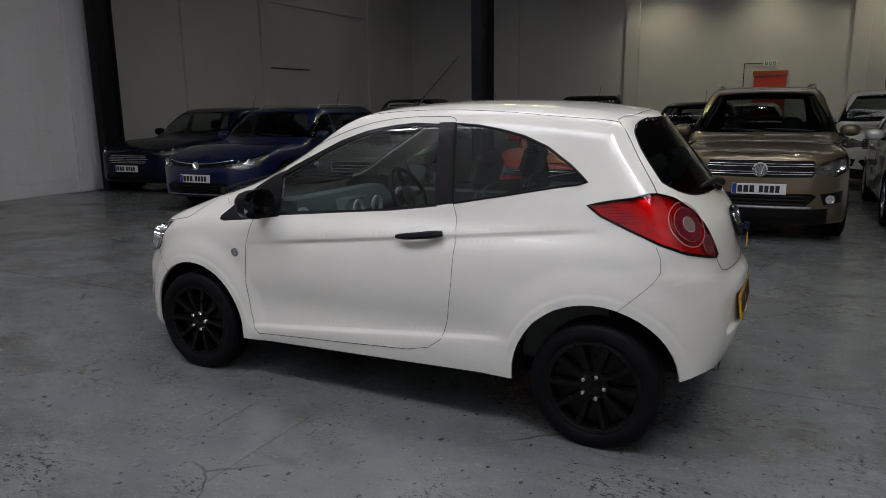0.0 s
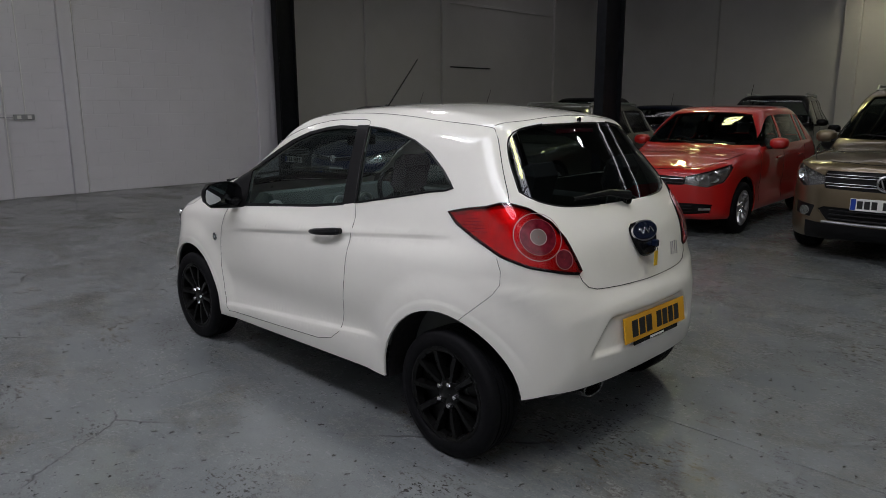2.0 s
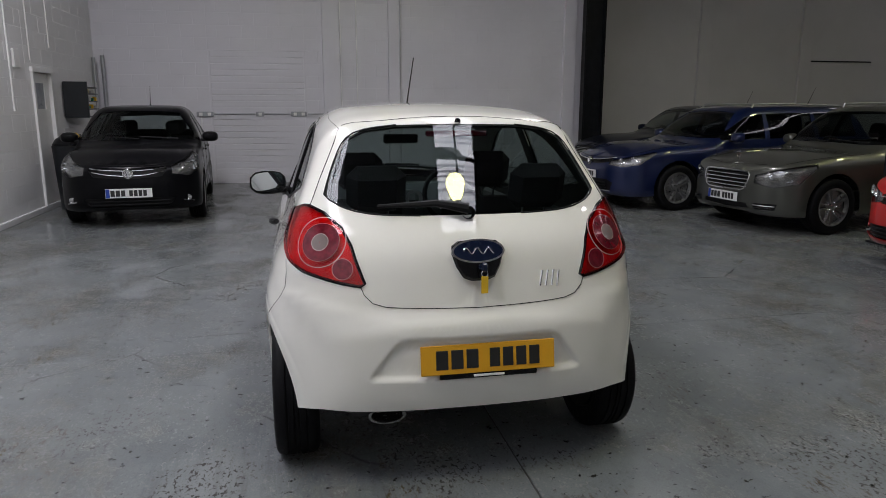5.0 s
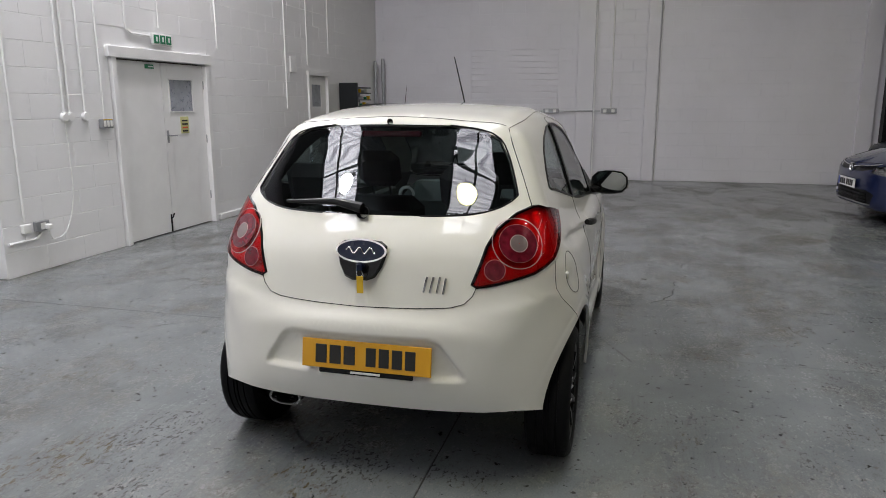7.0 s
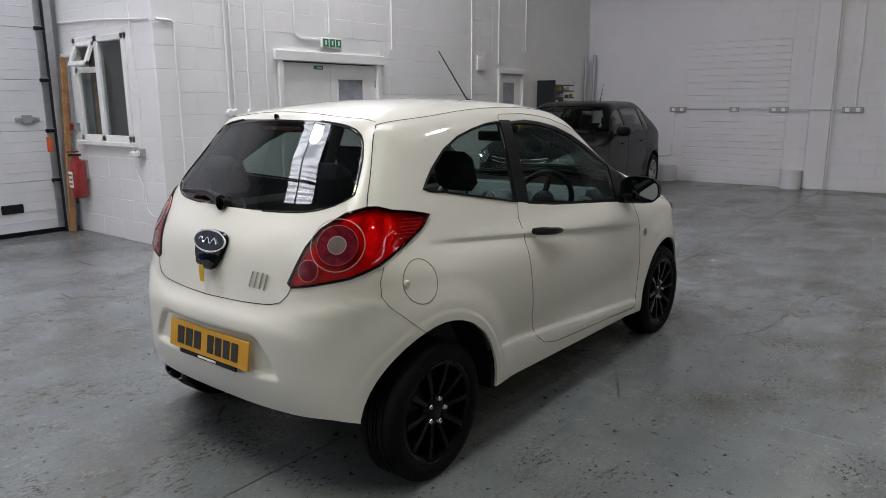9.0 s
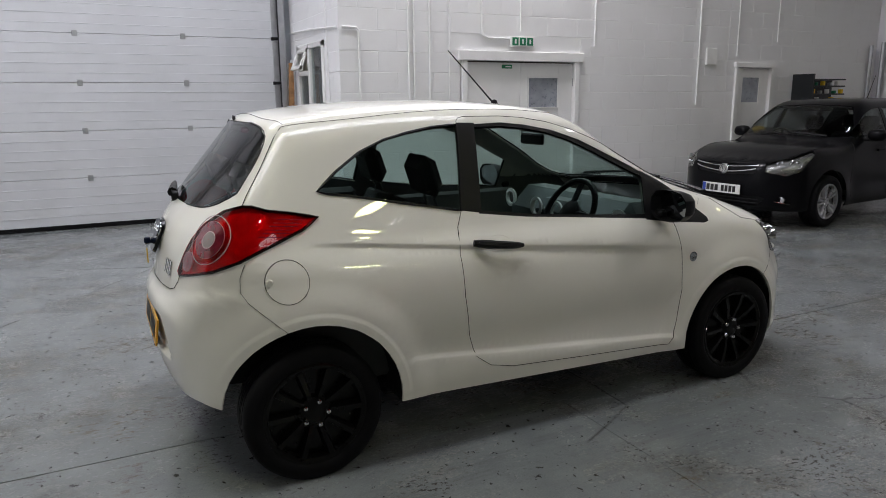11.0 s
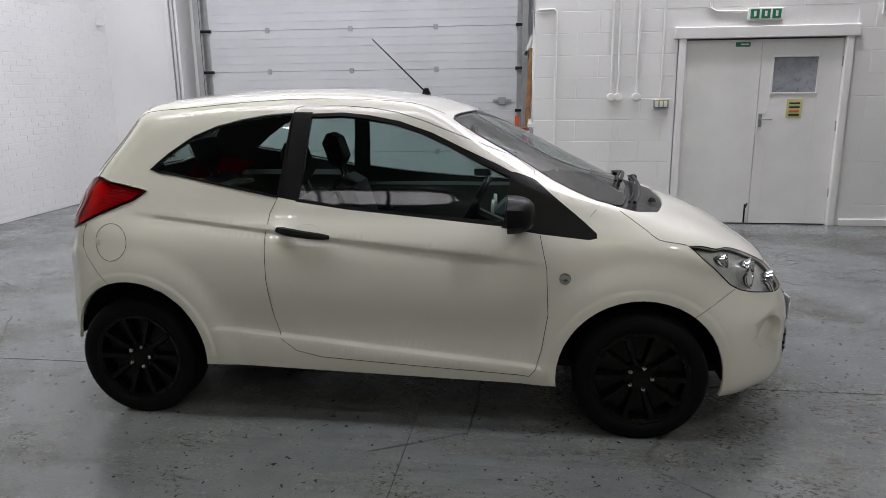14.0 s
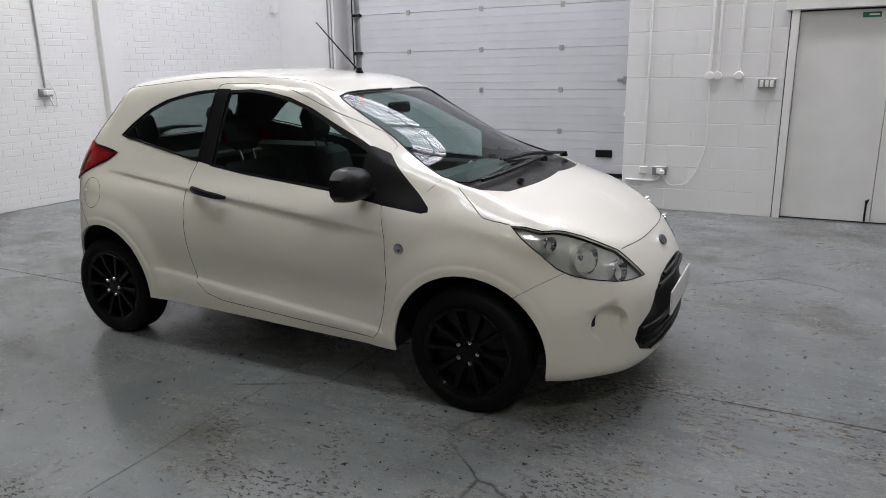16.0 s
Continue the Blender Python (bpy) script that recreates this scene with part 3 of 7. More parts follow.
def skin_mesh(shape, regions, cols, rows, cut):
    """Triangles of half a car's skin, parted along the outlines. regions: (name, view, outline, smooth, closing)."""
    loops, lines, dots = [], [], []
    for name, view, pts, smooth in regions:
        if name == "dots":
            dots.append(shape.param(shape.project(view, pts)))
            continue
        if name == "line":
            uv = shape.param(np.array(pts))
            edge = np.abs(np.array(pts)[:, 1]) < 0.003
            uv[edge, 1] = np.where(uv[edge, 1] > 0, np.pi / 2, -np.pi / 2)
            lines.append(uv)
            continue
        q = spline(pts, 0.03, True) if smooth else spline_straight(pts)
        p = shape.project(view, q)
        uv = shape.param(p)
        edge = np.abs(p[:, 1]) < 0.012
        uv[edge, 1] = np.where(uv[edge, 1] > 0, np.pi / 2, -np.pi / 2)
        loops.append((name, uv))
    us = np.linspace(-1, 1, cols)
    pts = []
    for u in us:
        tau = abs(np.pi / 2 * u ** 3)
        n = max(6, int(rows * min(1.0, np.cos(tau) * 1.6 + 0.1)))
        pts += [(u, f) for f in np.linspace(-np.pi / 2, np.pi / 2, n)]
    pts = np.vstack([np.array(pts)] + dots)
    keep = np.ones(len(pts), bool)
    allp = np.vstack([l for _, l in loops] + lines)
    for i in range(0, len(pts), 400):
        blk = pts[i:i + 400]
        d = ((blk[:, None, :] - allp[None]) * (US, 1)) ** 2
        keep[i:i + 400] = d.sum(2).min(1) > 0.012 ** 2
    border = (np.abs(np.abs(pts[:, 0]) - 1) < 1e-9) | (np.abs(np.abs(pts[:, 1]) - np.pi / 2) < 1e-9)
    pts = pts[keep | border]
    verts = [Vector((p[0] * US, p[1])) for p in pts]
    edges = []
    for _, l in loops:
        n = len(verts)
        verts += [Vector((p[0] * US, p[1])) for p in l]
        edges += [(n + i, n + (i + 1) % len(l)) for i in range(len(l))]
    for l in lines:
        n = len(verts)
        verts += [Vector((p[0] * US, p[1])) for p in l]
        edges += [(n + i, n + i + 1) for i in range(len(l) - 1)]
    ov, _, of, *_ = delaunay_2d_cdt(verts, edges, [], 0, 1e-5)
    uv = np.array([(p[0] / US, p[1]) for p in ov])
    tri = np.array([f for f in of if len(f) == 3])
    p = shape.point(uv[:, 0].clip(-1, 1), uv[:, 1].clip(-np.pi / 2, np.pi / 2))
    p[np.abs(np.abs(uv[:, 1]) - np.pi / 2) < 1e-4, 1] = 0
    nrm = shape.normal(p)
    nrm[p[:, 1] == 0, 1] = 0
    nrm /= np.linalg.norm(nrm, axis=1, keepdims=True)
    cen = uv[tri].mean(1)
    label = np.full(len(tri), "body", dtype=object)
    for name, l in reversed(loops):
        label[inside(l, cen)] = name
    c3 = p[tri].mean(1)
    label[cut(c3)] = "cut"
    # glass is fairer than pressed steel
    pane = np.unique(tri[np.isin(label, ["glassr", "screen", "window", "quarter"])])
    nrm[pane] = shape.normal(p[pane], 0.04)
    area = np.linalg.norm(np.cross(p[tri[:, 1]] - p[tri[:, 0]], p[tri[:, 2]] - p[tri[:, 0]]), axis=1)
    label[area < 1e-9] = "cut"
    g = np.einsum("ij,ij->i", np.cross(p[tri[:, 1]] - p[tri[:, 0]], p[tri[:, 2]] - p[tri[:, 0]]), nrm[tri].mean(1))
    tri[g < 0] = tri[g < 0][:, ::-1]
    return p, nrm, tri, label


def spline_straight(pts, step=0.03):
    p = np.array(pts, float)
    out = []
    for a, b in zip(p, np.roll(p, -1, axis=0)):
        m = max(1, int(np.linalg.norm(b - a) / step))
        out += [a + (b - a) * k / m for k in range(m)]
    return np.array(out)


def panel(name, p, nrm, tri, mat, sides, depth=0.014, sink=0.0):
    """A panel of skin with a folded-in edge, on one side (1 or -1) or both."""
    used = np.unique(tri)
    idx = np.full(len(p), -1)
    idx[used] = np.arange(len(used))
    v, n, t = p[used] - nrm[used] * sink, nrm[used], idx[tri]
    count = {}
    for a, b, c in t:
        for e in ((a, b), (b, c), (c, a)):
            count[e] = 1
    rim = [e for e in count if (e[1], e[0]) not in count and not (v[e[0], 1] == 0 and v[e[1], 1] == 0)]
    V, N, F = [v], [n], [tuple(k) for k in t]
    if rim and depth:
        m = len(v)
        ra = np.array(rim)
        a, b = v[ra[:, 0]], v[ra[:, 1]]
        ai, bi = a - n[ra[:, 0]] * depth, b - n[ra[:, 1]] * depth
        fn = np.cross(b - a, n[ra[:, 0]])
        fn /= np.maximum(np.linalg.norm(fn, axis=1, keepdims=True), 1e-9)
        k = len(ra)
        V += [a, b, bi, ai]
        N += [fn] * 4
        F += [(m + k + i, m + i, m + 3 * k + i, m + 2 * k + i) for i in range(k)]
    V, N = np.vstack(V), np.vstack(N)
    allv, alln, allf = [], [], []
    for s in sides:
        o = sum(len(q) for q in allv)
        allv.append(V * (1, s, 1))
        alln.append(N * (1, s, 1))
        allf += [tuple(i + o for i in (f if s > 0 else f[::-1])) for f in F]
    allv, alln = np.vstack(allv), np.vstack(alln)
    me = bpy.data.meshes.new(name)
    me.from_pydata(allv.tolist(), [], allf)
    me.polygons.foreach_set("use_smooth", [True] * len(allf))
    me.normals_split_custom_set_from_vertices(alln.tolist())
    me.materials.append(mat)
    return me


def on_skin(shape, view, pts, smooth=True, lift=0.0, step=0.02, closed=True):
    q = spline(pts, step, closed) if smooth else (spline_straight(pts, step) if closed else spline(pts, step))
    p = shape.project(view, q)
    return p + shape.normal(p) * lift


def seam(shape, name, view, pts, parent, mat, r=0.0022, closed=False, smooth=True, sides=(1, -1), lift=0.0002):
    p = on_skin(shape, view, pts, smooth, lift, 0.03, closed)
    for s in sides:
        part(name, Geo().tube([tuple(k * (1, s, 1)) for k in p], r, 5, closed), mat, parent)


def make_wheel(parent, at, r, width, side, rim_mat, style, nuts=5, rim_r=None):
    """A wheel as a part: the barrel, with tyre, cover and nuts under it; side: which way it faces along y."""
    rr = rim_r or r * 0.66
    w = width / 2
    m = Matrix.Translation(at) @ (Matrix.Identity(4) if side > 0 else Matrix.Rotation(math.pi, 4, "Z"))
    barrel = part("wheel", Geo().lathe([(0.03, w * 0.35), (rr * 0.55, w * 0.25), (rr * 0.93, w * 0.15), (rr * 0.95, -w), (0.05, -w)], 28), M["black"], parent, at=m)
    tyre = [(rr * 0.96, -w * 0.85), (rr * 1.04, -w), (r * 0.90, -w * 1.06), (r * 0.975, -w * 0.92), (r, -w * 0.72)]
    for k in (-0.45, -0.1, 0.1, 0.45):
        tyre += [(r, w * (k - 0.05)), (r - 0.007, w * (k - 0.04)), (r - 0.007, w * (k + 0.04)), (r, w * (k + 0.05))]
    tyre += [(r, w * 0.72), (r * 0.975, w * 0.92), (r * 0.93, w * 1.03), (r * 0.86, w * 1.07), (r * 0.855, w * 1.075), (r * 0.80, w * 1.05),
             (rr * 1.06, w * 1.0), (rr * 1.02, w * 0.9), (rr * 0.96, w * 0.8)]
    part("tyre", Geo().lathe(tyre, 56), M["rubber"], barrel)
    g = Geo()
    g.lathe([(rr * 0.90, w * 0.55), (rr * 0.93, w * 0.90), (rr * 1.0, w * 0.98), (rr * 1.04, w * 0.96), (rr * 1.045, w * 0.9)], 48)
    part("rim_ring", g, rim_mat, barrel)
    part("wheel_cover", Geo().lathe([(0.001, w * 0.74), (rr * 0.24, w * 0.74), (rr * 0.32, w * 0.66), (rr * 0.36, w * 0.45), (rr * 0.92, w * 0.42)], 32), rim_mat, barrel)
    n = style
    for i in range(n):
        a = i * math.tau / n
        for off in (-0.17, 0.17) if n <= 5 else (0.0,):
            wa, wb = (0.016, 0.024) if n <= 5 else (0.014, 0.02)
            b0, b1 = a + off * 1.3, a + off * 0.95
            p0 = Vector((math.cos(b0) * rr * 0.28, 0, math.sin(b0) * rr * 0.28))
            p1 = Vector((math.cos(b1) * rr * 0.94, 0, math.sin(b1) * rr * 0.94))
            d = (p1 - p0).normalized()
            q = Vector((-d.z, 0, d.x))
            vs = []
            for pp, ww, y0 in ((p0, wa, w * 0.70), (p0.lerp(p1, 0.5), (wa + wb) / 2, w * 0.86), (p1, wb, w * 0.92)):
                vs += [pp + q * ww * 0.55 + Vector((0, y0 + 0.004, 0)), pp - q * ww * 0.55 + Vector((0, y0 + 0.004, 0)),
                       pp - q * ww + Vector((0, y0 - 0.03, 0)), pp + q * ww + Vector((0, y0 - 0.03, 0))]
            fs = [(k * 4 + j, k * 4 + (j + 1) % 4, k * 4 + 4 + (j + 1) % 4, k * 4 + 4 + j) for k in (0, 1) for j in range(4)]
            part("spoke", Geo().add(vs, fs + [(3, 2, 1, 0), (8, 9, 10, 11)]), rim_mat, barrel)
    for i in range(nuts):
        a = (i + 0.5) * math.tau / nuts
        q = Geo().lathe([(0.001, 0.018), (0.009, 0.016), (0.0125, 0.010), (0.014, -0.004)], 8, at=(math.cos(a) * rr * 0.25, w * 0.75, math.sin(a) * rr * 0.25))
        part("wheel_nut", q, M["chrome"], barrel)
    return barrel


def plate(parent, at, mat, chars, name="number_plate", w=0.52, h=0.111):
    """A number plate with plain bars for its characters; chars: widths with gaps."""
    p = part(name, Geo().box((-w / 2, -0.004, -h / 2), (w / 2, 0.004, h / 2), 0.002), mat, parent, at=at)
    if mat is M["whiteplate"]:
        part("plate_band", Geo().box((w / 2 - 0.047, 0.0035, -h / 2 + 0.004), (w / 2 - 0.004, 0.006, h / 2 - 0.004), 0.001), M["blue_band"], p, "plain blue band")
    x = -sum(chars) / 2
    for c in chars:
        if c < 0.02:
            x += c * 2.0
            continue
        part("plate_bar", Geo().box((x * 1.0, 0.0035, -0.036), (x + c - 0.012, 0.0065, 0.036), 0.001), M["ink"], p)
        x += c
    return p


PLATE_BARS = (0.052, 0.052, 0.052, 0.052, 0.016, 0.058, 0.058, 0.058)


def seat(parent, x, y, back=True, tall=True):
    s = Geo()
    s.box((x - 0.24, y - 0.23, 0.34), (x + 0.26, y + 0.23, 0.52), 0.06)
    st = part("seat_cushion", s, M["fabric"], parent)
    m = pose(x - 0.22, y, 0.46, 0, -18, 0)
    part("backrest", Geo().box((-0.07, -0.23, 0), (0.07, 0.23, 0.56), 0.06, m), M["fabric"], parent)
    h = part("headrest", Geo().box((-0.045, -0.12, 0.62), (0.05, 0.12, 0.82), 0.045, m), M["fabric"], parent)
    for k in (-0.05, 0.05):
        part("headrest_post", Geo().tube([m @ Vector((0, k, 0.54)), m @ Vector((0, k, 0.64))], 0.006), M["chrome"], h)


def steering_wheel(parent, at, r=0.185):
    ring = [at @ Vector((r * math.cos(a), r * math.sin(a), 0)) for a in (i * math.tau / 28 for i in range(28))]
    w = part("steering_wheel", Geo().tube(ring, 0.016, 8, True), M["black"], parent)
    g = Geo().lathe([(0.001, 0.02), (0.05, 0.018), (0.075, 0.0), (0.06, -0.03)], 20, "z")
    g.box((-0.17, -0.018, -0.012), (0.17, 0.018, 0.008), 0.006)
    g.box((-0.02, -0.17, -0.012), (0.02, 0.0, 0.008), 0.006)
    g.v = [tuple(at @ Vector(q)) for q in g.v]
    part("wheel_boss", g, M["black"], w)


def mirror_pod(parent, shape, x, y, z, paint_mat, size=1.0):
    for s in (1, -1):
        g = Geo()
        n, m = 14, 9
        verts, faces = [], []
        for i in range(m):
            a = (i / (m - 1)) * math.pi / 2
            xo = math.sin(a) ** 0.8 * 0.11 * size
            k = math.cos(a) ** 0.75
            for j in range(n):
                w = j * math.tau / n
                cy, cz = math.cos(w), math.sin(w)
                e = (abs(cy) ** 3 + abs(cz) ** 3) ** (-1 / 3)
                verts.append((x + xo - 0.02, s * (y + 0.115 * size * cy * e * (0.12 + 0.88 * k)), z + 0.075 * size * cz * e * (0.12 + 0.88 * k)))
        for i in range(m - 1):
            faces += [(i * n + j, i * n + (j + 1) % n, (i + 1) * n + (j + 1) % n, (i + 1) * n + j) for j in range(n)]
        faces.append(tuple(range((m - 1) * n, m * n)))
        g.add(verts, faces, True)
        pod = part("door_mirror", g, paint_mat, parent)
        rim = [(x - 0.022 + 0.24 * (0.105 * size - 0.105 * size * math.cos(w) * (abs(math.cos(w)) ** 3 + abs(math.sin(w)) ** 3) ** (-1 / 3)) + 0.2 * 0.066 * size * (1 - math.sin(w) * (abs(math.cos(w)) ** 3 + abs(math.sin(w)) ** 3) ** (-1 / 3)) * 0.9, s * (y + 0.105 * size * math.cos(w) * (abs(math.cos(w)) ** 3 + abs(math.sin(w)) ** 3) ** (-1 / 3)),
                z + 0.066 * size * math.sin(w) * (abs(math.cos(w)) ** 3 + abs(math.sin(w)) ** 3) ** (-1 / 3)) for w in (j * math.tau / n for j in range(n))]
        gm = Geo().add(rim, [tuple(range(n))])
        part("mirror_glass", gm, M["mirror"], pod)
        part("mirror_arm", Geo().box((x - 0.0, s * (y - 0.16 * size), z - 0.07 * size), (x + 0.06, s * (y - 0.06 * size), z - 0.03 * size), 0.012), M["black"], pod)


def underbody(parent, shape, zc=0.30):
    """Floor pan, wheel wells and bumper backs that close the car below."""
    s = shape
    g = Geo()
    g.box((s.x0 + 0.42, -0.56, 0.22), (s.x1 - 0.2, 0.56, 0.28), 0.02)
    g.box((s.axles[0] + 0.36, -0.60, 0.21), (s.axles[1] - 0.36, 0.60, 0.26), 0.02)
    part("floor_pan", g, M["black"], parent)
    R = s.s["arch"] + 0.012
    for ax, az in s.arch_at:
        for sd in (1, -1):
            vs, fs = [], []
            n = 22
            a0, a1 = (math.radians(-8), math.radians(174)) if ax < 0 else (math.radians(-8), math.radians(188))
            angles = [a0 + k / n * (a1 - a0) for k in range(n + 1)]
            outer = s.project("side", [(ax + math.cos(a) * R, max(az + math.sin(a) * R, 0.24)) for a in angles])[:, 1]
            for k, a in enumerate(angles):
                yo = min(0.77, outer[k] - 0.012)
                for y, q in ((yo, R), (yo - 0.01, R + 0.012), (0.42, R + 0.012)):
                    vs.append((ax + math.cos(a) * q, sd * y, az + math.sin(a) * q))
            for k in range(n):
                for j in (0, 1):
                    fs.append((k * 3 + j, k * 3 + j + 1, k * 3 + 4 + j, k * 3 + 3 + j))
            rim = [(ax, sd * 0.42, az)] + [vs[k * 3 + 2] for k in range(n + 1)]
            o = len(vs)
            vs += rim
            fs += [(o, o + k + 1, o + k + 2) for k in range(n)]
            part("wheel_well", Geo().add(vs, fs, True), M["gap"], parent)


def arch_cut(shape, low):
    R, hub = shape.s["arch"], shape.hub
    lx, lz = zip(*low)

    def cut(c):
        out = c[:, 2] < np.interp(c[:, 0], lx, lz)
        for ax, az in shape.arch_at:
            out |= (np.hypot(c[:, 0] - ax, c[:, 2] - az) < R) & (c[:, 1] > 0.35)
        return out
    return cut


def circle(cx, cz, r, n=28):
    return [(cx + r * math.cos(a), cz + r * math.sin(a)) for a in (i * math.tau / n for i in range(n))]


def arches(shape, low):
    """Outlines that make wheel openings and the lower edge crisp."""
    R = shape.s["arch"]
    out = [("cut", "side", circle(ax, az, R, 44), False) for ax, az in shape.arch_at]
    lx, lz = zip(*low)
    th = np.linspace(0, np.pi, 161)
    way = np.stack([np.cos(th), np.sin(th), 0 * th], 1)
    way[0, 1] = way[-1, 1] = 0
    o = np.stack([shape.mid + 0.8 * shape.half * np.cos(th), 0 * th, np.full(len(th), 0.3)], 1)
    for _ in range(5):
        p = shape.cast(o, way)
        o[:, 2] = np.interp(p[:, 0], lx, lz)
    p = shape.cast(o, way)
    p[[0, -1], 1] = 0
    return out + [("line", "", p, False)]


def skin_parts(root, shape, regions, spec, cols, rows, low, mats, both, lids=()):
    """Builds the skin's parts. mats: region -> (part name, material, depth, sink, label); both: regions that are one piece across the car."""
    p, nrm, tri, label = skin_mesh(shape, arches(shape, low) + regions, cols, rows, arch_cut(shape, low))
    obs = {}
    for name in dict.fromkeys(label):
        if name == "cut":
            continue
        pn, mat, depth, sink, lab = mats[name]
        t = tri[label == name]
        if name in both:
            obs[name] = [part(pn, panel(pn, p, nrm, t, mat, (1, -1), depth, sink), mat, root, lab)]
        else:
            obs[name] = [part(pn, panel(pn, p, nrm, t, mat, (s,), depth, sink), mat, root, lab) for s in (1, -1)]
    return p, nrm, tri, label, obs


def hero():
    root = thing("small_hatchback", "white three-door hatchback with black wheel covers on the painted floor", "car")
    sh = Shape(HATCH)
    W = M["white"]
    low = [(-1.8, 0.335), (-1.62, 0.338), (-1.55, 0.345), (-1.5, 0.335), (-1.44, 0.318), (-0.8, 0.270), (0.78, 0.230), (1.46, 0.185), (1.6, 0.185), (1.72, 0.20), (2.0, 0.205)]
    quarter = [(-1.055, 1.139), (-0.972, 1.207), (-0.861, 1.279), (-0.748, 1.325), (-0.634, 1.352), (-0.52, 1.371), (-0.396, 1.380),
               (-0.418, 1.194), (-0.444, 1.023), (-0.536, 1.041), (-0.669, 1.065), (-0.801, 1.09), (-0.931, 1.115), (-1.017, 1.127)]
    window = [(-0.311, 1.368), (-0.168, 1.370), (-0.049, 1.357), (0.07, 1.334), (0.189, 1.295), (0.309, 1.241), (0.43, 1.18), (0.531, 1.134), (0.583, 1.110),
              (0.558, 0.933), (0.159, 0.961), (-0.078, 0.982), (-0.345, 1.016)]
    pillar = [(-0.391, 1.388), (-0.305, 1.386), (-0.348, 1.006), (-0.446, 1.023)]
    frame_ = [(-0.33, 1.380), (-0.167, 1.385), (-0.047, 1.373), (0.095, 1.346), (0.24, 1.297), (0.384, 1.229), (0.535, 1.160), (0.61, 1.12),
              (0.585, 0.910), (0.158, 0.948), (-0.126, 0.973), (-0.36, 1.004)]
    sail = [(0.565, 1.135), (0.605, 1.130), (0.685, 1.10), (0.798, 1.01), (0.888, 0.939), (0.943, 0.892), (0.945, 0.873), (0.912, 0.866),
            (0.72, 0.885), (0.55, 0.908), (0.548, 0.94)]
    door = [(-0.391, 1.395), (-0.378, 1.407), (-0.349, 1.413), (-0.162, 1.412), (-0.042, 1.403), (0.078, 1.383), (0.196, 1.348), (0.318, 1.301), (0.46, 1.242), (0.60, 1.183), (0.682, 1.128), (0.69, 1.08),
            (0.69, 0.98), (0.717, 0.855), (0.741, 0.748), (0.75, 0.547), (0.726, 0.393), (0.702, 0.305), (0.675, 0.272), (0.4, 0.287), (0.147, 0.30), (-0.241, 0.322), (-0.358, 0.348),
            (-0.426, 0.397), (-0.457, 0.498), (-0.481, 0.671), (-0.487, 0.85), (-0.473, 0.956), (-0.443, 1.023), (-0.416, 1.194)]
    tail = [(-1.07, 0.677, 1.045), (-1.171, 0.663, 1.066), (-1.245, 0.64, 1.076), (-1.29, 0.61, 1.090), (-1.315, 0.585, 1.089), (-1.37, 0.534, 1.069), (-1.436, 0.475, 1.018), (-1.487, 0.45, 0.96),
            (-1.53, 0.434, 0.89), (-1.554, 0.415, 0.832), (-1.550, 0.430, 0.822), (-1.53, 0.495, 0.832), (-1.45, 0.625, 0.865), (-1.37, 0.689, 0.902),
            (-1.25, 0.71, 0.96), (-1.14, 0.70, 1.005)]
    head = [(1.32, 0.735, 0.841), (1.38, 0.72, 0.835), (1.443, 0.695, 0.818), (1.50, 0.648, 0.814), (1.54, 0.618, 0.803), (1.60, 0.578, 0.779), (1.66, 0.535, 0.748), (1.717, 0.475, 0.712),
            (1.757, 0.435, 0.664), (1.790, 0.40, 0.618), (1.800, 0.385, 0.60), (1.783, 0.45, 0.598), (1.690, 0.575, 0.610), (1.616, 0.625, 0.622), (1.555, 0.661, 0.64), (1.505, 0.688, 0.668), (1.44, 0.722, 0.732), (1.37, 0.745, 0.795)]
    screen = [(0, 1.375), (0.1, 1.375), (0.3, 1.371), (0.42, 1.362), (0.475, 1.349), (0.487, 1.33), (0.49, 1.27), (0.505, 1.18), (0.53, 1.12), (0.575, 1.057), (0.62, 1.01), (0.615, 0.99), (0.585, 0.985), (0.3, 1.012), (0, 1.027)]
    cowl = [(0, 1.04), (0.3, 1.025), (0.585, 0.995), (0.625, 0.992), (0.628, 0.975), (0.615, 0.960), (0.52, 0.944), (0.31, 0.953), (0, 0.967)]
    hood = [(1.09, 0.0), (1.09, 0.45), (1.045, 0.655), (1.146, 0.711), (1.198, 0.741), (1.308, 0.731), (1.45, 0.67), (1.60, 0.56), (1.707, 0.437), (1.735, 0.30), (1.750, 0.15), (1.752, 0.0)]
    grille = [(0, 0.585), (0.12, 0.582), (0.24, 0.565), (0.345, 0.52), (0.41, 0.449), (0.488, 0.393), (0.505, 0.342), (0.47, 0.29), (0.34, 0.246), (0, 0.238)]
    glassr = [(0, 1.404), (0.25, 1.400), (0.38, 1.382), (0.455, 1.347), (0.504, 1.266), (0.545, 1.163), (0.552, 1.14), (0.50, 1.102), (0.39, 1.075), (0.2, 1.068), (0, 1.068)]
    gate = [(0, 1.430), (0.3, 1.411), (0.43, 1.39), (0.47, 1.375), (0.495, 1.325), (0.55, 1.20), (0.575, 1.12), (0.575, 1.095), (0.55, 1.06), (0.50, 1.0), (0.47, 0.93), (0.445, 0.84), (0.425, 0.79), (0.395, 0.760), (0.35, 0.747), (0.2, 0.739), (0, 0.735)]
    flap = circle(-1.22, 0.82, 0.082, 32)
    bumper_r = [(-1.9, 0.84), (-1.47, 0.84), (-1.43, 0.825), (-1.385, 0.757), (-1.273, 0.661), (-1.20, 0.55), (-1.2, 0.2), (-1.9, 0.2)]
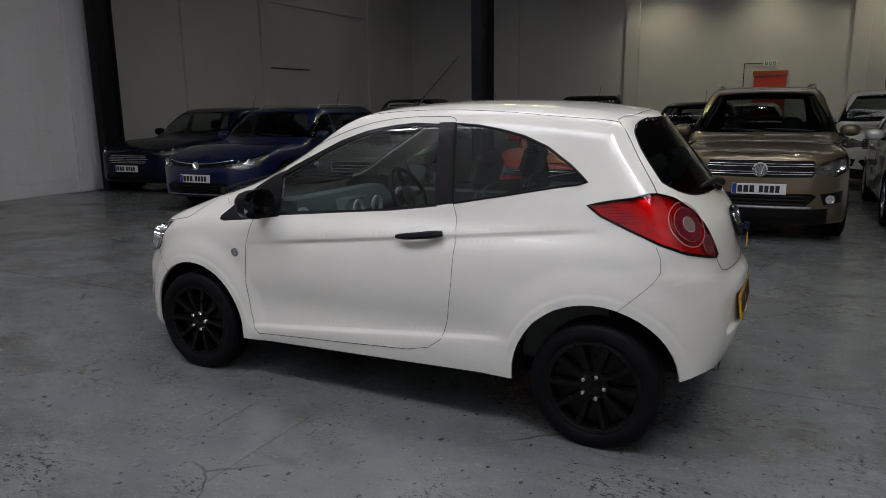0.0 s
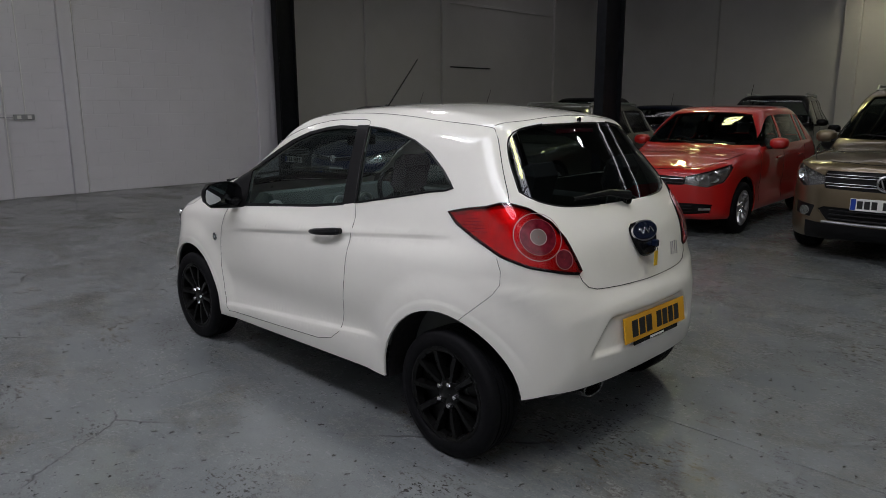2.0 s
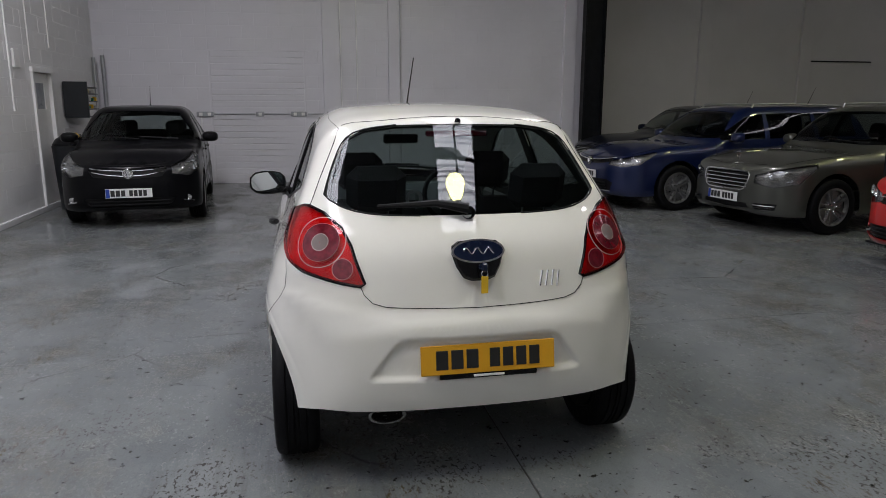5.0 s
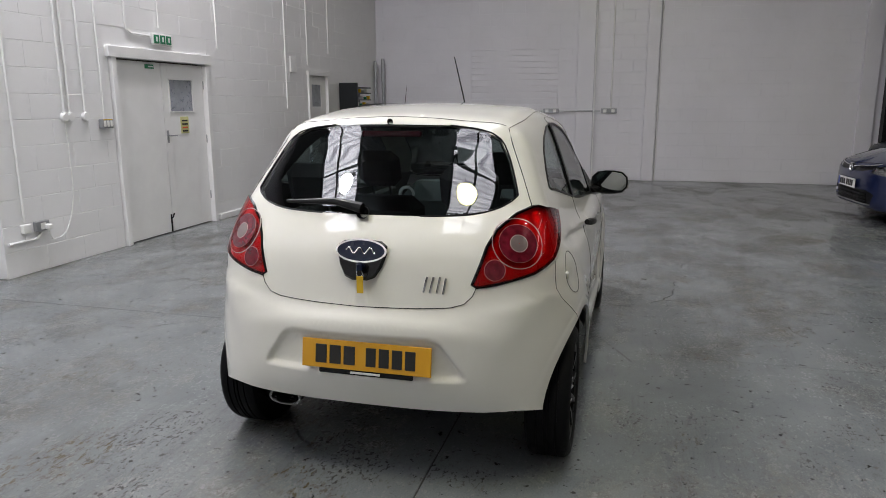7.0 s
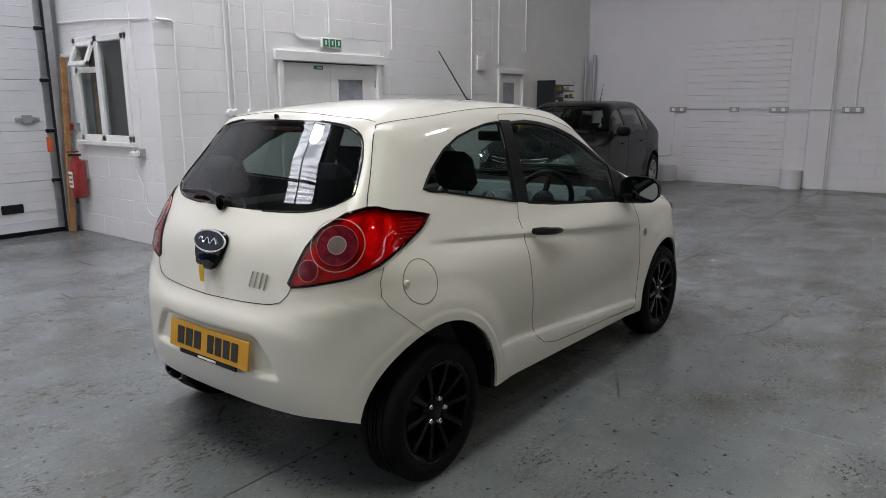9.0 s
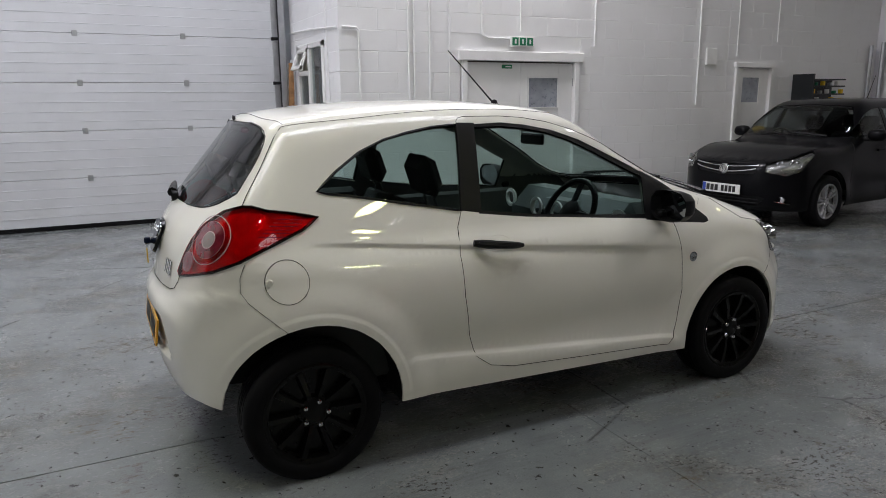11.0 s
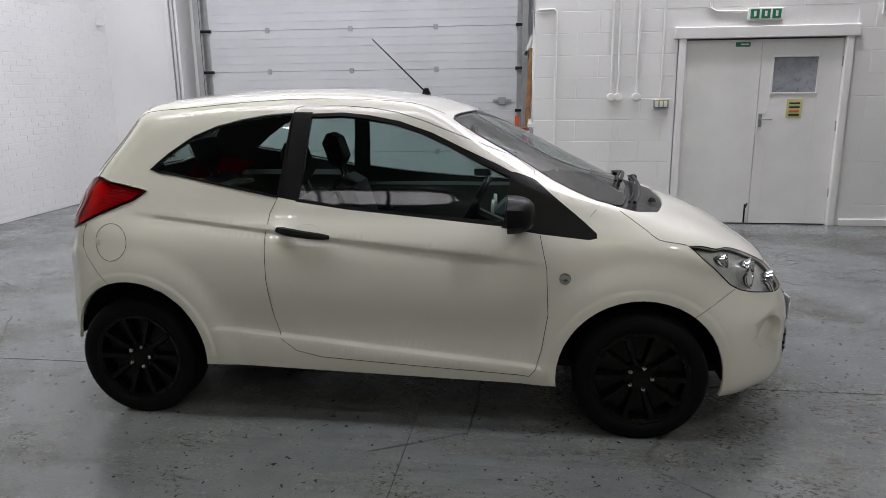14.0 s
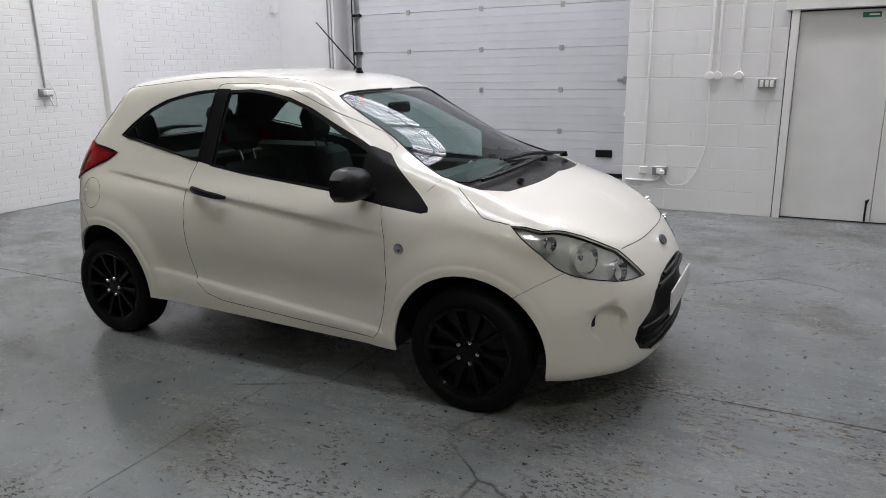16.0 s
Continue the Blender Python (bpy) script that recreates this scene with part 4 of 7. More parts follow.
    regions = [("window", "side", window, False), ("quarter", "side", quarter, False), ("pillar", "side", pillar, False), ("sail", "side", sail, False),
               ("frame", "side", frame_, False), ("door", "side", door, False), ("tail", "skin", tail, False), ("head", "skin", head, False),
               ("screen", "front", screen, False), ("cowl", "front", cowl, False), ("hood", "top", hood, False), ("grille", "front", grille, False),
               ("glassr", "rear", glassr, False), ("gate", "rear", gate, False)]
    rc = HATCH["recess"]
    for inset in (-0.008, 0.0, 0.006, 0.012, 0.018, 0.024):
        h = rc[2] - inset
        w_ = lambda z: rc[0] - rc[4] * (z - rc[1]) - inset * 1.25
        corner = 0.018
        half_ = [(0, rc[1] + h), (w_(rc[1] + h) - 2 * corner, rc[1] + h), (w_(rc[1] + h - corner * 0.3) - corner * 0.5, rc[1] + h - corner * 0.3), (w_(rc[1] + h - corner), rc[1] + h - corner),
                 (w_(rc[1] - h + corner), rc[1] - h + corner), (w_(rc[1] - h + corner * 0.3) - corner * 0.5, rc[1] - h + corner * 0.3), (w_(rc[1] - h) - 2 * corner, rc[1] - h), (0, rc[1] - h)]
        regions.append(("body", "rear", half_, False))
    for r in (0.088, 0.080, 0.072, 0.062, 0.045, 0.025):
        regions.append(("body", "skin", [tuple(q) for q in sh.ring((1.697, 0.585, 0.432), r, 36)], False))
    mats = dict(body=("body", W, 0.012, 0, ""), window=("door_window", M["glass"], 0.004, 0.004, "clear tinted glass"), quarter=("quarter_window", M["glass"], 0.004, 0.003, "tinted glass"),
                pillar=("pillar_trim", M["black"], 0.006, 0.0, "matt black trim"), sail=("mirror_panel", M["black"], 0.006, 0, "matt black corner panel"),
                frame=("window_frame", M["black"], 0.012, 0.002, "black window surround"), door=("door", W, 0.012, 0, ""),
                tail=("tail_lamp", M["red_lens"], 0.014, -0.008, "red lens"), head=("headlamp", M["lens"], 0.012, -0.002, "clear lens"), screen=("windscreen", M["screen_glass"], 0.004, 0.003, "clear glass"),
                cowl=("scuttle_panel", M["black"], 0.01, 0.008, "black plastic"), hood=("bonnet", W, 0.012, 0, ""), grille=("grille", M["black"], 0.012, 0.014, "black lower grille"),
                glassr=("rear_window", M["privacy"], 0.004, 0.002, "dark glass"), gate=("tailgate", W, 0.012, 0, ""))
    regions.append(("dots", "rear", [(y, z) for y in np.arange(0.012, 0.60, 0.022) for z in np.arange(0.36, 1.42, 0.022)], False))
    regions.append(("dots", "front", [(y, z) for y in np.arange(0.012, 0.60, 0.025) for z in np.arange(0.22, 0.80, 0.025)], False))
    regions.append(("dots", "side", [(x, z) for x in np.arange(-1.30, 1.40, 0.03) for z in np.arange(0.30, 0.98, 0.022)], False))
    # edges along the pressed creases keep them crisp
    cr, lc, sf = HATCH["crease"], HATCH["lower_crease"], HATCH["shelf"]
    for off in (0.002, -0.006, -0.016, -0.024, -0.05):
        regions.append(("line", "", sh.project("side", [(x, cr[1] + (x - cr[0]) * (cr[3] - cr[1]) / (cr[2] - cr[0]) + off) for x in np.arange(-1.10, 0.80, 0.03)]), False))
    for off in (0.002, -0.006, -0.016, -0.024):
        regions.append(("line", "", sh.project("side", [(x, lc[0] + lc[1] * x + off) for x in np.arange(-0.72, 0.74, 0.03)]), False))
    for ax, az in sh.arch_at:
        for off in (0.026, 0.034, 0.042, 0.050):
            r = HATCH["arch"] + off
            way = [(ax + r * math.cos(q), az + r * math.sin(q)) for q in np.linspace(0.06, math.pi - (0.35 if ax < 0 else 0.06), 46)] if ax < 0 else [(ax + r * math.cos(q), az + r * math.sin(q)) for q in np.linspace(0.35, math.pi - 0.06, 46)]
            regions.append(("line", "", sh.project("side", way), False))
    for off in (-0.002, 0.009, 0.018, 0.027, 0.037):
        regions.append(("line", "", sh.project("rear", [(y, sf[0] + sf[1] * max(y - 0.3, 0) + off) for y in np.arange(0.0, 0.58, 0.022)]), False))
    p, nrm, tri, label, obs = skin_parts(root, sh, regions, HATCH, 130, 84, low, mats, {"body", "screen", "cowl", "hood", "grille", "glassr", "gate"})
    # inner lining of pillars, roof and doors
    keep = np.isin(label, ["body", "door", "pillar", "frame", "sail", "gate"]) & (p[tri][:, :, 2].mean(1) > 0.45)
    cen = p[tri].mean(1)
    fore = keep & (cen[:, 0] > 0.0) & (cen[:, 2] > 1.0)
    part("lining", panel("lining", p, -nrm, tri[keep & ~fore][:, ::-1], M["trim"], (1, -1), 0.0, -0.022), M["trim"], root, "grey cabin lining")
    part("pillar_lining", panel("pillar_lining", p, -nrm, tri[fore][:, ::-1], M["pale_trim"], (1, -1), 0.0, -0.022), M["pale_trim"], root, "pale pillar lining")
    # lamp interiors
    for reg, mat in (("tail", M["lamp_red"]), ("head", M["lamp_silver"])):
        for s, lamp in zip((1, -1), obs[reg]):
            part("reflector", panel("reflector", p, nrm, tri[label == reg], mat, (s,), 0.0, 0.010 if reg == "tail" else 0.026), mat, lamp)
    for s, lamp in zip((1, -1), obs["tail"]):
        for (x, y, z), rings in (((-1.432, 0.552, 0.968), ((0.100, 0.097, "lamp_pale"), (0.075, 0.0735, "lamp_pink"), (0.0735, 0.034, "lamp_rose"), (0.034, 0.0315, "lamp_pale"), (0.0315, 0.0, "lamp_grey"))),
                                 ((-1.512, 0.486, 0.882), ((0.040, 0.0375, "lamp_pink"), (0.037, 0.0, "lamp_rose")))):
            for k, (r1, r0, mt) in enumerate(rings):
                lift = 0.0092 + 0.0006 * k
                o, i_ = sh.ring((x, y, z), r1, 36, lift), sh.ring((x, y, z), max(r0, 0.0015), 36, lift)
                low_ = sh.ring((x, y, z), r1, 36, lift - 0.004)
                vs = [tuple(q * (1, s, 1)) for q in np.vstack([i_, o, low_])]
                fs = [(j, (j + 1) % 36, 36 + (j + 1) % 36, 36 + j) for j in range(36)] + [(36 + j, 36 + (j + 1) % 36, 72 + (j + 1) % 36, 72 + j) for j in range(36)]
                part("lamp_ring", Geo().add(vs, fs, True), M[mt], lamp)
    for s, lamp in zip((1, -1), obs["tail"]):
        for k in range(6):
            q = sh.project("skin", [(-1.13 - 0.012 * k - 0.026 * j, 0.69 - 0.003 * j, 1.038 - 0.012 * k + 0.002 * j) for j in range(5)])
            q = (q + sh.normal(q) * 0.0085) * (1, s, 1)
            part("lens_rib", Geo().tube([tuple(w) for w in q], 0.0016, 5), M["lamp_deep"], lamp)
    for s, lamp in zip((1, -1), obs["head"]):
        for (x, y, z), r in (((1.595, 0.615, 0.705), 0.068), ((1.70, 0.51, 0.655), 0.050), ((1.47, 0.70, 0.775), 0.030)):
            c = sh.project("skin", [(x, y, z)])[0]
            n = sh.normal(c[None])[0]
            q = Vector((n[0] + 0.8, n[1], n[2] - 0.2)).to_track_quat("Z", "Y").to_matrix().to_4x4()
            gm = Geo().lathe([(r, 0.028), (r * 0.97, 0.02), (r * 0.6, -0.03), (r * 0.2, -0.04), (r * 0.16, 0.0), (0.001, 0.005)], 28, "z")
            mm = Matrix.Translation(c - n * 0.018) @ q
            gm.v = [tuple(a * b for a, b in zip(mm @ Vector(k2), (1, s, 1))) for k2 in gm.v]
            part("bulb_bowl", gm, M["chrome"], lamp)
    # shut lines and rubber edges
    G = M["gap"]
    seam(sh, "shut_line", "side", door, root, G, r=0.0014, closed=True, smooth=False)
    seam(sh, "shut_line", "side", [(-1.363, 0.893), (-1.384, 0.843), (-1.387, 0.79), (-1.363, 0.75), (-1.266, 0.658), (-1.235, 0.63)], root, G, r=0.0010)
    seam(sh, "shut_line", "side", [(1.532, 0.65), (1.44, 0.605), (1.347, 0.55)], root, G, r=0.0010)
    seam(sh, "shut_line", "top", [(1.045, 0.655), (1.146, 0.711), (1.198, 0.741), (1.308, 0.731)], root, G, r=0.0015, closed=False)
    seam(sh, "shut_line", "top", [(1.707, 0.437), (1.735, 0.30), (1.750, 0.15), (1.752, 0.0)], root, G, r=0.0018)
    seam(sh, "shut_line", "rear", [(0.445, 0.84), (0.425, 0.79), (0.395, 0.760), (0.35, 0.747), (0.2, 0.739), (0, 0.735)], root, G, r=0.0017)
    seam(sh, "shut_line", "top", [(-1.19, 0.0), (-1.18, 0.3), (-1.135, 0.465)], root, G, r=0.0011)
    seam(sh, "shut_line", "skin", [(-1.135, 0.468, 1.376), (-0.86, 0.497, 1.41), (-0.58, 0.49, 1.432), (-0.3, 0.48, 1.44), (0.0, 0.47, 1.43), (0.28, 0.47, 1.38)], root, G, r=0.0011)
    seam(sh, "shut_line", "skin", [(-1.14, 0.472, 1.377), (-1.17, 0.485, 1.335), (-1.235, 0.53, 1.21), (-1.295, 0.568, 1.125), (-1.315, 0.583, 1.09)], root, G, r=0.0018)
    seam(sh, "shut_line", "skin", [(0.92, 0.715, 0.955), (0.958, 0.653, 0.997)], root, G, r=0.0010)
    seam(sh, "window_rubber", "side", quarter, root, M["black"], r=0.006, closed=True, smooth=False, lift=0.0)
    seam(sh, "window_rubber", "rear", glassr[1:-1], root, M["black"], r=0.004, lift=-0.001)
    seam(sh, "window_rubber", "front", screen[1:-1], root, M["black"], r=0.005, lift=-0.002)
    seam(sh, "lamp_edge", "skin", tail, root, M["gloss_black"], r=0.0065, closed=True, smooth=False, lift=0.0)
    seam(sh, "lamp_edge", "skin", head, root, M["gloss_black"], r=0.0025, closed=True, smooth=False, lift=0.0)
    # fuel flap on the driver's side
    seam(sh, "fuel_flap", "side", flap, root, G, r=0.0012, closed=True, smooth=False, sides=(-1,))
    c = sh.project("side", [(-1.285, 0.82)])[0]
    part("flap_tab", Geo().lathe([(0.001, 0.003), (0.012, 0.003), (0.016, 0.0), (0.016, -0.006)], 16, at=(0, 0, 0)), W, root, at=Matrix.Translation((c[0], -c[1] - 0.001, c[2])) @ pose(0, 0, 0, 0, 0, 180))
    # door handles with recess, locks and side repeaters
    for s in (1, -1):
        a, b = sh.project("side", [(-0.425, 0.892), (-0.188, 0.864)])
        path = [a + (b - a) * k + np.array((0, 0.008 + 0.028 * math.sin(math.pi * (0.1 + 0.8 * k)), 0)) for k in np.linspace(0, 1, 9)]
        h = part("door_handle", Geo().tube([tuple(q * (1, s, 1)) for q in path], [0.014, 0.018, 0.019, 0.018, 0.017, 0.017, 0.016, 0.014, 0.009], 8), M["black"], root, "black plastic pull")
        part("lock", Geo().lathe([(0.001, 0.006), (0.009, 0.005), (0.011, 0.0)], 14), M["socket_metal"], h, at=Matrix.Translation((a[0] + 0.02, s * (a[1] + 0.031), a[2] - 0.002)) @ pose(0, 0, 0, 0, 0, 0 if s > 0 else 180))
        c = sh.project("side", [(-0.295, 0.878)])[0]
        ring = on_skin(sh, "side", [(-0.295 + 0.062 * math.cos(k), 0.878 + 0.034 * math.sin(k)) for k in np.linspace(0, math.tau, 17)[:-1]], False, 0.0006)
        part("handle_recess", Geo().add([tuple((c + np.array((0, -0.008, 0))) * (1, s, 1))] + [tuple(q * (1, s, 1)) for q in ring],
             [((0, i + 1, (i + 1) % len(ring) + 1) if s < 0 else (0, (i + 1) % len(ring) + 1, i + 1)) for i in range(len(ring))], True), W, root)
        c = sh.project("side", [(0.817, 0.707)])[0]
        rp = part("side_repeater", Geo().lathe([(0.001, 0.010), (0.014, 0.009), (0.021, 0.004), (0.023, -0.002)], 20), M["lens"], root, "clear round repeater",
                  at=Matrix.Translation((c[0], s * c[1], c[2])) @ pose(0, 0, 0, 0, 0, 0 if s > 0 else 180))
        part("repeater_ring", Geo().lathe([(0.024, -0.001), (0.025, 0.003), (0.020, 0.004), (0.001, 0.001)], 20), M["chrome"], rp)
        # fog lamp hollow in the front bumper
        c = sh.project("skin", [(1.70, 0.585, 0.432)])[0]
        n = sh.normal(c[None])[0] * (1, s, 1)
        mm = Matrix.Translation(c * (1, s, 1)) @ Vector(n).to_track_quat("Z", "Y").to_matrix().to_4x4()
        ci = sh.project("skin", [(1.66, 0.63, 0.437)])[0]
        ni = sh.normal(ci[None])[0] * (1, s, 1)
        part("fog_blank", Geo().lathe([(0.034, -0.006), (0.034, 0.005), (0.028, 0.006), (0.001, 0.004)], 20, "z"), M["black"], root, "black blanking plug",
             at=Matrix.Translation(ci * (1, s, 1)) @ Vector(ni).to_track_quat("Z", "Y").to_matrix().to_4x4())
    mirror_pod(root, sh, 0.60, 0.84, 0.985, M["black"], 1.0)
    # number plate recess, plates and badges
    c = sh.project("rear", [(0.0, 0.548)])[0]
    tilt = 8
    pl = plate(root, Matrix.Translation((c[0] - 0.010, -0.03, 0.548)) @ pose(0, 0, 0, 0, 0, 90) @ pose(0, 0, 0, tilt, 0, 0), M["yellow"], PLATE_BARS)
    tagged(pl, "yellow plate with dark bars")
    part("plate_surround", Geo().box((-0.19, -0.006, -0.075), (0.19, 0.002, -0.054), 0.003), M["gloss_black"], pl)
    part("surround_bar", Geo().box((-0.06, 0.001, -0.070), (0.06, 0.0035, -0.061), 0.001), M["whiteplate"], pl)
    part("front_plate", Geo().box((-0.26, -0.004, -0.055), (0.26, 0.004, 0.055), 0.002), M["whiteplate"], root, "white plate", at=Matrix.Translation((1.898, 0, 0.44)) @ pose(0, 0, 0, 0, 0, -90) @ pose(0, 0, 0, 0, 0, 0))
    cb = sh.project("rear", [(0.0, 0.935)])[0]
    nb = sh.normal(cb[None])[0]
    bm_ = Matrix.Translation(cb) @ Vector(nb).to_track_quat("Z", "Y").to_matrix().to_4x4()
    handle_pts = [(0.10, 0.0), (0.098, 0.03), (0.075, 0.047), (0, 0.054), (-0.075, 0.047), (-0.098, 0.03), (-0.10, 0.0), (-0.085, -0.05), (-0.06, -0.092), (-0.03, -0.104), (0.03, -0.104), (0.06, -0.092), (0.085, -0.05)]
    k = len(handle_pts)
    gh = Geo().add([(x, y, 0.0) for x, y in handle_pts] + [(x * 0.93, y * 0.93, 0.014) for x, y in handle_pts],
                   [tuple(range(k, 2 * k))] + [(i, (i + 1) % k, k + (i + 1) % k, k + i) for i in range(k)])
    bz = part("tailgate_handle", gh, M["gloss_black"], root, "gloss black badge and handle", at=bm_)
    for rx, ry, h0, mt, nm in ((0.102, 0.046, 0.014, "chrome", "badge_ring"), (0.094, 0.039, 0.0165, "badge_blue", "badge_oval")):
        part(nm, Geo().add([(rx * math.cos(a), 0.006 + ry * math.sin(a), z) for z in (h0 - 0.003, h0 + 0.003) for a in (i * math.tau / 32 for i in range(32))],
             [tuple(range(32, 64))] + [(i, (i + 1) % 32, 32 + (i + 1) % 32, 32 + i) for i in range(32)]), M[mt], bz)
    part("badge_bar", Geo().tube([(-0.058 + 0.116 * q, 0.006 + 0.011 * math.sin(q * 17), 0.021) for q in np.linspace(0, 1, 40)], 0.0034), M["chrome"], bz)
    part("lock_barrel", Geo().lathe([(0.001, 0.03), (0.013, 0.03), (0.014, 0.01)], 14, "z", at=(0.01, -0.055, 0)), M["badge_blue"], bz)
    # plain slanted bars at the tailgate's corner
    ce = sh.project("rear", [(0.285, 0.828)])[0] * (1, -1, 1)
    ne = sh.normal((ce * (1, -1, 1))[None])[0] * (1, -1, 1)
    em = Matrix.Translation(ce) @ Vector(ne).to_track_quat("Z", "Y").to_matrix().to_4x4()
    ge = Geo()
    for path in ([(-0.028, 0.03), (-0.042, -0.028)], [(-0.004, 0.03), (-0.018, -0.03)], [(0.020, 0.03), (0.008, -0.03)], [(0.042, 0.026), (0.032, -0.034)]):
        ge.tube([(x, y, 0.003) for x, y in path], 0.0042, 6)
    part("emblem", ge, M["chrome"], root, "chrome slanted bars", at=em)
    # front badge
    cf = sh.project("front", [(0.0, 0.665)])[0]
    nf = sh.normal(cf[None])[0]
    fm = Matrix.Translation(cf) @ Vector(nf).to_track_quat("Z", "Y").to_matrix().to_4x4()
    fb = part("front_badge", Geo().add([(0.06 * math.cos(a), 0.028 * math.sin(a), z) for z in (0, 0.007) for a in (i * math.tau / 28 for i in range(28))],
              [tuple(range(28, 56))] + [(i, (i + 1) % 28, 28 + (i + 1) % 28, 28 + i) for i in range(28)]), M["chrome"], root, "oval badge", at=fm)
    part("badge_oval", Geo().add([(0.052 * math.cos(a), 0.022 * math.sin(a), z) for z in (0.006, 0.011) for a in (i * math.tau / 28 for i in range(28))],
         [tuple(range(28, 56))] + [(i, (i + 1) % 28, 28 + (i + 1) % 28, 28 + i) for i in range(28)]), M["badge_blue"], fb)
    # grille slats and splitter
    for z in (0.275, 0.31, 0.345, 0.38, 0.53, 0.56):
        yw = np.interp(z, (0.24, 0.3, 0.35, 0.39, 0.45, 0.52, 0.58), (0.34, 0.46, 0.50, 0.48, 0.41, 0.345, 0.16)) - 0.02
        q = on_skin(sh, "front", [(y, z) for y in np.linspace(0, yw, 8)], True, 0.0, closed=False)
        path = [tuple(k2 * (1, -1, 1)) for k2 in q[::-1]] + [tuple(k2) for k2 in q[1:]]
        part("grille_slat", Geo().tube(path, 0.008, 6), M["black"], root)
    # exhaust
    part("silencer", Geo().box((-1.50, 0.20, 0.26), (-1.28, 0.50, 0.335), 0.035), M["dull_steel"], root, "dull steel silencer")
    tip = [(0.072 * math.cos(q), 0.034 * math.sin(q)) for q in (i * math.tau / 20 for i in range(20))]
    gx = Geo()
    for k, (y0, z0) in enumerate(((0.35, 0.318),)):
        vs = [(x, y0 + dy * f_, z0 + dz * f_) for x, f_ in ((-1.46, 1.0), (-1.60, 1.0), (-1.60, 0.86), (-1.50, 0.86)) for dy, dz in tip]
        gx.add(vs, [(i * 20 + j, i * 20 + (j + 1) % 20, i * 20 + 20 + (j + 1) % 20, i * 20 + 20 + j) for i in range(3) for j in range(20)], True)
    part("exhaust", gx, M["steel_tip"], root, "oval steel tailpipe")
    # antenna, wipers
    c = sh.project("top", [(0.115, 0.0)])[0]
    an = part("aerial_base", Geo().lathe([(0.001, 0.03), (0.012, 0.026), (0.024, 0.0), (0.024, -0.004)], 16, "z", at=(c[0] + 0.01, 0, c[2])), M["black"], root)
    part("aerial", Geo().tube([(c[0], 0, c[2] + 0.015), (c[0] - 0.265, 0, c[2] + 0.275)], [0.0045, 0.0028], 6), M["black"], an)
    w0, w1, w2 = sh.project("rear", [(0.02, 1.085), (0.14, 1.105), (0.36, 1.095)])
    wp = part("rear_wiper", Geo().tube([tuple(q + np.array((-0.03, 0, 0.01))) for q in (w0, w1, w2)], [0.022, 0.014, 0.007], 8), M["black"], root, "black rear wiper arm")
    part("wiper_hub", Geo().lathe([(0.001, 0.03), (0.02, 0.028), (0.026, 0.0)], 16, "x", at=(w0[0] - 0.035, w0[1], w0[2] - 0.005)), M["black"], wp)
    for path in ([(1.185, 0.05, 0.03), (1.178, -0.20, 0.025), (1.15, -0.42, 0.022), (1.115, -0.56, 0.02)], [(1.15, 0.50, 0.03), (1.16, 0.30, 0.03), (1.13, 0.02, 0.025), (1.09, -0.24, 0.02)]):
        q = [sh.project("top", [(x, abs(y))])[0] * (1, math.copysign(1, y), 1) + np.array((0, 0, h)) for x, y, h in path]
        arm = part("wiper", Geo().tube([tuple(k2) for k2 in spline(q, 0.05)], 0.0085, 6), M["black"], root, "black wiper arm")
        part("wiper_blade", Geo().tube([tuple(k2 + np.array((-0.022, 0, 0.002))) for k2 in spline(q, 0.05)], 0.006, 5), M["black"], arm)
        part("wiper_hub", Geo().lathe([(0.001, 0.03), (0.018, 0.026), (0.024, 0.0)], 14, "z", at=tuple(q[0] - np.array((0, 0, 0.02)))), M["black"], arm)
    for x, y in ((1.19, 0.30), (1.19, -0.36)):
        q = sh.project("top", [(x + 0.03, abs(y))])[0]
        part("washer_jet", Geo().lathe([(0.001, 0.02), (0.012, 0.016), (0.02, 0.0)], 10, "z", at=(q[0], y, q[2])), M["black"], root)
    c = sh.project("rear", [(0.0, 1.408)])[0]
    part("rear_washer", Geo().lathe([(0.001, 0.012), (0.009, 0.01), (0.013, 0.0)], 12, "x", at=(c[0] - 0.008, 0, c[2] + 0.006)), M["black"], root)
    underbody(root, sh)
    for ax in sh.axles:
        for s in (1, -1):
            make_wheel(root, (ax - 0.008 * (ax > 0) + 0.012 * (ax < 0), s * (0.712 if ax > 0 else 0.69), sh.hub - 0.004), sh.hub + 0.003, 0.170, s, M["wheel_black"], 10, rim_r=0.202)
    # cabin: dashboard, seats, door cards, steering wheel on the right
    g = Geo().box((0.55, -0.60, 0.60), (0.92, 0.60, 0.95), 0.12)
    g.box((0.48, -0.17, 0.45), (0.70, 0.17, 0.92), 0.06)
    d = part("dashboard", g, M["dash"], root, "slate grey dashboard")
    for y in (-0.52, -0.10, 0.10, 0.52):
        part("air_vent", Geo().lathe([(0.055, 0.0), (0.058, 0.015), (0.042, 0.018), (0.036, 0.0)], 20, "x"), M["whiteplate"], d, "pale ring vent", at=Matrix.Translation((0.575 if abs(y) > 0.3 else 0.485, y, 0.87)) @ pose(0, 0, 0, 0, 0, 180))
    steering_wheel(root, Matrix.Translation((0.38, -0.34, 0.90)) @ pose(0, 0, 0, 0, -62, 0))
    part("steering_column", Geo().tube([(0.40, -0.34, 0.89), (0.60, -0.34, 0.80)], 0.045, 10), M["black"], root)
    for y in (0.34, -0.34):
        seat(root, -0.02, y)
        seat(root, -0.82, y)
